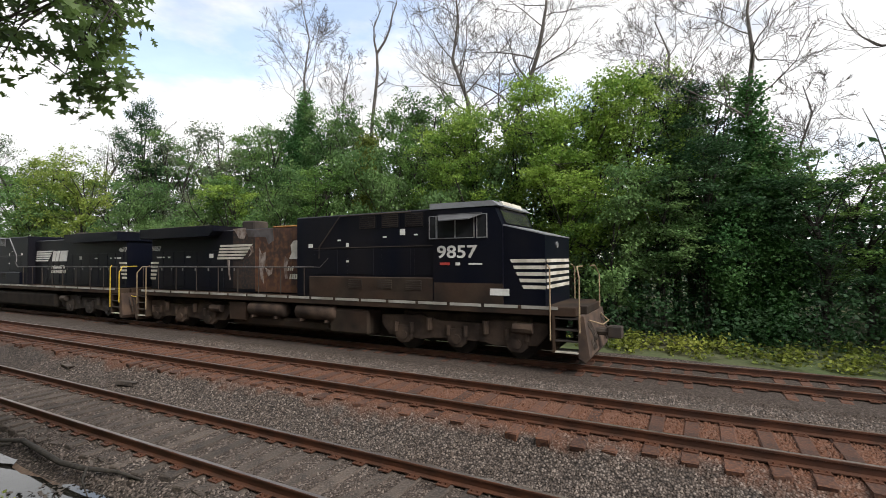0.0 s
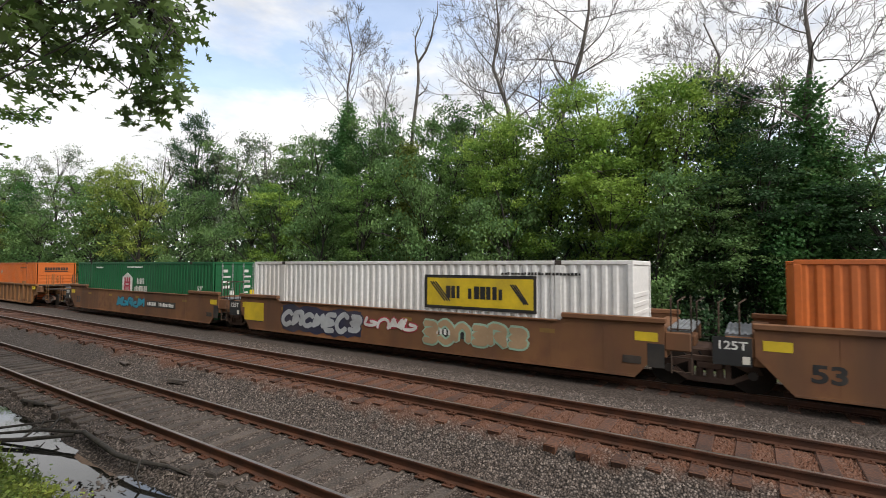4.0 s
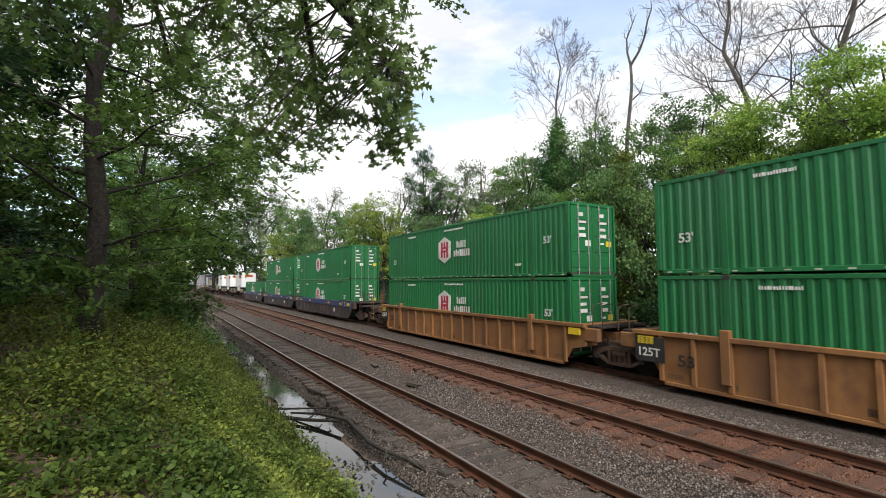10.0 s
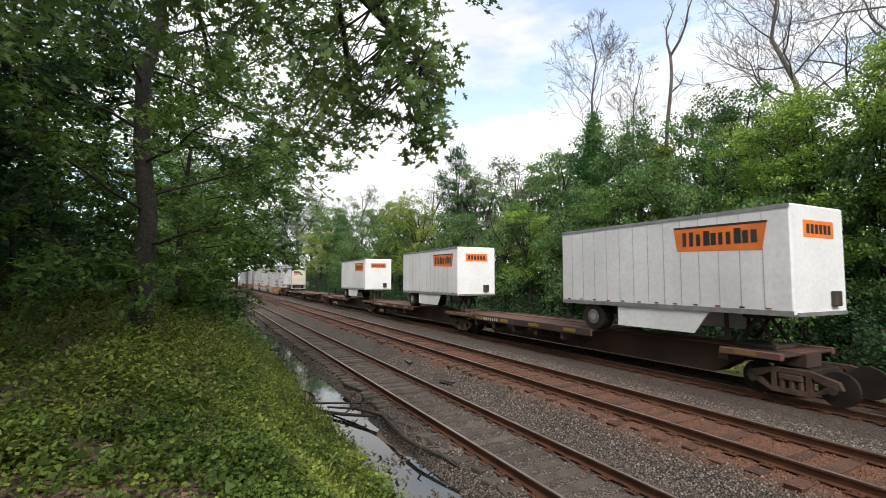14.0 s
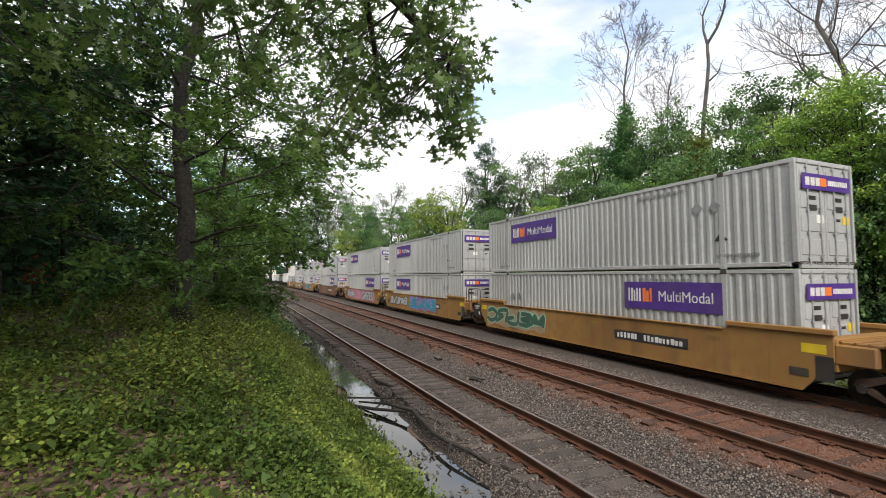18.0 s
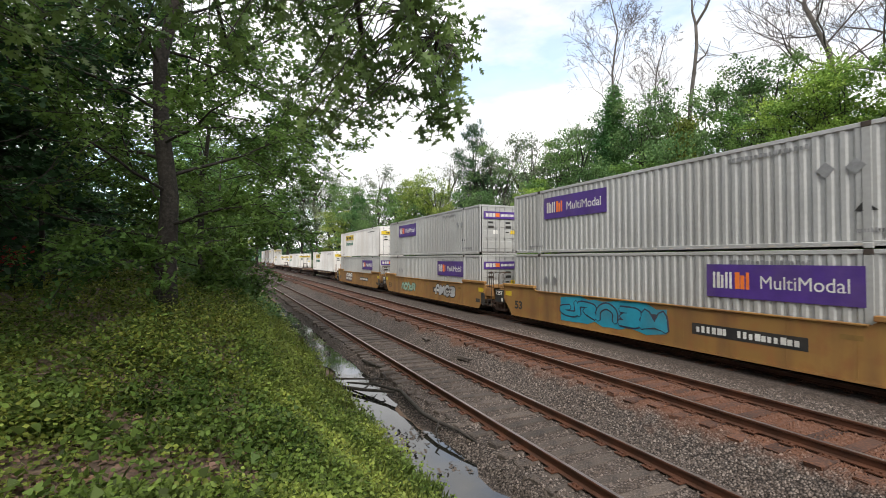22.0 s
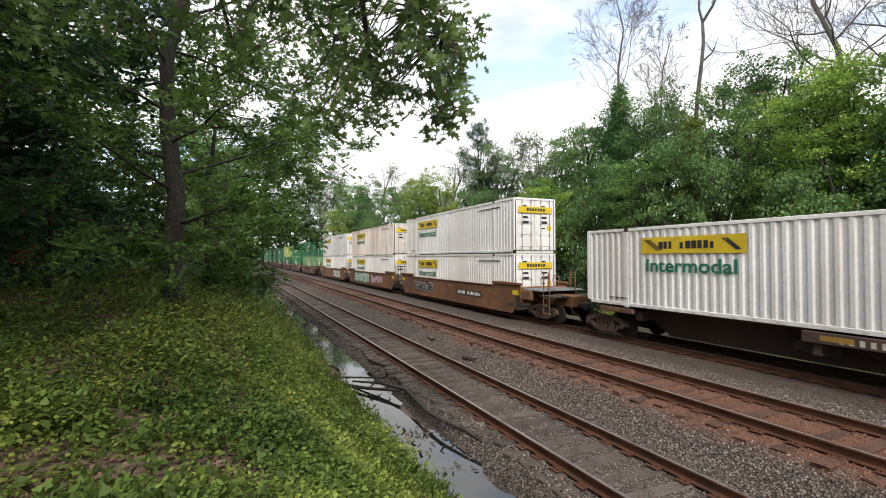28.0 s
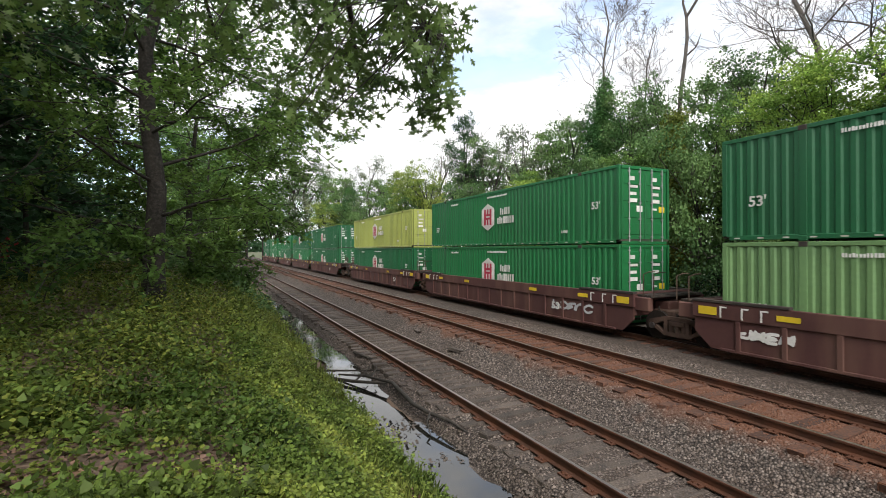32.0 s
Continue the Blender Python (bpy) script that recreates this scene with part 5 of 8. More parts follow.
def slant_sign(c, x0=-5.9, end=True):
    rnd = random.Random(9)
    bm = bmesh.new()
    word_bars(bm, x0, x0 + 1.75, 1.85, 2.05, SIDE, 9, rnd, slant=0.25)
    add_prism(bm, [(x0, 1.72), (x0 + 1.72, 1.72), (x0 + 1.74, 1.78), (x0 + 0.01, 1.78)], SIDE, SIDE - 0.006)
    word_bars(bm, x0 + 0.1, x0 + 0.9, 2.5, 2.56, SIDE, 6, rnd)
    word_bars(bm, 4.6, 6.0, 2.42, 2.5, SIDE, 9, rnd)
    part("wordmark", bm, "sign_black", c, "black slanted wordmark blocks")
    L = LBOX / 2
    bm = bmesh.new()
    for k in range(9):
        add_box(bm, L - 0.005, L + 0.002, -0.75 + k * 0.17, -0.62 + k * 0.17, 2.28, 2.5)
    add_box(bm, L - 0.005, L + 0.002, -0.75, 0.78, 2.16, 2.21)
    part("wordmark", bm, "sign_black", c, "black wordmark blocks on the end wall")
    part("placard_holder", add_prism(bmesh.new(), [(-0.15, 1.85), (0.05, 2.1), (-0.15, 2.35), (-0.35, 2.1)], SIDE, SIDE - 0.01), "window_trim", c)


# ---- running gear ----
def truck(parent, x, radius=0.42, wheelbase=0.9, side_y=0.98, sub=True):
    """A two-axle freight truck: cast side frames with open windows, spring nests, bearing caps and four wheels."""
    t = part("truck", box_bm(x - 0.22, x + 0.22, -0.93, 0.93, radius - 0.02, radius + 0.3, bevel=0.03), "gear_dark", parent, "grimy steel truck")
    w, r = wheelbase, radius
    for s in (-1, 1):
        y0, y1 = sorted((s * (side_y - 0.06), s * (side_y + 0.08)))
        bm = bmesh.new()
        top = [(x - w - 0.2, r + 0.02), (x - w - 0.12, r + 0.2), (x - 0.42, r + 0.36), (x + 0.42, r + 0.36), (x + w + 0.12, r + 0.2), (x + w + 0.2, r + 0.02), (x + w - 0.12, r + 0.06), (x + 0.4, r + 0.24), (x - 0.4, r + 0.24), (x - w + 0.12, r + 0.06)]
        add_prism(bm, top, y0, y1)
        low = [(x - w + 0.14, r + 0.04), (x - 0.5, r - 0.14), (x + 0.5, r - 0.14), (x + w - 0.14, r + 0.04), (x + w - 0.05, r - 0.06), (x + 0.46, r - 0.27), (x - 0.46, r - 0.27), (x - w + 0.05, r - 0.06)]
        add_prism(bm, low, y0, y1)
        for k in (-0.4, 0.4):
            add_box(bm, x + k - 0.06, x + k + 0.06, y0, y1, r - 0.2, r + 0.3)
        part("side_frame", bm, "truck_rust", t)
        bm = bmesh.new()
        for k in (-0.22, 0, 0.22):
            add_tube(bm, [(x + k, s * side_y, r - 0.15), (x + k, s * side_y, r + 0.06)], 0.085, 9)
        part("spring_nest", bm, "truck_rust", t)
        part("bolster_end", box_bm(x - 0.28, x + 0.28, y0 - 0.01, y1 + 0.01, r + 0.06, r + 0.22, bevel=0.02), "truck_rust", t)
        for k in (-w, w):
            ya, yb = sorted((s * (side_y + 0.06), s * (side_y + 0.14)))
            part("bearing_cap", add_disc(bmesh.new(), x + k, ya, yb, r, 0.105, 10), "wheel", t)
            y = s * 0.755
            bm = add_disc(bmesh.new(), x + k, y - 0.06, y + 0.06, radius, radius, 24)
            part("wheel", bm, "gear_dark", t)
    return t


def well_side(bm, style, s):
    """One side of a well unit, s = -1 towards the camera."""
    yo = s * 1.45
    lo, hi = (lambda a, b: (min(a, b), max(a, b)))(yo, yo - s * 0.06)
    if style == "smooth":
        add_prism(bm, [(-8.9, 1.0), (-8.2, 0.22), (8.2, 0.22), (8.9, 1.0), (8.9, 1.62), (6.3, 1.62), (6.15, 1.5), (-6.15, 1.5), (-6.3, 1.62), (-8.9, 1.62)], lo, hi)
    elif style == "ribbed":
        add_prism(bm, [(-8.9, 0.75), (-8.3, 0.62), (-7.9, 0.06), (7.9, 0.06), (8.3, 0.62), (8.9, 0.75), (8.9, 1.42), (-8.9, 1.42)], lo + (0.05 if s < 0 else -0.05), hi + (0.05 if s < 0 else -0.05))
    else:
        add_prism(bm, [(-8.9, 0.62), (-8.4, 0.18), (8.4, 0.18), (8.9, 0.62), (8.9, 1.05), (-8.9, 1.05)], lo, hi)
    return bm


def well_car(style, body, trim, label, x_left=9.85, x_right=9.85):
    """One unit of a double-stack well car at its own origin: middle of the unit, rail level."""
    c = thing("well_car", Matrix(), label, "rail car", "well cars of the train")
    for s in (-1, 1):
        part("side_panel", well_side(bmesh.new(), style, s), body, c)
        a, b = (lambda p, q: (min(p, q), max(p, q)))(s * 1.36, s * 1.5)
        if style == "ribbed":
            part("top_chord", box_bm(-8.95, 8.95, a - 0.01, b + 0.01, 1.42, 1.56, bevel=0.015), trim, c)
            part("bottom_chord", box_bm(-7.9, 7.9, a + 0.02, b - 0.04, -0.0, 0.1, bevel=0.01), body, c)
            for k in range(17):
                x = -8.0 + k * 1.0
                part("side_post", box_bm(x - 0.06, x + 0.06, *(lambda p, q: (min(p, q), max(p, q)))(s * 1.39, s * 1.49), 0.1, 1.42, bevel=0.01), body, c)
            for x in (-6.1, 6.1):
                part("guide_post", box_bm(x - 0.13, x + 0.13, *(lambda p, q: (min(p, q), max(p, q)))(s * 1.33, s * 1.53), 0.3, 1.75, bevel=0.02), body, c)
        elif style == "smooth":
            part("top_chord", box_bm(-6.15, 6.15, a, b - 0.02 if s > 0 else b, 1.5, 1.545, bevel=0.008), body, c)
            for x0, x1 in ((-8.95, -6.25), (6.25, 8.95)):
                part("end_chord", box_bm(x0, x1, a - 0.02, b + 0.02, 1.62, 1.76, bevel=0.02), trim, c)
        else:
            part("top_chord", box_bm(-8.95, 8.95, a, b + (0.01 if s > 0 else 0), 1.05, 1.5, bevel=0.015), trim, c)
            n = 14 if s < 0 else 6
            for k in range(n):
                x = -7.6 + k * 15.2 / (n - 1)
                part("side_post", box_bm(x - 0.06, x + 0.06, *(lambda p, q: (min(p, q), max(p, q)))(s * 1.42, s * 1.5), 0.2, 1.05, bevel=0.01), body, c)
            part("bottom_chord", box_bm(-8.1, 8.1, *sorted((s * 1.4, s * 1.5)), 0.16, 0.24, bevel=0.01), body, c)
            for x0, x1 in ((-8.95, -6.3), (6.3, 8.95)):
                part("end_ledge", box_bm(x0, x1, a - 0.02, b + 0.02, 1.5, 1.58, bevel=0.01), "steel_dark", c)
    # floor and cross members under the box
    for x in (-7.6, -6.1, -3, 0, 3, 6.1, 7.6):
        part("floor_beam", box_bm(x - 0.25, x + 0.25, -1.4, 1.4, 0.18, 0.345), "steel_dark", c)
    # ends over the trucks
    for s, reach in ((-1, x_left), (1, x_right)):
        x0, x1 = (8.6, reach - 0.35)
        a, b = (s * x1, s * x0) if s < 0 else (x0, x1)
        bm = bmesh.new()
        add_box(bm, a, b, -0.45, 0.45, 0.75, 1.25, bevel=0.03)
        part("end_beam", bm, body, c)
        xa, xb = sorted((s * 8.55, s * 8.95))
        part("bulkhead", box_bm(xa, xb, -1.4, 1.4, 0.75, 1.55, bevel=0.03), body, c)
        xa, xb = sorted((s * 8.9, s * min(10.3, x1)))
        tone = "roof_grey" if body == "well_brown" else body if style == "smooth" else "steel_dark"
        deck = part("end_platform", box_bm(xa, xb, -1.3, 1.3, 1.42, 1.47), tone, c, "grating platform")
        bm = bmesh.new()
        for k in range(5):
            xx = xa + (xb - xa) * (k + 0.2) / 5
            add_box(bm, xx, xx + 0.06, -1.32, 1.32, 1.47, 1.5)
        part("grating", bm, tone, deck)["kind"] = "stuff"
        for ss in (-1, 1):
            ya, yb = sorted((ss * 1.2, ss * 1.42))
            part("end_bracket", box_bm(*sorted((s * 8.9, s * min(9.7, x1))), ya, yb, 0.95, 1.42, bevel=0.03), body, c)
            if reach > 10.5:
                xs = s * (reach - 1.0)
                bm = bmesh.new()
                for z in (0.45, 0.8, 1.15):
                    add_box(bm, xs - 0.22, xs + 0.22, ss * 1.36 - 0.02, ss * 1.36 + 0.02, z, z + 0.03)
                for d in (-0.22, 0.22):
                    add_tube(bm, [(xs + d, ss * 1.36, 0.4), (xs + d, ss * 1.36, 2.3)], 0.017, 5)
                part("ladder", bm, body if style != "wide" else "steel_dark", c)
                bm = bmesh.new()
                for d in (0.0, 0.35):
                    add_tube(bm, [(xs - s * 0.6 - d, ss * 0.8, 1.45), (xs - s * 0.6 - d, ss * 0.8, 2.35)], 0.03, 5)
                part("bulkhead_rail", bm, body, c)
                part("end_walk", box_bm(*sorted((s * (reach - 1.5), s * (reach - 0.5))), *sorted((ss * 0.45, ss * 1.35)), 1.2, 1.26), "steel_dark", c)
        if reach < 10.5:
            bm = bmesh.new()
            for d in (9.2, 9.62):
                add_tube(bm, [(s * d, -1.32, 1.45), (s * d, -1.32, 2.2), (s * d + 0.12, -1.2, 2.28), (s * d + 0.12, -0.9, 2.28)], 0.02, 5)
            part("hand_hold", bm, "truck_dust", c, "grimy bent hand hold")
            bm = add_tube(bmesh.new(), [(s * 9.3, -0.7, 1.1), (s * 9.55, -0.85, 0.62), (s * 9.85, -0.8, 0.5), (s * 10.1, -0.7, 0.9)], 0.03, 5)
            part("brake_hose", bm, "gear_dark", c)
            part("draft_arm", box_bm(*sorted((s * 9.0, s * 9.85)), -0.62, 0.62, 0.62, 0.98, bevel=0.05), "truck_rust", c)
        if reach > 10.5:
            bm = add_tube(bmesh.new(), [(s * (reach - 0.5), 0, 0.85), (s * (reach + 0.15), 0, 0.85)], 0.11, 8)
            add_box(bm, *sorted((s * (reach - 0.05), s * (reach + 0.3))), -0.14, 0.14, 0.7, 1.0, bevel=0.03)
            part("coupler", bm, "steel_dark", c)
            bm = add_tube(bmesh.new(), [(s * (reach - 0.4), -0.5, 0.8), (s * (reach - 0.1), -0.52, 0.5), (s * (reach + 0.15), -0.4, 0.45)], 0.025, 5)
            part("brake_hose", bm, "steel_dark", c)
            hx = s * (reach - 1.1)
            ring = [(hx + 0.25 * math.cos(a), -0.72, 1.95 + 0.25 * math.sin(a)) for a in (math.tau * k / 14 for k in range(15))]
            bm = add_tube(bmesh.new(), ring, 0.02, 5)
            for k in (0, 5, 9):
                add_tube(bm, [(hx, -0.72, 1.95), ring[k]], 0.014, 4)
            part("hand_brake", bm, body, c)
            truck(c, s * (reach - 1.75))
    part("yellow_marker", box_bm(8.2, 8.75, -1.512 if style != "smooth" else -1.456, -1.45, 1.15, 1.38), "sign_yellow", c)
    part("yellow_marker", box_bm(-8.75, -8.2, -1.512 if style != "smooth" else -1.456, -1.45, 1.15, 1.38), "sign_yellow", c)
    return c


def joint_truck(c, x):
    return truck(c, x, 0.48, 0.9)


# ---- spine cars and trailers ----
def spine_car(label, r0, r1, hitch):
    """A spine car unit: centre beam, wheel runways from r0 to r1, and a trailer hitch."""
    c = thing("spine_car", Matrix(), label, "rail car", "spine cars of the train")
    part("center_beam", add_prism(bmesh.new(), [(-8.6, 0.75), (-6.9, 0.75), (-6.1, 0.25), (6.1, 0.25), (6.9, 0.75), (8.6, 0.75), (8.6, 1.1), (-8.6, 1.1)], -0.36, 0.36), "spine_brown", c)
    part("deck_plate", box_bm(-8.5, 8.5, -0.52, 0.52, 1.1, 1.14, bevel=0.005), "spine_rust", c)
    for s in (-1, 1):
        ya, yb = sorted((s * 0.62, s * 1.32))
        run = part("wheel_runway", box_bm(r0, r1, ya, yb, 1.1, 1.16, bevel=0.01), "spine_rust", c, "rusty steel wheel runway")
        part("runway_edge", box_bm(r0, r1, *sorted((s * 1.32, s * 1.42)), 0.92, 1.2, bevel=0.012), "spine_brown", run, "brown runway edge beam")
        x = r0 + 0.4
        while x < r1 - 0.8:
            part("faded_marker", box_bm(x, x + 0.7, *sorted((s * 1.42, s * 1.425)), 1.0, 1.13), "faded_yellow", run, "faded yellow marker")
            x += 2.3
        x = r0 + 0.3
        while x < r1:
            part("outrigger", add_prism(bmesh.new(), [(x - 0.09, 0.62), (x + 0.09, 0.62), (x + 0.09, 1.1), (x - 0.09, 1.1)], *sorted((s * 0.36, s * 1.34))), "spine_brown", c)
            x += 1.7
        bm = bmesh.new()
        for k in range(9):
            add_box(bm, r0 + 0.8 + k * 0.2, r0 + 0.9 + k * 0.2, *sorted((s * 1.42, s * 1.424)), 0.98, 1.12)
        part("stencil", bm, "cream_paint", c)["kind"] = "stuff"
        for x in (-7.7, 7.7):
            part("side_sill", box_bm(x - 0.8, x + 0.8, *sorted((s * 1.18, s * 1.34)), 0.98, 1.16, bevel=0.015), "spine_rust", c)
            part("marker", box_bm(x - 0.4, x + 0.2, *sorted((s * 1.34, s * 1.345)), 1.02, 1.13), "faded_yellow", c)
    for e in (-1, 1):
        part("end_platform", box_bm(*sorted((e * 7.0, e * 8.5)), -1.18, 1.18, 1.04, 1.12, bevel=0.02), "spine_brown", c)
        bm = add_tube(bmesh.new(), [(e * 7.6, -0.8, 1.12), (e * 7.6, -0.8, 1.42), (e * 8.15, -0.8, 1.42), (e * 8.15, -0.8, 1.12)], 0.02, 5)
        part("grab_rail", bm, "truck_dust", c)
        part("bolster_bracket", box_bm(*sorted((e * 6.7, e * 7.0)), -1.1, 1.1, 0.75, 1.1, bevel=0.03), "spine_brown", c)
    h = part("hitch", box_bm(hitch - 0.6, hitch + 0.6, -0.55, 0.55, 1.14, 1.26, bevel=0.03), "steel_dark", c)
    for s in (-1, 1):
        part("hitch_leg", add_tube(bmesh.new(), [(hitch - 0.5, s * 0.4, 1.2), (hitch, s * 0.3, 2.0)], 0.06, 6), "steel_dark", h)
        part("hitch_leg", add_tube(bmesh.new(), [(hitch + 0.5, s * 0.4, 1.2), (hitch, s * 0.3, 2.0)], 0.05, 6), "steel_dark", h)
    part("hitch_head", box_bm(hitch - 0.35, hitch + 0.35, -0.45, 0.45, 1.96, 2.06, bevel=0.02), "steel_dark", h)
    part("brake_gear", box_bm(-2.0, -0.9, -0.75, -0.4, 0.5, 0.85, bevel=0.05), "steel_dark", c)
    bm = add_tube(bmesh.new(), [(-0.6, -0.7, 0.8), (0.2, -0.9, 0.62), (1.2, -0.95, 0.55), (1.6, -0.8, 0.75)], 0.025, 5)
    part("brake_rod", bm, "truck_dust", c)
    return c


def trailer(length, label, sign, wheels_at, tandem=False, skirt=False):
    """A road trailer at its own origin: middle, rail level; tyres stand on the runways."""
    c = thing("road_trailer", Matrix(), label, "trailer", "trailers on the train")
    L, z0, z1, W = length / 2, 2.12, 5.0, 1.3
    bm = box_bm(-L, L, -W, W, z0, z1, bevel=0.05)
    part("box_body", bm, "trailer_white", c)
    for s in (-1, 1):
        ya, yb = sorted((s * W, s * (W + 0.012)))
        part("bottom_rail", box_bm(-L + 0.02, L - 0.02, ya, yb, z0, z0 + 0.14), "window_trim", c)
        part("top_rail", box_bm(-L + 0.02, L - 0.02, ya, yb, z1 - 0.12, z1 - 0.01), "window_trim", c)
        bm = bmesh.new()
        n = int(length / 0.6)
        for k in range(1, n):
            add_box(bm, -L + k * 0.6, -L + k * 0.6 + 0.012, *sorted((s * W, s * (W + 0.005))), z0 + 0.15, z1 - 0.13)
        part("panel_joint", bm, "window_trim", c)["kind"] = "stuff"
        for k, x in enumerate((wheels_at, wheels_at + 1.25) if tandem else (wheels_at,)):
            bm = add_disc(bmesh.new(), x, *sorted((s * 0.72, s * 1.25)), 1.17 + 0.5, 0.5, 22)
            w = part("tyre", bm, "gear_dark", c)
            part("rim", add_disc(bmesh.new(), x, *sorted((s * 1.2, s * 1.262)), 1.67, 0.27, 16), "rail_grey", w)
            part("hub", add_disc(bmesh.new(), x, *sorted((s * 1.2, s * 1.28)), 1.67, 0.13, 12), "window_trim", w)
        for x in (-L + 0.3 if wheels_at > 0 else L - 2.2,):
            bm = add_tube(bmesh.new(), [(x, s * 0.55, z0), (x, s * 0.55, 1.35)], 0.06, 6)
            add_box(bm, x - 0.15, x + 0.15, s * 0.55 - 0.12, s * 0.55 + 0.12, 1.3, 1.36)
            part("landing_leg", bm, "steel_dark", c)
        if skirt:
            part("side_skirt", add_prism(bmesh.new(), [(-1.4, z0), (2.0, z0), (1.5, 1.45), (-1.4, 1.45)], *sorted((s * 1.24, s * 1.26))), "trailer_white", c)
    part("axle_frame", box_bm(wheels_at - 0.7, wheels_at + (1.9 if tandem else 0.7), -0.6, 0.6, 1.75, z0, bevel=0.03), "steel_dark", c)
    kx = L - 1.2 if wheels_at < 0 else -L + 1.2
    part("king_plate", box_bm(kx - 0.7, kx + 0.7, -0.6, 0.6, 2.06, z0, bevel=0.02), "steel_dark", c)
    if sign == "orange":
        o = [(1.05, 3.92), (3.55, 3.84), (3.7, 4.62), (0.95, 4.66)]
        s = part("sign_panel", add_prism(bmesh.new(), o, -W, -W - 0.006), "sign_orange", c, "orange sign panel with black edge")
        bm = bmesh.new()
        word_bars(bm, 1.25, 3.5, 4.05, 4.48, -W - 0.006, 6, random.Random(2))
        add_prism(bm, [(0.95, 4.6), (3.7, 4.56), (3.7, 4.62), (0.95, 4.66)], -W - 0.006, -W - 0.01)
        part("wordmark", bm, "sign_black", s)
        e = part("sign_panel", box_bm(L, L + 0.006, -0.75, 0.75, 4.15, 4.6), "sign_orange", c, "orange sign on the nose")
        bm = bmesh.new()
        for k in range(6):
            add_box(bm, L + 0.006, L + 0.011, -0.6 + k * 0.21, -0.45 + k * 0.21, 4.25, 4.5)
        part("wordmark", bm, "sign_black", e)
        for k in range(12):
            x = -L + 0.35 + k * 0.68
            part("reflector", box_bm(x, x + 0.14, -W - 0.018, -W - 0.012, z0 + 0.16, z0 + 0.2), "red_paint" if k % 2 else "sign_black", c)
        part("connector_box", box_bm(L, L + 0.12, 0.45, 0.8, 2.35, 2.75, bevel=0.02), "steel_dark", c)
        part("hitch_frame", box_bm(L - 0.2, L + 0.05, -1.2, 1.2, z0, z0 + 0.1), "window_trim", c)
    else:
        # rear with roll-up door, grey frame and underride guard
        d = part("roll_door", box_bm(L, L + 0.02, -1.12, 1.12, z0 + 0.15, z1 - 0.2), "roll_door", c, "worn cream roll-up door")
        for k in range(8):
            z = z0 + 0.3 + k * 0.31
            part("door_slat", box_bm(L + 0.02, L + 0.032, -1.1, 1.1, z, z + 0.29, bevel=0.006), "roll_door", d)
        for y0, y1, za, zb in ((-1.3, -1.13, z0, z1), (1.13, 1.3, z0, z1), (-1.13, 1.13, z1 - 0.19, z1), (-1.13, 1.13, z0, z0 + 0.14)):
            part("door_frame", box_bm(L, L + 0.05, y0, y1, za, zb, bevel=0.01), "window_trim", c)
        for k in range(3):
            bm = box_bm(L + 0.033, L + 0.04, -0.75 + k * 0.32, -0.5 + k * 0.32, 4.15, 4.58)
            part("sign_block", bm, "well_blue", d, "blue letter block on the door")
        bm = bmesh.new()
        bm.faces.new([bm.verts.new(v) for v in ((L + 0.04, -0.75, 3.78), (L + 0.04, 0.0, 3.95), (L + 0.04, 0.2, 4.08), (L + 0.04, -0.75, 4.02))])
        part("sign_swoosh", bm, "sign_orange", d)
        for y0, y1 in ((-1.25, -0.95), (0.95, 1.25)):
            part("tail_box", box_bm(L - 0.25, L, y0, y1, 1.5, z0, bevel=0.02), "window_trim", c)
            part("tail_light", box_bm(L, L + 0.02, y0 + 0.05, y1 - 0.05, 1.92, 2.02), "red_paint", c)
        part("bumper", box_bm(L - 0.15, L, -1.2, 1.2, 1.45, 1.58, bevel=0.02), "window_trim", c)
        part("bumper_plate", box_bm(L - 0.1, L - 0.05, -0.45, 0.45, 1.58, 1.95), "steel_dark", c)
        for x, z in ((2.75, 3.35), (2.75, 2.85)):
            part("placard", add_prism(bmesh.new(), [(x, z - 0.22), (x + 0.25, z), (x, z + 0.22), (x - 0.25, z)], -W, -W - 0.008), "placard_grey", c, "worn diamond placard")
        part("data_plate", box_bm(3.2, 3.95, -W - 0.008, -W, 2.98, 3.1), "window_trim", c)
        for k in range(12):
            x = -L + 0.35 + k * 0.68
            part("reflector", box_bm(x, x + 0.14, -W - 0.016, -W - 0.012, z0 + 0.16, z0 + 0.2), "red_paint", c)
        for k in range(3):
            part("cross_brace", add_tube(bmesh.new(), [(-L + 1.4 + k * 0.5, -0.6, 1.3), (-L + 2.6 + k * 0.5, -0.6, z0)], 0.05, 6), "steel_dark", c)
    return c


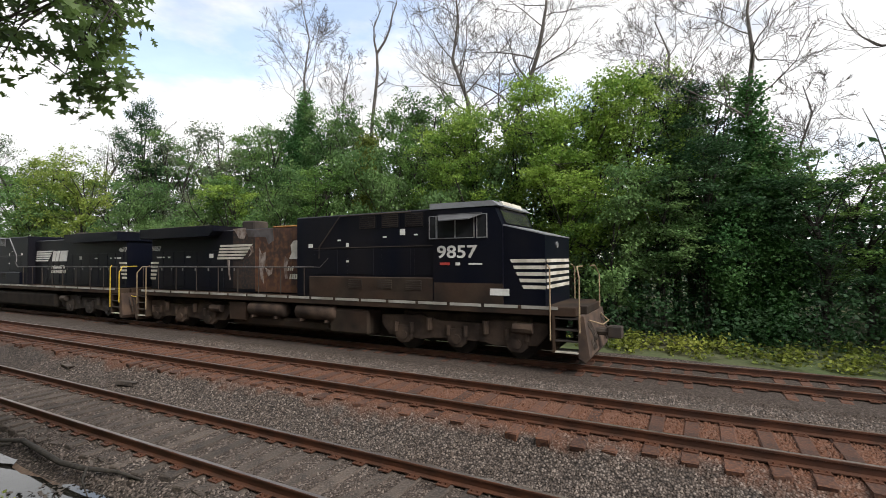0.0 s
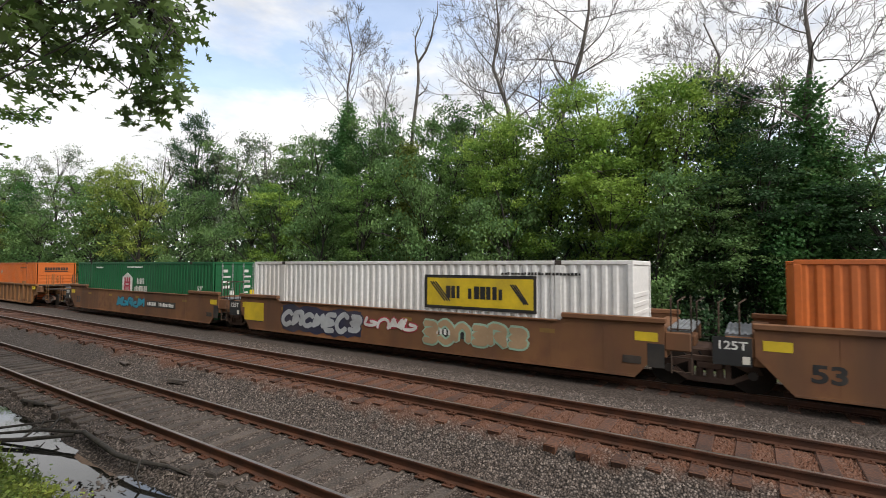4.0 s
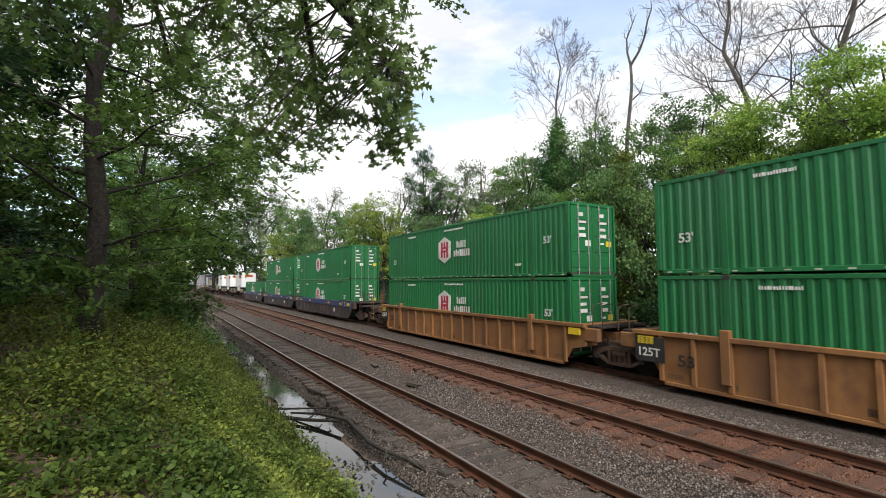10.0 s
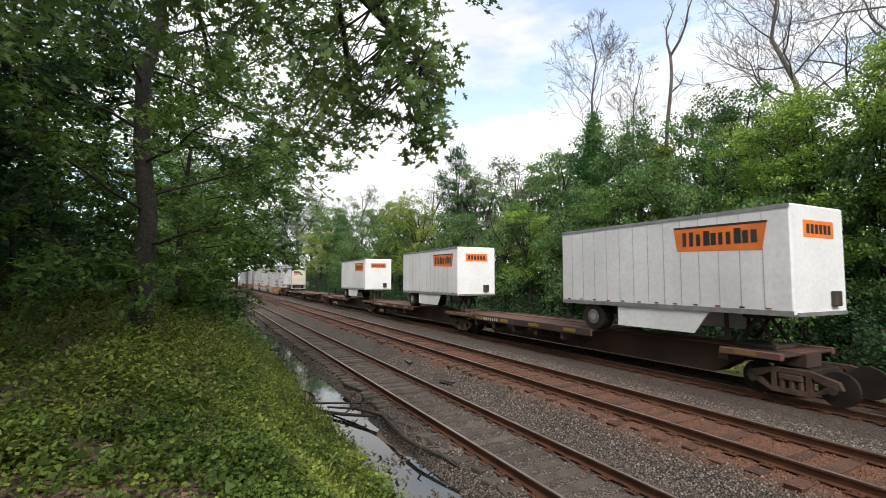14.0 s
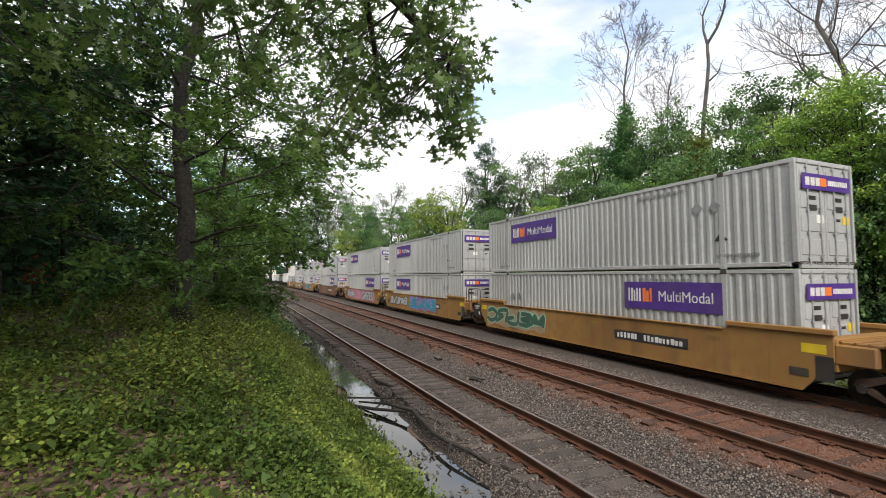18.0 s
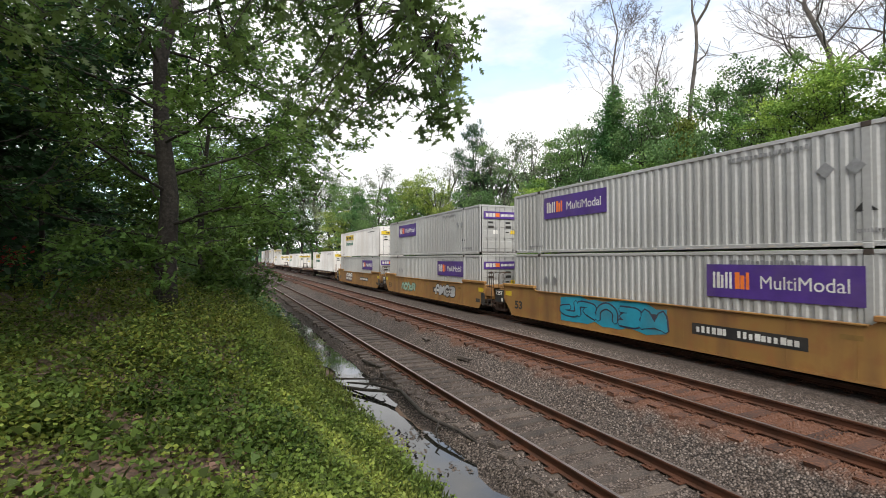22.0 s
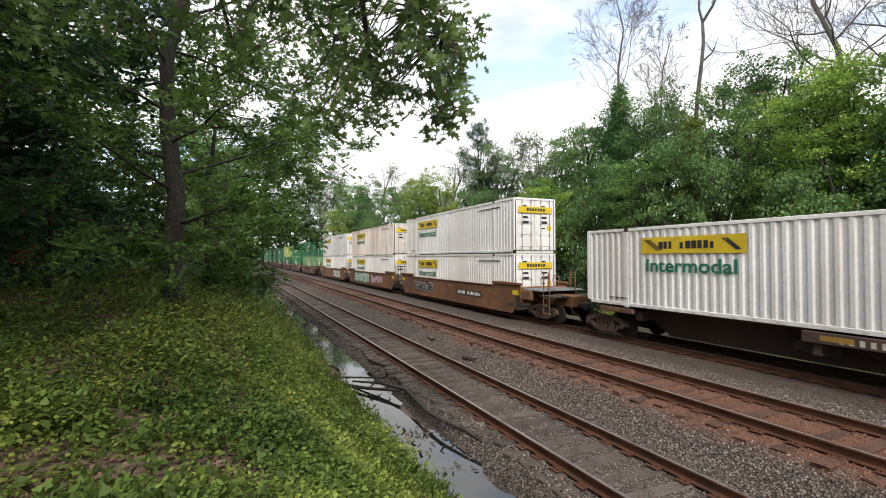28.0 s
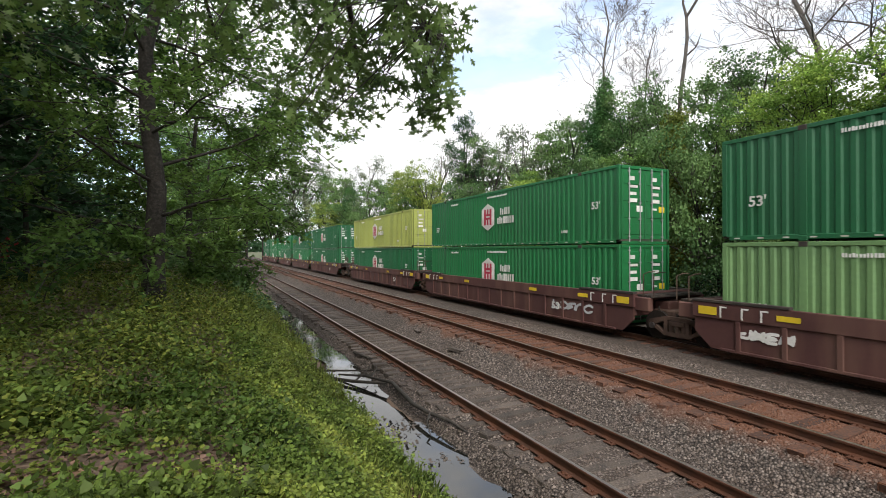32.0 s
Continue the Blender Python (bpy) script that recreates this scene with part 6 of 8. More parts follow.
# ---- locomotives ----
def locomotive(f, number, label, old=False):
    """A six-axle freight locomotive; f = 1 heads to +x, f = -1 to -x. Middle of the frame, rail level."""
    c = thing("locomotive", Matrix(), label, "locomotive", "locomotives of the train")

    qf, qr = (0.0, 0.6) if old else (0.55, 0.6)

    def FX(x):
        """The two models differ in length ahead of and behind the middle."""
        if x > 2:
            x += qf * min(1.0, (x - 2) / 3)
        elif x < -5:
            x -= qr * min(1.0, (-5 - x) / 3)
        return f * x

    def B(x0, x1, *r, bevel=0.02):
        a, b = sorted((FX(x0), FX(x1)))
        return box_bm(a, b, *r, bevel=bevel)

    def addB(bm, x0, x1, *r, bevel=0.0):
        a, b = sorted((FX(x0), FX(x1)))
        return add_box(bm, a, b, *r, bevel=bevel)

    def O(pts):
        return [(FX(x), z) for x, z in pts]

    def S(s, a, b):
        return sorted((s * a, s * b))

    lower = "black_dusty" if old else "black_paint"
    rail_tone = "tan_rail" if old else "yellow_paint"
    # dark block added below the frame to stand in for the shade there
    part("underframe", B(-9.6, 9.4, -0.66, 0.66, 0.3, 1.42), "gear_dark", c)
    part("frame", B(-10.2, 10.2, -1.5, 1.5, 1.42, 1.68), "black_dusty", c)
    # wide nose and cab
    part("nose", add_prism(bmesh.new(), O([(8.1, 1.68), (9.35, 1.68), (9.35, 3.7), (8.1, 4.02)]), -1.42, 1.42), "black_paint", c)
    part("nose_top", add_prism(bmesh.new(), O([(8.1, 4.02), (9.37, 3.7), (9.37, 3.73), (8.1, 4.06)]), -1.43, 1.43), "roof_grey" if old else "black_paint", c)
    cab = part("cab", add_prism(bmesh.new(), O([(5.75, 1.68), (8.1, 1.68), (8.1, 4.02), (7.85, 4.62), (5.75, 4.62)]), -1.5, 1.5), "black_paint", c)
    part("cab_lower_dirt", B(5.78, 8.1, -1.506, -1.44, 1.69, 2.3, bevel=0), lower, c) if old else None
    bm = add_prism(bmesh.new(), O([(5.65, 4.62), (8.0, 4.62), (7.8, 4.78), (5.65, 4.8)]), -1.53, 1.53)
    part("cab_roof", bm, "roof_grey", cab)
    for s in (-1, 1):
        for x0, x1 in ((5.64, 5.86), (5.92, 7.18), (7.3, 7.6)) if old else ((5.83, 6.21), (6.32, 7.26), (7.31, 7.69)):
            ya, yb = S(s, 1.5, 1.512)
            w = part("window", B(x0, x1, ya, yb, 3.7, 4.38, bevel=0), "glass", cab)
            bm = bmesh.new()
            ya, yb = S(s, 1.5, 1.53)
            for r in ((x0 - 0.025, x0, 3.675, 4.405), (x1, x1 + 0.025, 3.675, 4.405), (x0, x1, 3.675, 3.7), (x0, x1, 4.38, 4.405)):
                addB(bm, r[0], r[1], ya, yb, r[2], r[3])
            if x1 - x0 > 0.6:
                part("blind", B(x0 + 0.05, x0 + 0.2, *S(s, 1.512, 1.516), 3.72, 4.3, bevel=0), "window_trim", w, "pale window blind") if not old else None
                m = (x0 + x1) / 2
                addB(bm, m - 0.02, m + 0.02, ya, yb, 3.7, 4.38)
            part("window_frame", bm, "window_trim", w)
    part("windshield", add_prism(bmesh.new(), O([(8.09, 4.1), (8.13, 4.1), (7.91, 4.56), (7.87, 4.56)]), -1.2, 1.2), "glass", cab)
    if old:
        part("sunshade", add_prism(bmesh.new(), O([(5.95, 4.44), (7.45, 4.44), (7.45, 4.41), (5.95, 4.41)]), -1.56, -1.5), "shade_grey", cab)
        v = [(FX(x), y, z) for x, y, z in ((5.95, -1.52, 4.43), (7.47, -1.52, 4.41), (7.2, -1.95, 4.24), (6.2, -1.95, 4.22), (5.95, -1.52, 4.4), (7.47, -1.52, 4.38), (7.2, -1.95, 4.21), (6.2, -1.95, 4.19))]
        obj_of("sunshade_flap", mesh_from("sunshade_flap", v, [(0, 1, 2, 3), (7, 6, 5, 4), (0, 4, 5, 1), (1, 5, 6, 2), (2, 6, 7, 3), (3, 7, 4, 0)]), "shade_grey", cab, "grey metal window sunshade")
    part("number_board", add_prism(bmesh.new(), O([(7.86, 4.6), (7.95, 4.6), (7.85, 4.82), (7.78, 4.82)]), -0.9, 0.9), "cream_paint" if old else "black_paint", cab)
    part("headlight", add_tube(bmesh.new(), [(FX(9.34), -0.18, 3.45), (FX(9.39), -0.18, 3.45)], 0.1, 10), "window_trim", c)
    # hood
    top = 4.66
    part("blower_hood", B(-0.3, 5.75, -1.35 if not old else -1.42, 1.35, 1.68, top, bevel=0.04), "black_paint", c)
    part("lower_cabinet", B(0.4, 5.75, -1.49, 1.49, 1.68, 2.45, bevel=0.03), lower, c)
    hood = part("engine_hood", B(-10.0, -0.3, -0.98, 0.98, 1.68, 4.38, bevel=0.04), "black_paint", c)
    if old:
        br = random.Random(8)
        for k in range(6):
            x0 = -4.5 + k * 0.7
            part("burnt_panel", B(x0, x0 + 0.69, -1.0 - 0.002 * (k % 2), -0.97, 1.75 + 0.1 * (k < 2), 4.34, bevel=0.006), "scorched" if k < 2 else "burnt", hood, "burnt rust-brown hood panel with peeled paint")
        part("burnt_roof", B(-2.1, -0.3, -0.99, 0.99, 4.36, 4.44, bevel=0.03), "singed_yellow", hood, "scorched orange roof edge")
        part("bare_patch", add_prism(bmesh.new(), [(-3.7, 4.33), (-2.05, 4.33), (-1.98, 3.86), (-2.3, 3.7), (-2.45, 4.0), (-3.5, 4.05)], -1.012, -1.005), "ash_grey", hood, "ash grey bare metal patch")
        for pts in ([(-4.5, 4.42), (-3.7, 4.44), (-3.62, 4.2), (-3.8, 3.95), (-4.1, 4.0), (-4.3, 4.25)], [(-2.85, 3.6), (-2.7, 3.3), (-2.45, 3.4), (-2.5, 2.9), (-2.62, 2.6), (-2.58, 2.1), (-2.75, 2.3), (-2.85, 2.9)],
                    [(-4.85, 3.1), (-4.68, 3.05), (-4.72, 2.75), (-4.64, 2.2), (-4.72, 2.2), (-4.8, 2.6)], [(-2.5, 2.75), (-2.2, 2.62), (-2.05, 2.8), (-2.1, 2.5), (-2.3, 2.4)], [(-1.35, 3.2), (-1.15, 3.05), (-1.28, 2.75), (-1.2, 2.3), (-1.34, 2.3), (-1.42, 2.8)],
                    [(-3.6, 3.75), (-3.25, 3.65), (-3.2, 3.4), (-3.5, 3.2), (-3.35, 3.45)]):
            part("paint_flake", add_prism(bmesh.new(), pts, -1.018, -1.006), "flake", hood, "curled flake of pale peeling paint")
    part("radiator", add_prism(bmesh.new(), O([(-10.1, 4.12), (-5.4, 4.12), (-5.15, 4.35), (-5.15, 4.58), (-10.1, 4.58)]), -1.5, 1.5), "black_paint", c)
    part("radiator_grille", B(-9.8, -5.6, -1.3, 1.3, 4.58, 4.62), "steel_dark", c)
    part("exhaust_stack", B(-4.7, -3.9, -0.4, 0.4, 4.38, 4.8, bevel=0.05), "steel_dark", c)
    part("horn", add_tube(bmesh.new(), [(FX(5.0), 0.3, 4.74), (FX(5.5), 0.3, 4.74)], [0.04, 0.1], 8), "window_trim", c)
    for s in (-1, 1):
        for k in range(3):
            x = 2.75 + k * 0.95
            ya, yb = S(s, 1.35 if s > 0 or not old else 1.42, 1.37 if s > 0 or not old else 1.44)
            bm = bmesh.new()
            addB(bm, x, x + 0.7, ya, yb, 4.12, 4.56)
            g = part("vent", bm, "steel_dark", c)
            bm = bmesh.new()
            ya2, yb2 = S(s, 1.44, 1.46) if old else S(s, 1.37, 1.39)
            for q in range(6):
                addB(bm, x + 0.04, x + 0.66, ya2, yb2, 4.15 + q * 0.07, 4.175 + q * 0.07)
            for q in (x - 0.03, x + 0.7):
                addB(bm, q, q + 0.04, ya2, yb2, 4.1, 4.6)
            part("louvre", bm, "window_trim" if not old else "black_paint", g)
    # hood doors along the side
    rnd = random.Random(number)
    for s in (-1, 1):
        for k in range(11):
            x = -9.7 + k * 0.78
            if old and x > -4.7 and s < 0:
                continue
            ya, yb = S(s, 0.98, 1.0)
            d = part("hood_door", B(x, x + 0.7, ya, yb, 1.85, 3.5, bevel=0.008), "black_paint", c)
            if s < 0:
                part("door_latch", B(x + 0.58, x + 0.64, *S(s, 1.0, 1.02), 2.6, 2.72, bevel=0), "rail_grey", d)
    # sill stripe in short reflective lengths
    bm = bmesh.new()
    x = -9.9
    while x < 9.0:
        addB(bm, x, x + 1.05, -1.512, -1.5, 1.6, 1.69)
        x += 1.16
    part("sill_stripe", bm, "sill_dim", c, "dusty white reflective sill stripes")
    # walkway rails
    for s in (-1, 1):
        bm = bmesh.new()
        add_tube(bm, [(FX(-10.0), s * 1.42, 2.78), (FX(0.9), s * 1.42, 2.78), (FX(1.3), s * 1.42, 3.1)], 0.02, 5)
        part("handrail", bm, "rail_grey", c)
        for k in range(9):
            bm = add_tube(bmesh.new(), [(FX(-9.9 + k * 1.25), s * 1.42, 1.68), (FX(-9.9 + k * 1.25), s * 1.42, 2.78)], 0.02, 5)
            part("stanchion", bm, "steel_dark", c)
    bm = add_tube(bmesh.new(), [(FX(4.9), -1.48, 4.6), (FX(1.9), -1.48, 4.6), (FX(0.9), -1.48, 3.5), (FX(0.9), -1.48, 3.1)], 0.025, 5)
    part("conduit", bm, "window_trim" if not old else "steel_dark", c)
    # steps, pilots, couplers at both ends
    for e in (-1, 1):
        for s in (-1, 1):
            st = part("step_well", B(e * 9.55, e * 9.62, *S(s, 0.95, 1.5), 0.4, 1.68, bevel=0), "black_dusty", c)
            for k in range(4):
                z = 0.42 + k * 0.31
                part("step", B(e * 9.6, e * 10.25, *S(s, 0.95, 1.5), z, z + 0.035, bevel=0), "cream_paint" if k == 0 else "steel_dark", st, "worn metal step")
            bm = add_tube(bmesh.new(), [(FX(e * 9.5), s * 1.52, 0.75), (FX(e * 9.5), s * 1.52, 2.75), (FX(e * 9.4), s * 1.4, 2.85)], 0.022, 6)
            part("handrail", bm, rail_tone, c, "grimy tan handrail" if old else "yellow handrail")
            bm = add_tube(bmesh.new(), [(FX(e * 10.3), s * 1.5, 1.0), (FX(e * 10.3), s * 1.5, 2.5), (FX(e * 10.2), s * 1.3, 2.8), (FX(e * 10.2), s * 0.6, 2.8)], 0.022, 6)
            part("handrail", bm, rail_tone, c, "grimy tan handrail" if old else "yellow handrail")
        part("end_deck", B(e * 9.3, e * 10.4, -0.95, 0.95, 1.45, 1.68), "black_dusty", c)
        p = part("pilot", add_prism(bmesh.new(), O([(e * 10.25, 1.45), (e * 10.4, 1.45), (e * 10.55, 0.35), (e * 10.45, 0.2), (e * 10.25, 0.3)]), -1.45, 1.45), "pilot_rust", c)
        bm = add_tube(bmesh.new(), [(FX(e * 10.3), 0, 0.87), (FX(e * 10.95), 0, 0.87)], 0.12, 8)
        addB(bm, e * 10.8, e * 11.2, -0.16, 0.16, 0.7, 1.05, bevel=0.03)
        part("coupler", bm, "steel_dark", c)
        for k in range(5):
            bm = bmesh.new()
            y = -1.1 + k * 0.16 if k < 3 else 0.6 + k * 0.1
            add_tube(bm, [(FX(e * 10.42), y, 1.25), (FX(e * 10.62), y, 0.85), (FX(e * 10.6), y + 0.08, 0.5), (FX(e * 10.5), y + 0.16, 0.75)], 0.025, 5)
            part("air_hose", bm, "steel_dark", p)
        bm = add_tube(bmesh.new(), [(FX(e * 10.45), -1.0, 1.3), (FX(e * 10.75), -0.6, 1.15), (FX(e * 10.75), 0.4, 1.15), (FX(e * 10.45), 0.9, 1.3)], 0.02, 5)
        part("cut_lever", bm, rail_tone, p)
    # tank and air reservoirs
    if old:
        part("fuel_tank", B(1.3, 3.1, -1.4, 1.4, 0.4, 1.3, bevel=0.08), "black_dusty", c)
        part("tank_base", B(-4.2, 1.3, -1.25, 1.25, 0.38, 0.78, bevel=0.1), "black_dusty", c)
        for x0, x1 in ((-3.05, -0.95), (-0.4, 1.65)):
            bm = add_tube(bmesh.new(), [(FX(x0), -1.25, 1.1), (FX(x0 + 0.12), -1.25, 1.1), (FX(x1 - 0.12), -1.25, 1.1), (FX(x1), -1.25, 1.1)], [0.18, 0.29, 0.29, 0.18], 14)
            part("air_tank", bm, "truck_dust", c, smooth=True)
            for q in (x0 + 0.4, x1 - 0.4):
                part("tank_strap", B(q - 0.03, q + 0.03, -1.56, -1.25, 0.76, 0.86, bevel=0), "truck_dust", c)
        part("equipment_box", B(-4.2, -3.2, -1.4, -0.9, 0.6, 1.35), "black_dusty", c)
    else:
        part("fuel_tank", B(-4.05, 4.0, -1.42, 1.42, 0.39, 1.25, bevel=0.12), "gear_dark", c)
        part("air_tank", add_tube(bmesh.new(), [(FX(-4.5), -0.9, 1.32), (FX(3.0), -0.9, 1.32)], 0.12, 10), "black_dusty", c)
    # trucks
    tm = "truck_dust" if old else "steel_dark"
    for xc in ((-7.3, 6.44) if old else (-7.05, 6.5)):
        ax = 1.72 if xc < 0 else 1.98
        t = part("truck", B(xc - 2.3, xc + 2.3, -0.8, 0.8, 0.7, 1.3, bevel=0.05), tm, c)
        for s in (-1, 1):
            ya, yb = S(s, 1.02, 1.2)
            o = [(-2.9, 0.85), (-2.6, 0.5), (-1.3, 0.42), (-0.9, 0.5), (0.9, 0.5), (1.3, 0.42), (2.6, 0.5), (2.9, 0.85), (2.9, 1.15), (1.3, 1.2), (0.8, 1.06), (-0.8, 1.06), (-1.3, 1.2), (-2.9, 1.15)]
            part("side_frame", add_prism(bmesh.new(), O([(xc + x, z) for x, z in o]), ya, yb), tm, t)
            for k in (-ax, 0, ax):
                y = s * 0.755
                part("wheel", add_disc(bmesh.new(), FX(xc + k), y - 0.07, y + 0.07, 0.52, 0.52, 26), "gear_dark", t)
                bm = bmesh.new()
                add_prism(bm, O([(xc + k - 0.36, 0.84), (xc + k + 0.36, 0.84), (xc + k + 0.3, 0.4), (xc + k + 0.16, 0.28), (xc + k - 0.16, 0.28), (xc + k - 0.3, 0.4)]), *S(s, 1.1, 1.27))
                add_disc(bm, FX(xc + k), *S(s, 1.27, 1.32), 0.52, 0.15, 14)
                part("axle_box", bm, tm, t)
                for q in (-0.3, 0.3):
                    part("spring", add_tube(bmesh.new(), [(FX(xc + k + q), s * 1.24, 0.62), (FX(xc + k + q), s * 1.24, 0.95)], 0.085, 8), tm, t)
            for k in (-ax / 2, ax / 2):
                bm = add_tube(bmesh.new(), [(FX(xc + k), s * 1.25, 0.75), (FX(xc + k), s * 1.25, 1.15)], 0.1, 8)
                part("damper", bm, tm, t)
            part("brake_cylinder", add_tube(bmesh.new(), [(FX(xc + 1.9), s * 1.3, 1.0), (FX(xc + 2.5), s * 1.3, 1.0)], 0.16, 10), tm, t)
    # lettering and stripes on the near side
    a, b = (5.9, 7.29) if f > 0 else (-7.85, -6.63)
    text_part(number, a, 3.06, 0.4, -1.513, "white_paint", c, name="number", width=b - a, bold=0.018)
    bm = bmesh.new()
    addB(bm, 6.0, 6.35, -1.516, -1.5, 2.85, 2.93)
    part("data_plate", bm, "red_paint" if old else "white_paint", c)
    part("model_plate", B(7.0, 7.45, -1.516, -1.5, 2.86, 2.91, bevel=0), "white_paint", c)
    part("model_plate", B(6.55, 6.7, -1.516, -1.5, 2.84, 2.93, bevel=0), "white_paint", c)
    for front in (1, -1):
        bm = bmesh.new()
        for k in range(5):
            z = 3.02 - k * 0.19
            x0, x1 = (8.3 + k * 0.09, 9.36) if front > 0 else (-9.35 - k * 0.06, -10.0)
            y = -1.424 if front > 0 else -0.985
            add_prism(bm, O([(x0, z), (x1, z), (x1, z - 0.1), (x0 + (0.05 if front > 0 else -0.03), z - 0.1)]), y, y - 0.03 if front < 0 else y - 0.006)
        part("stripe", bm, "cream_paint", c, "five grimy white stripes")
        if front > 0:
            bm = bmesh.new()
            for k in range(5):
                addB(bm, 9.35, 9.37, -1.3, 1.3, 2.92 - k * 0.19, 3.02 - k * 0.19)
            part("stripe", bm, "cream_paint", c)
    # heraldic stripes and letter blocks on the hood
    y = -1.006
    left = 0.5 if not old else -5.5
    tone = "cream_paint" if old else "white_paint"
    for k in range(5):
        z = 3.74 - k * 0.135
        w = (2.2 - 0.14 * k) if not old else (2.25 - 0.13 * k)
        part("emblem_stripe", add_prism(bmesh.new(), [(left + 0.05 * (4 - k), z), (left + w, z), (left + w - 0.08, z - 0.09), (left + 0.05 * (3.4 - k), z - 0.09)], y, y - 0.024), tone, c, "white stripe of a painted emblem")
    if not old:
        for x, w in ((left + 2.08, 0.36), (left + 2.54, 0.3), (left + 2.98, 0.86)):
            part("emblem_block", add_prism(bmesh.new(), [(x, 3.1), (x + w, 3.1), (x + w + 0.2, 3.72), (x + 0.2, 3.72)], y, y - 0.024), tone, c, "white painted block shape")
        rows_of = ((left + 2.05, left + 3.7, 2.67, 2.86, 7), (left + 2.0, left + 3.8, 2.4, 2.59, 8))
    else:
        part("emblem_block", add_prism(bmesh.new(), [(-1.1, 3.09), (-0.5, 3.09), (-0.33, 3.25), (-0.34, 3.5), (-0.28, 3.82), (-0.85, 3.82), (-1.02, 3.64), (-0.96, 3.35)], y - 0.014, y - 0.03), tone, c, "half-burnt white block shape")
        rows_of = ((-1.2, -0.85, 2.63, 2.81, 2), (-1.1, -0.55, 2.3, 2.5, 3))
    for x0, x1, z0, z1, n in rows_of:
        bm = bmesh.new()
        word_bars(bm, x0, x1, z0, z1, y - 0.014, n, rnd, slant=0.2)
        part("lettering_bars", bm, tone, c)["kind"] = "stuff"
    # small notices and plates on the hood
    for x, z, w, h in ((-9.5, 3.2, 0.4, 0.07), (-9.0, 3.2, 0.12, 0.07), (-8.6, 3.2, 0.18, 0.07), (-7.3, 3.2, 0.25, 0.06), (-5.9, 3.18, 0.22, 0.18), (0.35, 3.5, 0.2, 0.14)):
        yy = -1.001 if x < -0.3 else -1.435 if old else -1.365
        part("notice", B(x, x + w, yy - 0.012, yy, z, z + h, bevel=0), "white_paint", c)
    yy = -1.435 if old else -1.365
    for x, z, w, h in ((1.75, 3.72, 0.14, 0.05), (2.15, 3.5, 0.12, 0.14), (2.15, 2.95, 0.12, 0.07), (3.75, 3.78, 0.16, 0.05), (4.45, 3.85, 0.2, 0.2), (5.0, 3.82, 0.14, 0.05)):
        part("notice", B(x, x + w, yy - 0.008, yy, z, z + h, bevel=0), "white_paint", c)
    part("seam", B(0.6, 5.72, yy - 0.012, yy, 3.46, 3.49, bevel=0), "rail_grey" if not old else "steel_dark", c)
    for x in (2.3, 3.55, 4.7):
        g = part("cabinet_grille", B(x, x + 0.6, -1.5, -1.488, 2.04, 2.36, bevel=0), "steel_dark", c)
        for k in range(4):
            part("grille_bar", B(x, x + 0.6, -1.512, -1.5, 2.07 + k * 0.075, 2.1 + k * 0.075, bevel=0), lower, g)
    for x in (0.6, 2.2, 3.7, 5.0):
        part("cabinet_door", B(x, x + 1.15, -1.364 if not old else -1.434, -1.34, 2.52, 3.4, bevel=0.006), "black_paint", c)
    part("notice", B(7.7, 8.3, -1.514, -1.5, 1.95, 2.15, bevel=0), "white_paint", c) if old else None
    text_part(number, FX(-9.95) if f > 0 else FX(-9.25), 3.55, 0.24, -0.985, "white_paint", c, name="number", width=0.75)
    return c


# ---- the train: what stands where at the start of the clip (x of each middle) ----
SPEED = 22.85
MOVERS = []


def ride(t, x, z=0.0):
    """Sets a thing on the main track at x, z above its rails, to move with the train."""
    t.matrix_basis = pose(x, TRAIN_Y, TRAIN_Z + z)
    MOVERS.append((t, x, TRAIN_Z + z))
    return t


ride(locomotive(1, "9857", "dirty black diesel locomotive with a burnt rusty hood", old=True), -13.1)
ride(locomotive(-1, "4617", "clean black diesel locomotive with yellow handrails"), -36.5)
ride(locomotive(-1, "4132", "dusty black diesel locomotive with yellow handrails"), -59.3)

BOXES = {}


def box_of(key):
    """A fresh copy of the container in that paint."""
    defs = {
        "orange": ("box_orange", "bright orange corrugated container in a well car", False, None),
        "amber": ("box_amber", "amber orange corrugated container in a well car", False, None),
        "white_front": ("box_white", "white corrugated container with framed yellow sign", False, None),
        "white": ("box_white", "white corrugated container with yellow sign", True, None),
        "smooth": ("box_white", "smooth white container with a yellow sign", True, None),
        "cream": ("box_cream", "old cream container streaked with rust", True, None),
        "green": ("box_green", "green corrugated container with white badge", True, None),
        "deep": ("box_deep", "deep green corrugated container with white badge", True, None),
        "lime": ("box_lime", "faded light green container with white badge", True, None),
        "olive": ("box_olive", "faded yellow-green container with white badge", True, None),
        "red": ("box_red", "faded red corrugated container with white badge", True, None),
        "grey_a": ("box_grey", "light grey corrugated container with purple signs", True, None),
        "grey_b": ("box_grey", "light grey corrugated container with purple sign near its door end", True, None)}
    if key not in BOXES:
        p, label, doors, end = defs[key]
        c = container(p, label, doors, end, smooth=key == "smooth")
        if key in ("orange", "amber"):
            slant_sign(c)
        elif key == "white_front":
            hunt_sign(c, 1.5, 1.4, 0.92, word=False, frame_it=True, door=False, wide=3.85)
        elif key in ("white", "smooth", "cream"):
            hunt_sign(c, word=key != "smooth")
        elif key in ("green", "deep", "lime", "olive"):
            hub_sign(c, False)
        elif key == "red":
            hub_sign(c, False, "placard_grey")
        elif key.startswith("grey"):
            fed_sign(c, 2.2 if key == "grey_b" else -5.7)
        BOXES[key] = c
        return c
    return copy_thing(BOXES[key], Matrix())


WELLS = {}


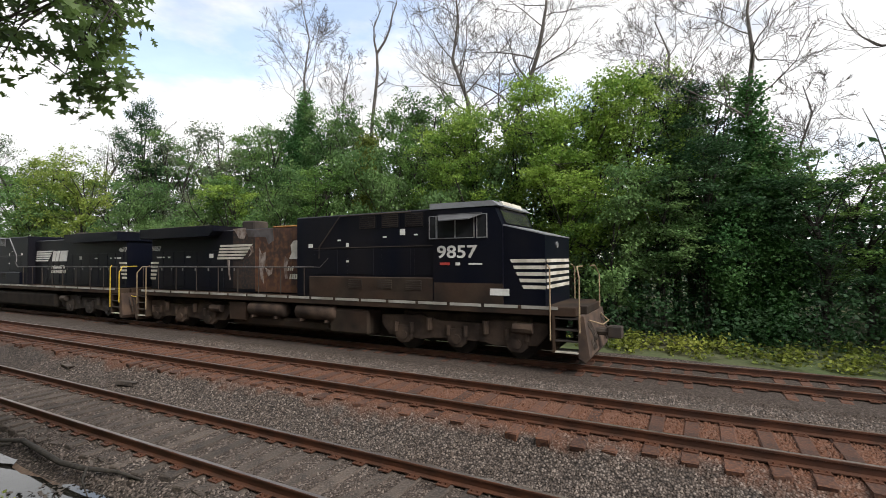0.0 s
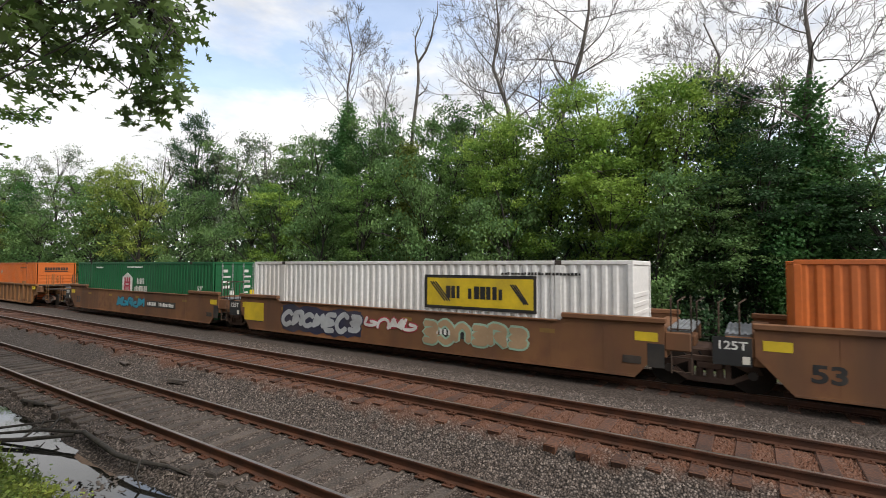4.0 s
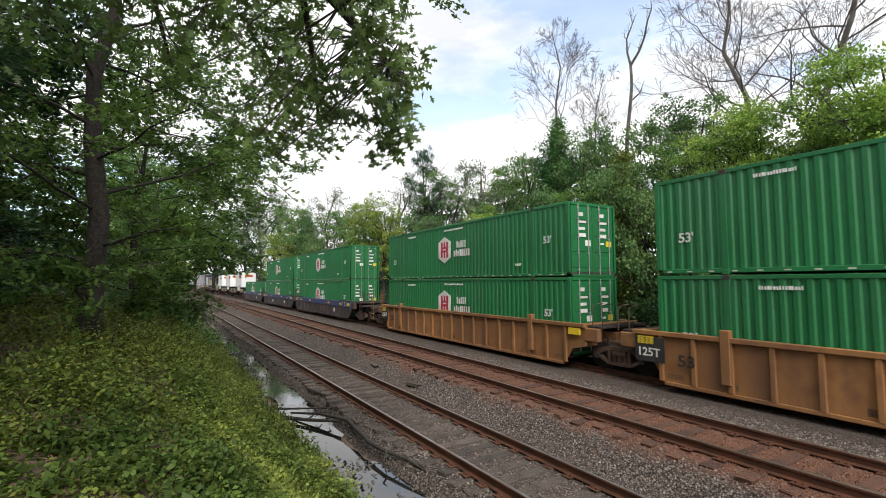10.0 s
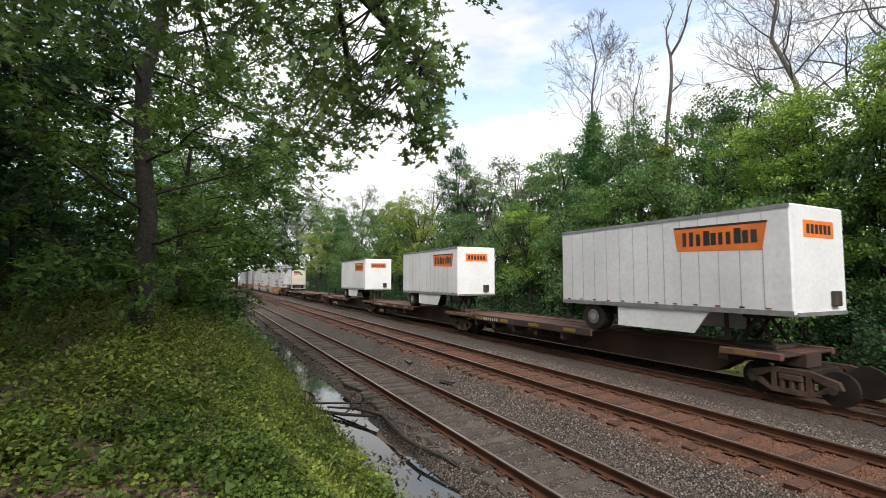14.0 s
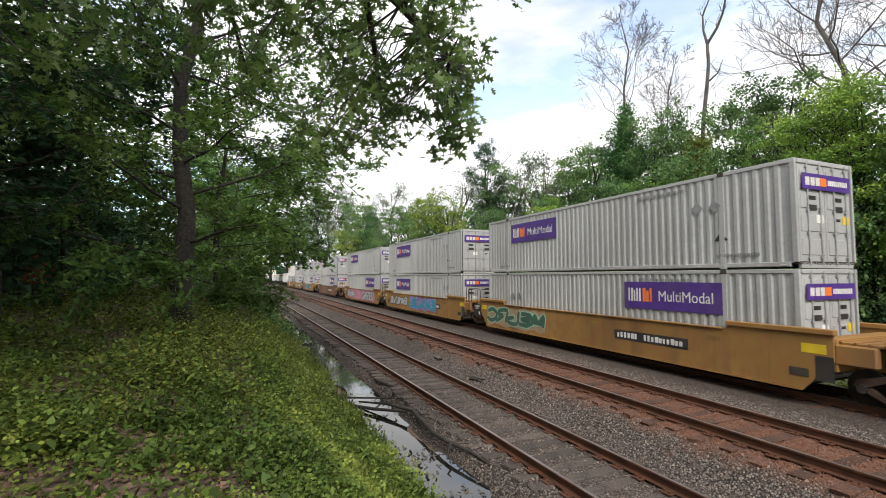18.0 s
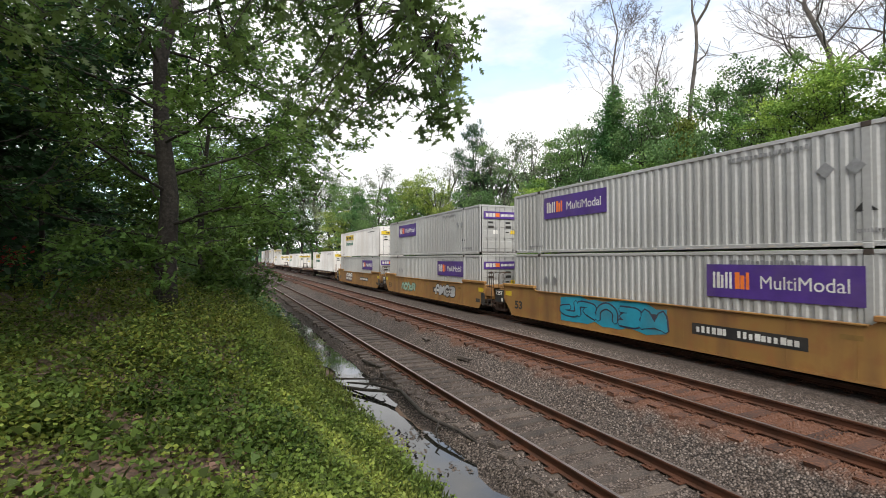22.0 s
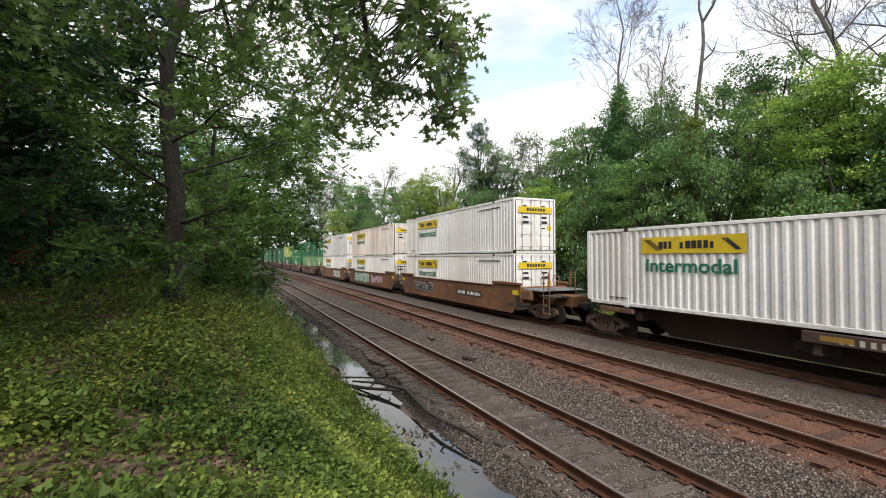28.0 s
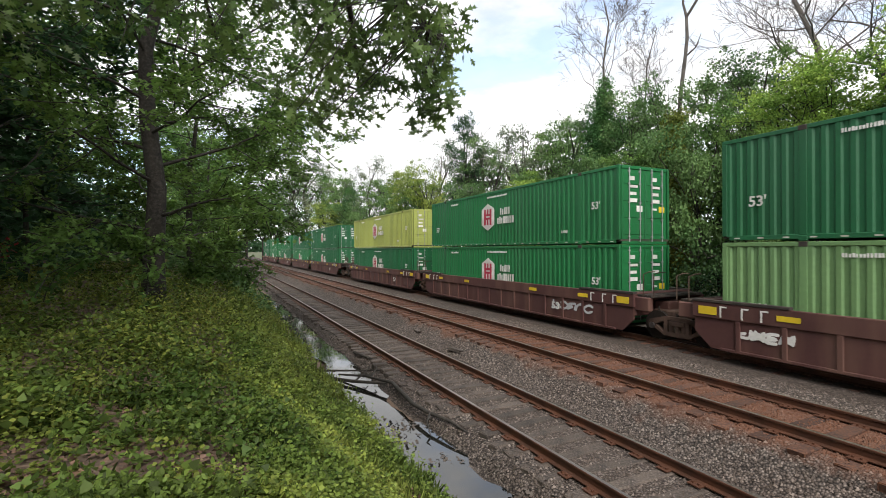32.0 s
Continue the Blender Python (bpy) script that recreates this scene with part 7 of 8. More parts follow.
def well_of(kind, right_end, left_end):
    """A copy of the well unit in that style, with couplers where the car ends."""
    style, body, trim, label = {
        "brown": ("smooth", "well_brown", "well_brown", "brown smooth-sided well car with scuffed paint"),
        "gold": ("smooth", "well_gold", "well_gold", "yellow-tan smooth-sided well car with scuffed paint"),
        "ribbed": ("ribbed", "well_yellow", "well_yellow", "dirty yellow ribbed well car"),
        "blue": ("wide", "well_dark", "well_blue", "dark well car with a blue top sill"),
        "maroon": ("wide", "well_maroon", "well_maroon", "dull maroon well car with yellow marks")}[kind]
    key = (kind, right_end, left_end)
    if key not in WELLS:
        c = well_car(style, body, trim, label, 11.9 if left_end else 9.85, 11.9 if right_end else 9.85)
        if not left_end:
            joint_truck(c, -9.85)
        y = -1.452 if style == "smooth" else -1.51 if style == "wide" else -1.492
        if style == "smooth":
            text_part("53", -7.9, 0.55, 0.4, y, "sign_black", c, width=0.62, bold=0.03)
            part("dark_end", box_bm(8.5, 8.9, -1.456, -1.45, 0.5, 1.1), "sign_black", c)
            if not right_end:
                bm = bmesh.new()
                for d in (9.05, 9.5):
                    add_tube(bm, [(d, -1.38, 0.4), (d, -1.38, 2.35)], 0.02, 5)
                for z in (0.45, 0.8, 1.15, 1.5):
                    add_tube(bm, [(9.05, -1.38, z), (9.5, -1.38, z)], 0.016, 5)
                part("ladder", bm, "truck_dust", c)
            s = part("stencil_panel", box_bm(1.8, 4.95, y - 0.004, y, 0.72, 1.06), "sign_black", c, "black stencil panel with pale blocks")
            bm = bmesh.new()
            word_bars(bm, 1.95, 2.95, 0.8, 0.99, y - 0.004, 4, random.Random(1))
            word_bars(bm, 3.2, 4.8, 0.8, 0.99, y - 0.004, 6, random.Random(2))
            part("stencil", bm, "white_paint", s)
            for x in (-6.0, -3.0, 0.5, 5.6):
                part("yellow_marker", box_bm(x, x + 0.45, y - 0.004, y, 1.15, 1.27), "faded_yellow", c)
            bm = bmesh.new()
            for k in range(11):
                add_box(bm, -7.4 + k * 1.48, -7.385 + k * 1.48, y - 0.003, y + 0.01, 0.26, 1.48)
            part("weld_seam", bm, body, c)["kind"] = "stuff"
            part("vent_plate", box_bm(7.9, 8.35, y - 0.01, y, 0.55, 0.75), "steel_dark", c)
            bm = bmesh.new()
            for k in range(34):
                add_box(bm, -6.0 + k * 0.36, -5.97 + k * 0.36, y - 0.012, y, 0.25, 0.31)
            add_box(bm, -8.2, 8.2, y - 0.03, y, 0.2, 0.25)
            part("bottom_flange", bm, body, c)
        elif style == "ribbed":
            for x in (-8.35,):
                d = part("stencil_panel", box_bm(x - 0.5, x + 0.5, -1.512, -1.495, 0.62, 1.36), "sign_black", c, "black stencil panel")
                text_part("125T", x - 0.36, 0.78, 0.26, -1.513, "white_paint", d, width=0.72, bold=0.02)
            text_part("53", -7.45, 0.6, 0.34, y, "sign_black", c, width=0.5)
        else:
            text_part("53", 4.6, 0.55, 0.3, y, "white_paint", c, width=0.5)
            for x in (-6.6, -3.2, 3.0, 6.2):
                part("yellow_marker", box_bm(x, x + 0.55, y - 0.004, y, 1.2, 1.34), "sign_yellow", c)
            bm = bmesh.new()
            for x in (-8.1, -7.5, -7.0, 6.9, 7.5, 8.0):
                add_box(bm, x, x + 0.05, y - 0.004, y, 1.1, 1.42)
                add_box(bm, x, x + 0.2, y - 0.004, y, 1.38, 1.42)
            part("length_mark", bm, "white_paint", c)
        if style == "smooth":
            t = part("stencil_panel", box_bm(-9.75, -8.96, -1.462, -1.42, 0.75, 1.4), "sign_black", c, "black end panel with stencil")
            if style == "smooth":
                text_part("125T", -9.62, 1.12, 0.2, -1.463, "white_paint", t, width=0.58, bold=0.02)
                part("data_plate", box_bm(-9.15, -9.0, -1.468, -1.462, 0.8, 0.98), "cream_paint", t)
        WELLS[key] = c
        return c
    return copy_thing(WELLS[key], Matrix())


# middle of the load, well, end of car to the right, to the left, lower box, upper box
UNITS = [
    (-82.4, "brown", 1, 0, "orange", None), (-102.1, "brown", 0, 0, "white_front", None), (-121.7, "brown", 0, 1, "deep", None),
    (-146.2, "ribbed", 1, 0, "orange", None), (-166.3, "ribbed", 0, 0, "amber", None), (-185.9, "ribbed", 0, 1, "amber", None),
    (-209.5, "ribbed", 1, 0, "green", "red"), (-229.3, "ribbed", 0, 0, "green", "green"), (-249.2, "ribbed", 0, 1, "green", "green"),
    (-273.3, "blue", 1, 0, "green", "green"), (-292.8, "blue", 0, 0, "green", "green"), (-312.4, "blue", 0, 1, "green", None),
    (-426.8, "gold", 1, 0, "grey", "grey"), (-446.8, "gold", 0, 0, "grey", "grey"), (-466.4, "gold", 0, 1, "grey", "grey"),
    (-490.2, "brown", 1, 1, "grey", "grey"),
    (-514.3, "gold", 1, 0, "grey", "grey"), (-534.1, "gold", 0, 0, "grey", "grey"), (-553.8, "gold", 0, 1, "grey", "white"),
    (-668.2, "brown", 1, 0, "white", "white"), (-688.0, "brown", 0, 0, "white", "cream"), (-707.7, "brown", 0, 1, "white", "smooth"),
    (-731.6, "maroon", 1, 0, "lime", "deep"), (-751.7, "maroon", 0, 0, "green", "green"), (-771.6, "maroon", 0, 1, "deep", "olive"),
    (-795.5, "maroon", 1, 0, "deep", "deep"), (-815.2, "maroon", 0, 0, "green", "deep"), (-835.0, "maroon", 0, 1, "deep", "green"),
    (-858.8, "maroon", 1, 0, "green", "green"), (-878.5, "maroon", 0, 1, "deep", "deep")]
CARS = {}
for x, kind, right, left, low, high in UNITS:
    CARS[x] = ride(well_of(kind, right, left), x)
    for key, z in ((low, 0.345), (high, 0.345 + HBOX + 0.02)):
        if key == "grey":
            key = "grey_b" if z < 1 and x != -446.8 else "grey_a"
        if key:
            b = ride(box_of(key), x, z)
            if (x, z > 1) == (-229.3, True):
                part("patched_panel", box_bm(6.2, 8.14, SIDE - 0.02, SIDE + 0.01, 0.15, 2.8), "box_maroon", b, "dark maroon replaced wall panel")

# spine cars with trailers, and with single boxes
SPINES = {}
for x, kind in ((-335.2, "tail"), (-352.3, "tail"), (-369.4, "tail"), (-386.5, "tail"), (-403.7, "nose"), (-577.0, "long"), (-594.1, "long"), (-611.2, "long"), (-628.3, "long"), (-645.4, "long")):
    r0, r1, hitch = {"tail": (-6.8, 2.0, 7.4), "nose": (-2.0, 6.7, -7.4), "long": (-1.4, 6.8, -6.6)}[kind]
    if kind not in SPINES:
        SPINES[kind] = s = spine_car("rust-brown spine car with worn wheel runways", r0, r1, hitch)
        truck(s, -8.55)
    else:
        s = copy_thing(SPINES[kind], Matrix())
    ride(s, x)
    if x in (-335.2, -577.0):
        truck(s, 8.55)
pup = ride(trailer(8.5, "short white road trailer with orange sign", "orange", -2.6, skirt=True), -330.6)
for x in (-348.1, -366.0):
    ride(copy_thing(pup, Matrix()), x)
ride(trailer(8.5, "short white road trailer with blue letter blocks", "blue", 3.4), -408.8)
for x in (-575.0, -609.8, -646.5):
    ride(box_of("white"), x, 1.2)

# graffiti on the well sides
Y = -1.453
graffiti(CARS[-82.4], -6.1, -1.9, 0.35, 1.4, Y, 5, "tag_tan", "steel_dark", None, 1)
graffiti(CARS[-102.1], -5.9, -1.4, 0.3, 1.4, Y, 6, "tag_silver", "tag_navy", "tag_navy", 2)
graffiti(CARS[-102.1], -1.2, 1.2, 0.7, 1.3, Y, 3, "white_paint", "sign_red", None, 3)
graffiti(CARS[-102.1], 1.4, 5.2, 0.35, 1.4, Y, 5, "tag_tan", "tag_mint", None, 4)
part("yellow_patch", box_bm(-8.6, -7.2, Y - 0.004, Y, 0.6, 1.4), "sign_yellow", CARS[-102.1])
graffiti(CARS[-121.7], -1.8, 1.6, 0.5, 1.3, Y, 4, "tag_teal", "tag_navy", None, 5)
graffiti(CARS[-166.3], -2.0, 1.0, 0.3, 1.0, -1.5, 3, "sign_red", "well_yellow", None, 25)
graffiti(CARS[-426.8], -8.1, -2.6, 0.35, 1.45, Y, 4, "tag_green", "tag_mint", "tag_tan", 6)
graffiti(CARS[-446.8], -7.0, -2.2, 0.45, 1.35, Y, 6, "tag_silver", "tag_navy", None, 7)
graffiti(CARS[-446.8], -1.7, 4.1, 0.35, 1.4, Y, 5, "tag_teal", "tag_violet", "tag_violet", 8)
graffiti(CARS[-466.4], -6.8, -2.2, 0.35, 1.45, Y, 5, "tag_silver", "steel_dark", "tag_pink", 9)
part("paint_cloud", add_prism(bmesh.new(), [(-2.4, 0.4), (1.5, 0.32), (6.6, 0.36), (6.7, 0.9), (6.3, 1.42), (2.0, 1.46), (-0.4, 1.38), (-2.3, 1.44)], Y, Y - 0.003), "tag_pink", CARS[-466.4], "pink sprayed background")


def sprayed_word(car, word, x, z, height, width, fill, edge):
    """A word in fat sprayed letters with a dark outline."""
    o = text_part(word, x - 0.06, z - 0.05, height + 0.1, Y - 0.006, edge, car, name="sprayed_word", width=width + 0.12, bold=0.1, label="spray-painted word with dark outline")
    text_part(word, x, z, height, Y - 0.016, fill, o, name="sprayed_fill", width=width, bold=0.045)


sprayed_word(CARS[-466.4], "SAVES", 1.3, 0.42, 0.92, 4.8, "tag_silver", "steel_dark")
graffiti(CARS[-514.3], -4.4, 0.9, 0.45, 1.45, Y, 4, "tag_teal", "tag_navy", "tag_teal", 11)
graffiti(CARS[-534.1], 2.2, 5.2, 0.4, 1.4, Y, 3, "tag_silver", "steel_dark", None, 12)
graffiti(CARS[-534.1], -4.6, -1.6, 0.4, 1.3, Y, 4, "tag_mint", "tag_green", None, 22)
graffiti(CARS[-553.8], -4.4, -1.6, 0.7, 1.46, Y, 4, "white_paint", "tag_navy", None, 23)
old_plate = part("patched_panel", box_bm(-4.7, -1.6, Y - 0.024, Y, 0.42, 0.95), "box_maroon", CARS[-553.8], "dark maroon repainted panel with pale blocks")
bm = bmesh.new()
word_bars(bm, -4.45, -3.3, 0.62, 0.86, Y - 0.025, 4, random.Random(31))
word_bars(bm, -3.15, -1.75, 0.6, 0.84, Y - 0.025, 6, random.Random(32))
part("stencil", bm, "white_paint", old_plate)
graffiti(CARS[-668.2], -5.6, -2.2, 0.5, 1.3, Y, 4, "steel_dark", "tag_silver", "steel_dark", 13)
graffiti(CARS[-688.0], -5.7, 0.3, 0.3, 1.45, Y, 6, "tag_mint", "white_paint", "tag_green", 14)
graffiti(CARS[-688.0], 1.2, 5.2, 0.4, 1.3, Y, 4, "tag_pink", "tag_silver", None, 15)
sprayed_word(CARS[-707.7], "CKOS", 1.0, 0.4, 0.9, 4.6, "white_paint", "sign_black")
graffiti(CARS[-751.7], 4.6, 7.0, 0.5, 1.0, -1.455, 4, "tag_silver", "well_maroon", None, 17)
graffiti(CARS[-731.6], -7.6, -6.2, 0.5, 0.95, -1.455, 3, "white_paint", "well_maroon", None, 18)
graffiti(CARS[-292.8], -3.0, -1.6, 0.4, 0.9, -1.455, 3, "tag_silver", "well_dark", None, 19)


# ---- the near bank: oak, overhanging limb, weeds, litter, fallen branch ----
def layered_tree(label, seed, height, reach, x, y, material, base=0.24, layers=15, low=0.2, leaf=0.15, dens=1.0, shape=PLAIN_LEAF, lean=0.0, name="oak_tree", up=1.6, flat=0.15):
    """A tree whose long side limbs carry flat sprays of leaves."""
    rng = np.random.default_rng(seed)
    t = thing(name, pose(x, y, ground_z(x, y)), label, "tree")
    trunk = [np.array((lean * i / 9 + rng.normal(0, 0.03) * i, rng.normal(0, 0.03) * i, -0.3 + (height + 0.3) * i / 9)) for i in range(10)]
    tl = [(trunk, [base * (1.25 if i == 0 else 1 - 0.85 * i / 9) for i in range(10)])]
    lines, tips = [], []
    for i in range(layers * 2):
        zf = low + (0.98 - low) * i / (layers * 2)
        k = min(8, int(zf * 9))
        p = trunk[k] + (trunk[k + 1] - trunk[k]) * (zf * 9 - k)
        a = i * 2.399 + rng.uniform(-0.4, 0.4)
        ln = reach * (0.45 + 0.55 * math.sin(math.pi * min(1, 0.25 + 0.8 * (1 - zf)))) * rng.uniform(0.75, 1.1)
        grow(rng, p, (math.cos(a), math.sin(a), 0.18), ln, base * 0.2 * (1.1 - zf * 0.6), 2, lines, tips, spread=0.75, rise=-0.03, kids=(4, 7), bend=0.09, shrink=0.5)
    obj_of("trunk", tubes_mesh("trunk", tl, 10), "bark", t, smooth=True)
    b = obj_of("branch", tubes_mesh("branch", lines, 4), "bark", t)
    b["kind"] = "stuff"
    C, D = [], []
    for pts, rad in lines:
        n = len(pts)
        for q in range(max(1, n // 3), n):
            C.append(pts[q])
            D.append(pts[q] - pts[q - 1])
    C, D = np.array(C), np.array(D)
    per = max(3, int(9 * dens))
    C, D = np.repeat(C, per, 0), np.repeat(D, per, 0)
    side = np.cross(D, (0, 0, 1.0))
    side /= np.linalg.norm(side, axis=1)[:, None] + 1e-9
    P = C - D * rng.uniform(0, 1, (len(C), 1)) + side * rng.normal(0, flat, (len(C), 1)) + rng.normal(0, 0.035, (len(C), 3))
    obj_of("crown", leaves("crown", P, leaf, rng, shape=shape, up=up, droop=0.2), material, t)
    return t


layered_tree("tall oak with dark trunk and layered green leaves", 41, 13.5, 5.2, -11.9, -1.25, "leaf_oak", base=0.23, layers=17, low=0.1, leaf=0.115, dens=1.0, shape=NOTCHED_LEAF)
layered_tree("young oak with layered leaves beside the ditch", 42, 9.5, 4.8, -20.0, -0.9, "leaf_oak", base=0.15, layers=13, low=0.06, leaf=0.13, dens=1.1)
layered_tree("young oak with low leafy sprays", 43, 8.6, 4.2, -30.0, -0.4, "leaf_bush", base=0.14, layers=12, low=0.05, leaf=0.17, dens=0.9)
# these three take the dark leaf, whose colour holds the wood's shade
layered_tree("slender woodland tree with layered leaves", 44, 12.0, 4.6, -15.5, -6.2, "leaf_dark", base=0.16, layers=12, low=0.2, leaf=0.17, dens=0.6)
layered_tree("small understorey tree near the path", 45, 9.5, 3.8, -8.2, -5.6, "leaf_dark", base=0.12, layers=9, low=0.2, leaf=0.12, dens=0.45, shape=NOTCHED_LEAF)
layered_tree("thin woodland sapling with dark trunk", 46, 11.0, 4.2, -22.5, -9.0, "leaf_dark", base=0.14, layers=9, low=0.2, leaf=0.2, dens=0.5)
# oaks added out of view behind the standing place, to shade bank and wood
for k, (x, y, h) in enumerate(((3.0, -10.5, 12), (-2.5, -9.0, 14), (-6.5, -11.0, 14), (-9.0, -11.5, 13), (-15.0, -13.5, 15))):
    layered_tree("unseen oak added behind the path to shade the bank", 60 + k, h, 5.5, x, y, "leaf_oak", base=0.22, layers=6, low=0.4, leaf=0.4, dens=0.4, flat=0.4)
for x, y, s in ((-40, -2.0, 1.1), (-52, -1.5, 1.25), (-66, -2.5, 1.3), (-82, -3, 1.5), (-104, -4, 1.7), (-130, -4, 1.9), (-152, 1, 2.0), (-34, -15, 1.3), (-60, -14, 1.6)):
    src = lime if x < -60 and y > -4 else elm
    again(src, x, y, x * 17 % 360, s * (1.15 if src is lime else 0.95), s * 1.3)
for k, (x, y, hh, rr) in enumerate(((-9.5, -7.5, 9, 0.09), (-13.5, -8.5, 11, 0.12), (-12.0, -4.4, 8, 0.06), (-17.5, -5.0, 9, 0.08), (-19.5, -10.5, 12, 0.14), (-16.0, -12.0, 12, 0.13), (-11.0, -11.0, 10, 0.1), (-7.2, -9.0, 9, 0.1), (-24.0, -6.0, 10, 0.1))):
    r2 = np.random.default_rng(500 + k)
    t = thing("sapling", pose(x, y, ground_z(x, y)), "thin dark-trunked sapling in the shady wood", "tree")
    stem = [np.array((r2.normal(0, 0.05) * i, r2.normal(0, 0.05) * i, -0.2 + hh * i / 7)) for i in range(8)]
    obj_of("trunk", tubes_mesh("trunk", [(stem, [rr * (1 - 0.7 * i / 7) for i in range(8)])], 7), "bark", t, smooth=True)
    C = []
    for i in range(7):
        q = stem[2 + i % 6]
        lines = []
        a = i * 2.4
        ramify(r2, q, (math.cos(a), math.sin(a), 0.25), r2.uniform(1.4, 2.6), rr * 0.35, 1, lines, 0.05, 0.8)
        obj_of("limb", tubes_mesh("limb", lines, 4), "bark", t)
        C += [p for pts, _ in lines for p in pts[2:]]
    C = np.array(C)
    P = np.repeat(C, 4, 0) + r2.normal(0, 0.2, (len(C) * 4, 3))
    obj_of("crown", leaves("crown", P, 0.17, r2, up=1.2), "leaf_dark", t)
r4 = np.random.default_rng(88)
red = thing("sapling", pose(-13.6, -4.35, ground_z(-13.6, -4.35)), "small red-leaved sapling in the shady wood", "tree")
obj_of("stem", tubes_mesh("stem", [([np.array((0, 0, -0.1)), np.array((0.05, 0, 0.5)), np.array((0.0, 0.05, 1.1))], [0.015, 0.011, 0.006])], 5), "bark", red)
obj_of("crown", leaves("crown", np.array((0, 0, 0.95)) + r4.normal(0, 0.14, (60, 3)), 0.1, r4, shape=NOTCHED_LEAF), "leaf_red", red, "red leaves")
rng = np.random.default_rng(77)
# thicket and wood: shade is in the leaf colour
brush("bank_thicket", 2100, 22, -75, -13, -16, -4.6, 7.5, 0.24, "leaf_dark", "green thicket on the bank with shade put into its leaf colour", sigma=0.5, power=1.4)
# grown tall and dense to keep out sky light from behind
brush("wood_interior", 2600, 22, -90, 8, -34, -13, 10.5, 0.42, "leaf_dark", "leafy wood behind the bank with shade put into its leaf colour", sigma=0.8, power=1.0)
brush("ditch_bushes", 420, 30, -120, -24, -2.5, 2.2, 2.2, 0.16, "leaf_mid", "green bushes along the far ditch", sigma=0.28, power=1.5)

# a limb of an oak behind the camera reaches over the view
over = thing("overhanging_branch", pose(0, 0, 0), "leafy oak limb hanging over the bank", "branch")
limb = [np.array(p) for p in ((-0.6, -6.5, 1.0), (-0.8, -6.0, 4.2), (-1.6, -4.4, 6.0), (-3.3, -2.2, 7.2), (-5.0, -0.2, 7.5), (-6.2, 1.4, 7.2), (-6.6, 2.6, 6.6))]
side = [[limb[3], np.array((-5.6, -2.6, 7.2)), np.array((-8.0, -2.4, 6.8))], [limb[4], np.array((-6.8, -0.4, 7.0)), np.array((-8.4, 0.0, 6.2))], [limb[4], np.array((-5.4, 1.4, 6.4)), np.array((-5.4, 2.4, 5.6))],
        [limb[2], np.array((-3.8, -3.4, 6.4)), np.array((-6.4, -3.2, 6.0))], [limb[5], np.array((-7.2, 1.9, 6.4)), np.array((-7.8, 2.2, 5.5))]]
lines = [(limb, [0.2, 0.18, 0.15, 0.11, 0.08, 0.05, 0.03])] + [(s, [0.06, 0.045, 0.02]) for s in side]
obj_of("limb", tubes_mesh("limb", lines, 8), "bark", over, smooth=True)
anchors = np.array([a + (b - a) * k for L in [limb[2:]] + side for a, b in zip(L, L[1:]) for k in (0.0, 0.33, 0.66, 1.0)])
targets = []
while len(targets) < 300:
    az, el, d = rng.uniform(58.5, 112), rng.uniform(10, 50), rng.uniform(4.8, 8.2)
    low = np.interp(az, [58.5, 60, 61.5, 66, 72, 78, 84, 92, 112], [25, 18, 14.3, 14.8, 14, 14, 15.5, 19, 18])
    edge = np.interp(el, [14, 20, 26, 34, 50], [62, 59.5, 60, 62.5, 64])
    if el < low or az < edge + 2.6:
        continue
    if az > 66 and rng.uniform() < 0.42 or el < low + 3 and rng.uniform() < 0.3 or az > 82 and rng.uniform() < 0.58:
        continue
    a, e = radians(az), radians(el)
    targets.append((-math.sin(a) * math.cos(e) * d, math.cos(a) * math.cos(e) * d, EYE + math.sin(e) * d))
targets = np.array(targets)
twigs = []
for p in targets:
    q = anchors[np.argmin(((anchors - p) ** 2).sum(1) + 0.6 * np.maximum(0, p[2] - anchors[:, 2]) ** 2)]
    m = (p + q) / 2 + rng.normal(0, 0.12, 3) + (0, 0, 0.12)
    twigs.append(([q, m, p], [0.013, 0.009, 0.005]))
tw = obj_of("twig", tubes_mesh("twig", twigs, 4), "bark", over)
tw["kind"] = "stuff"
tufts = np.concatenate([targets] + [np.array([q + (p - q) * k + rng.normal(0, 0.09, 3) for _, q, p in (t[0] for t in twigs)]) for k in (0.6, 0.85)])
P = np.repeat(tufts, 6, 0) + rng.normal(0, 0.085, (len(tufts) * 6, 3))
obj_of("foliage", leaves("foliage", P, 0.17, rng, shape=OAK_LEAF * np.array([1, 0.85, 1]), up=0.5, droop=0.4), "leaf_over", over, "lobed dark green oak leaves")


def bank_points(n, r0, r1, y_hi=2.85, y_lo=-9.0, az0=58, az1=128):
    """Points on the bank, thinning out with the distance."""
    out = []
    while len(out) < n:
        r = r0 * (r1 / r0) ** rng.uniform()
        a = radians(rng.uniform(az0, az1))
        x, y = -math.sin(a) * r, math.cos(a) * r
        if y_lo < y < y_hi + 0.12 * noise.noise((x * 0.7, 0, 2.2)):
            out.append((x, y, ground_z(x, y)))
    return np.array(out)


def mound(p):
    """How high the weeds stand."""
    return np.array([0.06 + 0.34 * max(0.0, noise.noise((x * 0.55, y * 0.55, 9.0)) + 0.3) + 0.3 * max(0.0, noise.noise((x * 1.7, y * 1.7, 2.0))) + 0.85 * max(0.0, 1 - abs(x + 10.5) / 5) * max(0.0, 1 - abs(y + 0.6) / 2.2) for x, y, _ in p])


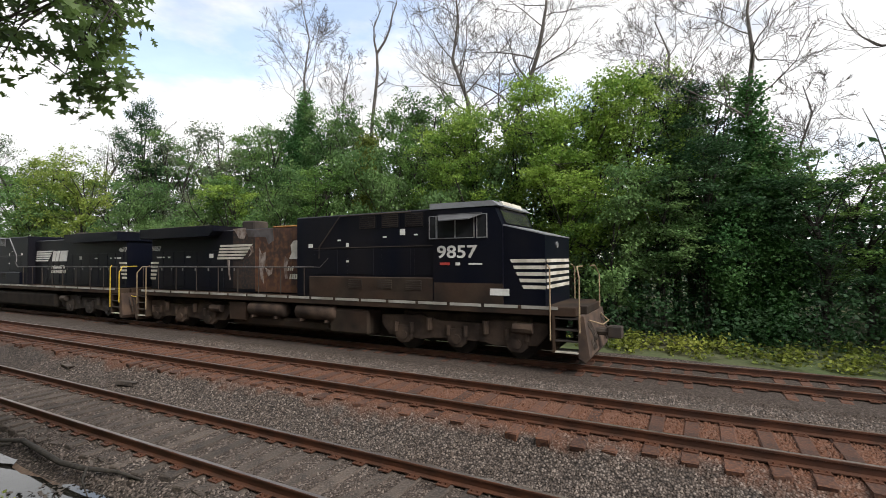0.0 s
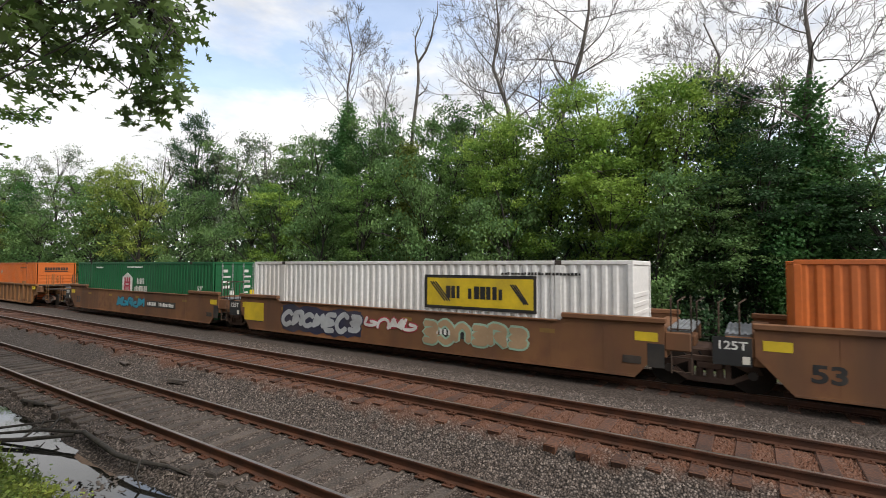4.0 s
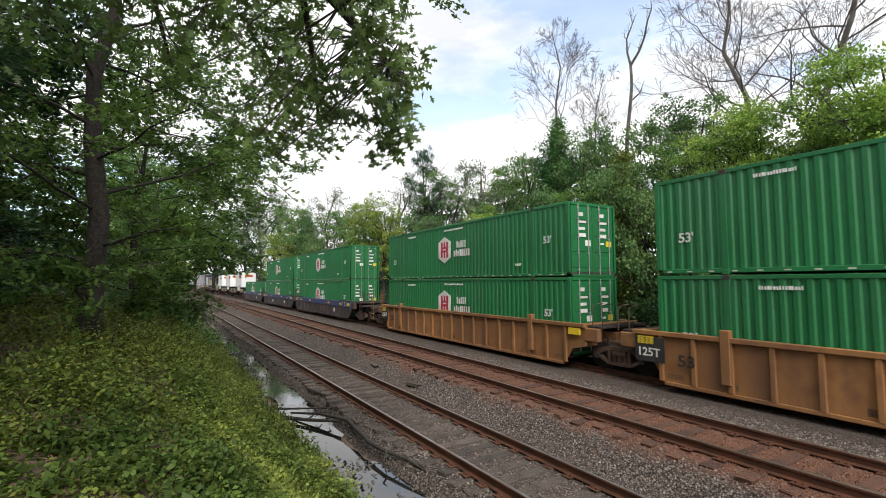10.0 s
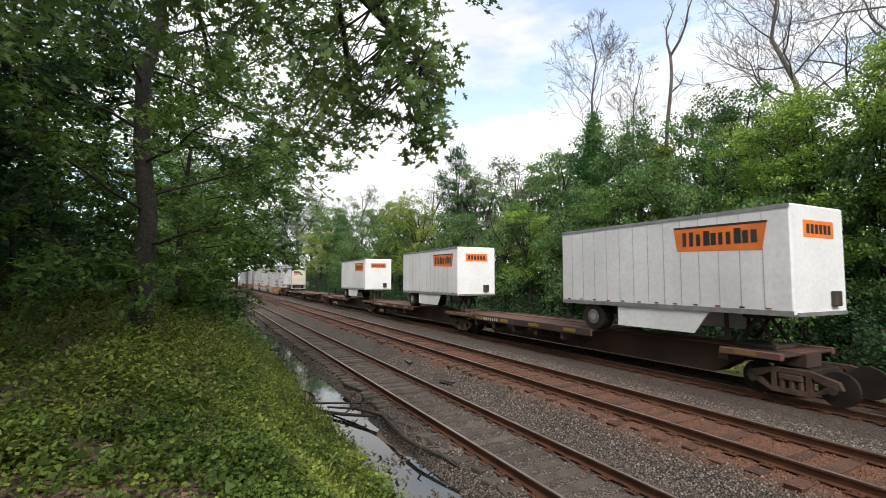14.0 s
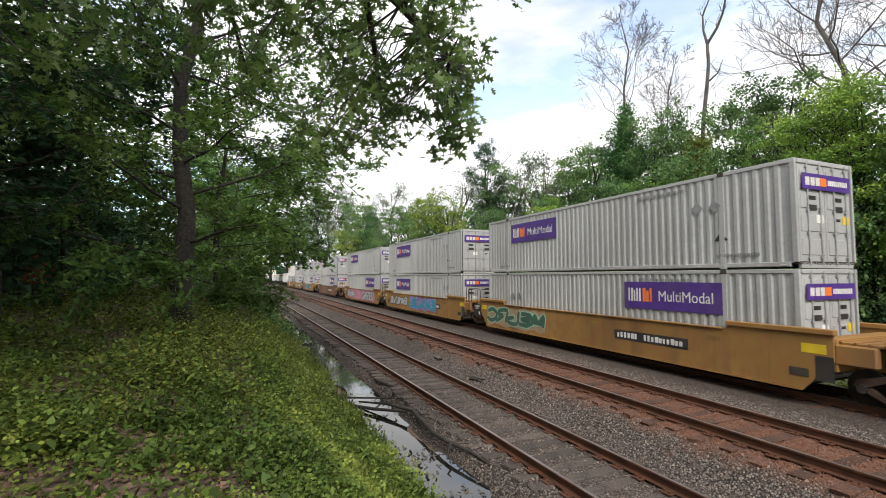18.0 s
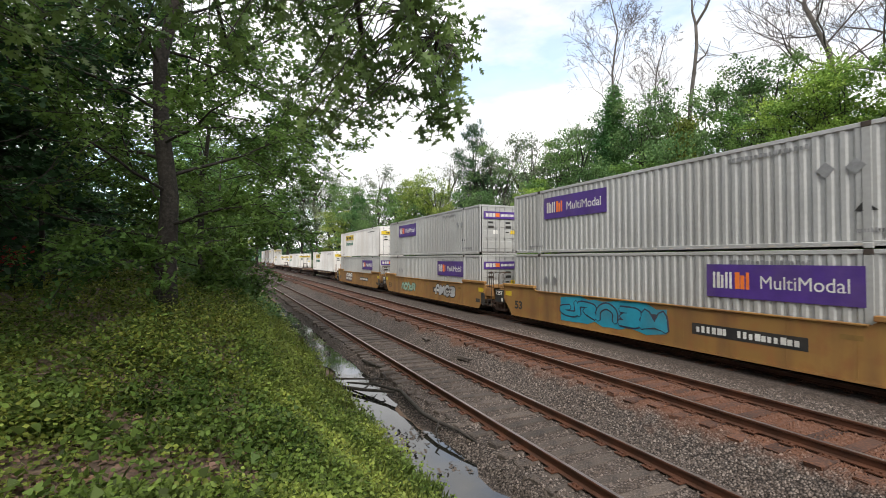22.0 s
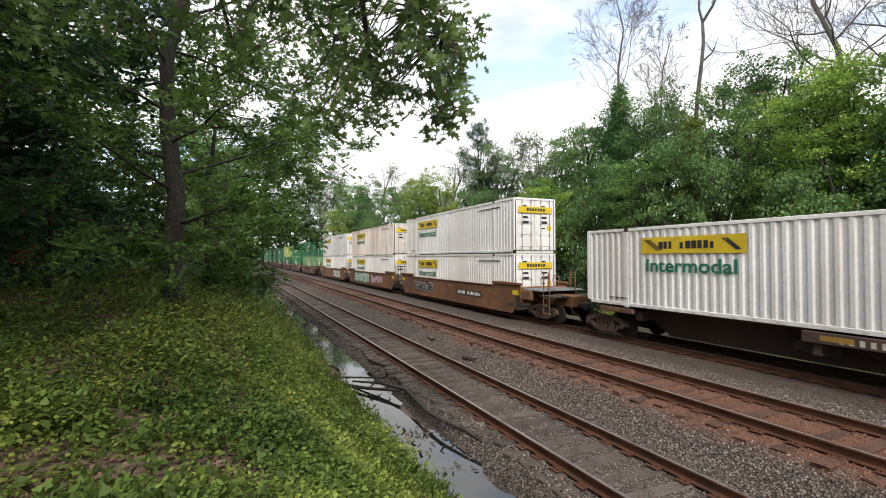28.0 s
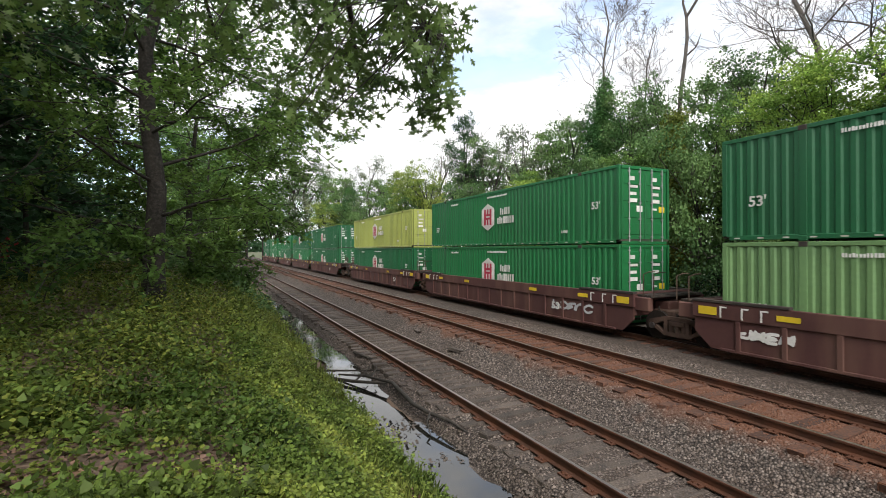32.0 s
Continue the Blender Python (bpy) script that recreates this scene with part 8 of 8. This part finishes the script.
def weed_layer(name, n, r0, r1, size, material, label, shape, power=0.8, up=1.0, **kw):
    C = bank_points(n // 5, r0, r1, **kw)
    h = mound(C)
    P = np.repeat(C, 5, 0)
    P[:, 2] += np.repeat(h, 5) * rng.uniform(0.05, 1, len(P)) ** power
    P[:, :2] += rng.normal(0, 0.07, (len(P), 2)) * (1 + np.repeat(np.hypot(C[:, 0], C[:, 1]), 5) / 12)[:, None]
    r = np.hypot(P[:, 0], P[:, 1])
    keep = rng.uniform(size=len(P)) < np.array([0.12 + 0.88 * (noise.noise((x * 1.9, y * 1.9, 5.5)) > -0.13) for x, y, _ in P])
    P, r = P[keep], r[keep]
    me = leaves(name, P, size * (0.75 + r / 16), rng, shape=shape, up=up)
    return tagged(obj_of(name, me, material), label, "weeds", kind="stuff")


def sprigs(name, n, r0, r1, size, high, leaf_count, material, label, shape, bare=-0.1, **kw):
    """Upright weeds: leaves stepped round a leaning stem, in patches with bare litter between."""
    C = bank_points(n, r0, r1, **kw)
    C = C[np.array([noise.noise((x * 1.5, y * 1.5, 5.5)) > bare or rng.uniform() < 0.1 for x, y, _ in C])]
    k, h = len(C), mound(C)
    h = (high + 0.8 * h) * rng.uniform(0.4, 1.15, k)
    lean = rng.normal(0, 0.3, (k, 2))
    sz = size * rng.uniform(0.65, 1.3, k) * (0.8 + np.hypot(C[:, 0], C[:, 1]) / 18)
    a0 = rng.uniform(0, 6.28, k)
    out = []
    for j in range(leaf_count):
        f = (j + 0.6) / leaf_count
        p = C.copy()
        p[:, :2] += lean * (h * f * f)[:, None]
        p[:, 2] += h * f
        az, el = a0 + j * 2.4 + rng.normal(0, 0.3, k), rng.normal(0.2, 0.5, k)
        d = np.stack([np.cos(az) * np.cos(el), np.sin(az) * np.cos(el), np.sin(el)], 1)
        s = np.cross(rng.normal(0, 0.55, (k, 3)) + (0, 0, 1), d)
        s /= np.linalg.norm(s, axis=1)[:, None] + 1e-9
        u = np.cross(d, s)
        q = sz * (0.55 + 0.6 * math.sin(math.pi * (0.15 + 0.75 * f)))
        out.append(p[:, None] + q[:, None, None] * ((shape[None, :, 0, None] + 0.35) * d[:, None] + shape[None, :, 1, None] * s[:, None] + shape[None, :, 2, None] * u[:, None]))
    V = np.concatenate(out).reshape(-1, 3)
    me = fast_mesh(name, V, np.arange(len(V)).reshape(-1, len(shape)))
    return tagged(obj_of(name, me, material), label, "weeds", kind="stuff")


sprigs("tall_weeds", 9000, 2.0, 10.0, 0.05, 0.13, 8, "leaf_bank", "broad-leaved green weeds on the bank", OVATE_LEAF, bare=0.0)
sprigs("lobed_weeds", 800, 2.0, 6.0, 0.075, 0.12, 5, "leaf_bank", "lobed seedlings and vines low on the bank", IVY_LEAF, bare=-0.2, y_hi=0.8)
sprigs("bank_weeds", 11000, 5.0, 26, 0.048, 0.12, 6, "leaf_weed", "dense yellow-green weeds covering the bank", OVATE_LEAF, bare=-0.08)
sprigs("shade_weeds", 4200, 5.0, 20, 0.06, 0.24, 6, "leaf_bank", "broad green weeds in the shade of the oak", OVATE_LEAF, bare=-0.05, y_hi=0.9)
weed_layer("low_weeds", 30000, 3.0, 46, 0.042, "leaf_weed", "low weeds among the bank plants", PLAIN_LEAF)
weed_layer("path_weeds", 12000, 1.2, 30, 0.05, "leaf_weed", "low green weeds round the standing place on the bank", PLAIN_LEAF, az0=-180, az1=180)
weed_layer("lime_weeds", 9000, 2.6, 30, 0.034, "leaf_lime", "yellow-green small-leaved weeds", PLAIN_LEAF, power=0.4)
weed_layer("slope_weeds", 56000, 3.4, 60, 0.042, "leaf_lime", "yellow-green weeds along the ditch slope", PLAIN_LEAF, power=0.35, up=1.2, y_lo=0.3, y_hi=3.0)
G = bank_points(8000, 3.2, 70, y_lo=0.4, y_hi=2.98)
me = leaves("grass", G - (0, 0, 0.02), 0.2 * (1 + np.hypot(G[:, 0], G[:, 1]) / 26), rng, shape=GRASS_BLADE * np.array([1, 1.6, 1]), steep=1.15)
tagged(obj_of("grass", me, "grass"), "yellow-green grass on the lower bank", "grass", kind="stuff")
G = bank_points(8000, 1.9, 14, y_hi=2.8)
me = leaves("leaf_litter", G + (0, 0, 0.03), 0.075, rng, shape=NOTCHED_LEAF, up=2.0)
tagged(obj_of("leaf_litter", me, "leaf_litter"), "dry brown oak leaves on the soil", "leaf litter", kind="stuff")


# branches lying in the ditch
def stick(label, pts, radii, forks=()):
    c = thing("fallen_branch", Matrix(), label, "branch")
    obj_of("stem", tubes_mesh("stem", [(np.array(pts), radii)], 8), "bark", c, smooth=True)
    for f in forks:
        obj_of("side_shoot", tubes_mesh("side_shoot", [(np.array(f), [0.025, 0.018, 0.008])], 5), "bark", c)
    return c


stick("thick dark fallen branch along the ditch", [(-13.6, 3.2, -0.86), (-12.6, 3.75, -0.74), (-11.5, 4.1, -0.68), (-10.6, 4.05, -0.7), (-9.8, 4.0, -0.72), (-9.1, 4.05, -0.7), (-8.4, 4.22, -0.68), (-7.8, 4.3, -0.72)],
      [0.025, 0.035, 0.045, 0.05, 0.045, 0.04, 0.03, 0.015], [[(-9.0, 4.05, -0.68), (-8.7, 3.85, -0.74), (-8.3, 3.75, -0.85)], [(-12.4, 3.8, -0.72), (-12.8, 4.1, -0.6), (-13.3, 4.2, -0.55)]])
stick("straight dead stick across the ditch", [(-14.4, 2.5, -0.86), (-13.8, 3.4, -0.82), (-13.1, 4.3, -0.76)], [0.03, 0.028, 0.02])
stick("bent dead stick across the water", [(-13.5, 2.8, -0.88), (-12.6, 3.4, -0.84), (-11.7, 4.0, -0.74)], [0.05, 0.045, 0.035], [[(-12.6, 3.4, -0.83), (-12.9, 3.8, -0.72), (-13.3, 4.0, -0.68)]])
stick("old root end beside the near track", [(-15.6, 4.2, -0.7), (-14.8, 4.3, -0.68), (-14.2, 4.5, -0.7)], [0.05, 0.05, 0.03])


def scrap(name, x, y, z, size, turn, material, label, seed):
    r = random.Random(seed)
    bm = box_bm(-size[0] / 2, size[0] / 2, -size[1] / 2, size[1] / 2, 0, size[2], bevel=min(size) * 0.2)
    for v in bm.verts:
        v.co += Vector((r.uniform(-0.1, 0.1) * size[0], r.uniform(-0.15, 0.15) * size[1], r.uniform(-0.15, 0.15) * size[2]))
    o = obj(name, bm, material)
    o.matrix_basis = pose(x, y, z, 0, 0, turn)
    return tagged(o, label, "debris")


scrap("pale_stone", -6.19, 8.05, -0.235, (0.11, 0.08, 0.06), 30, "white_paint", "single white stone beside the middle track", 1)
scrap("tie_fragment", -13.6, 7.05, -0.57, (0.7, 0.2, 0.1), 8, "tie_grey", "broken piece of old wooden tie", 2)
scrap("tie_fragment", -17.2, 7.2, -0.5, (0.6, 0.16, 0.08), -6, "tie_grey", "splintered length of old wooden tie", 3)
scrap("pale_scrap", -9.6, 6.85, -0.66, (0.35, 0.05, 0.03), 15, "tie_grey", "thin pale strip of scrap wood", 4)

D0 = []
while len(D0) < 1900:
    x, y = -5 - 34 * rng.uniform() ** 1.5, 3.45 + rng.normal(0, 0.6)
    if 2.7 < y < 4.5 and (noise.noise((x * 1.3, y * 1.3, 0.5)) > 0.05 or abs(y - 3.5) > 0.55):
        D0.append((x, y, max(-0.955, ground_z(x, y))))
me = leaves("ditch_litter", np.array(D0), 0.1, rng, shape=NOTCHED_LEAF, up=3.0)
tagged(obj_of("ditch_litter", me, "mud"), "wet dark leaves and mud scraps in the ditch", "leaf litter", kind="stuff")

# loose stones on the ballast near the camera, and mud clods in the ditch
S0 = []
for _ in range(44000):
    x, y = 7 - 26 * rng.uniform() ** 1.2, rng.uniform(4.1, 12.6)
    if abs(y - 5.63) < 0.85 and rng.uniform() < 0.5:
        continue
    S0.append((x, y, ground_z(x, y)))
S0 = np.array(S0)
tetra = np.array([(1, 0, -0.5), (-0.5, 0.87, -0.5), (-0.5, -0.87, -0.5), (0.3, 0.1, 0.6), (-0.4, 0.2, 0.5), (0.1, -0.5, 0.45)])
tri = np.array([(0, 1, 4, 3), (1, 2, 5, 4), (2, 0, 3, 5), (3, 4, 5, 5)])
k = len(S0)
ang = rng.uniform(0, 2 * np.pi, k)
sz = rng.uniform(0.015, 0.035, k)
T = tetra[None] * (1 + rng.uniform(-0.35, 0.35, (k, 6, 3)))
X = T[:, :, 0] * np.cos(ang)[:, None] - T[:, :, 1] * np.sin(ang)[:, None]
Yv = T[:, :, 0] * np.sin(ang)[:, None] + T[:, :, 1] * np.cos(ang)[:, None]
V = np.stack([X, Yv, T[:, :, 2]], 2) * sz[:, None, None] + S0[:, None, :] + np.array([0, 0, 0.012])
Fq = (np.arange(k)[:, None, None] * 6 + np.array([(0, 1, 4), (0, 4, 3), (1, 2, 5), (1, 5, 4), (2, 0, 3), (2, 3, 5), (3, 4, 5)])[None]).reshape(-1, 3)
tagged(obj_of("loose_ballast", fast_mesh("loose_ballast", V.reshape(-1, 3), Fq), "stone"), "loose grey ballast stones", "gravel", kind="stuff")


def motions():
    """The whole train runs past at one steady speed."""
    for t, x, z in MOVERS:
        walk(t, [(s, pose(x + SPEED * s, TRAIN_Y, z)) for s in (0.0, 0.1, 8.0, 16.0, 24.0, 31.9, 32.0)])


motions()
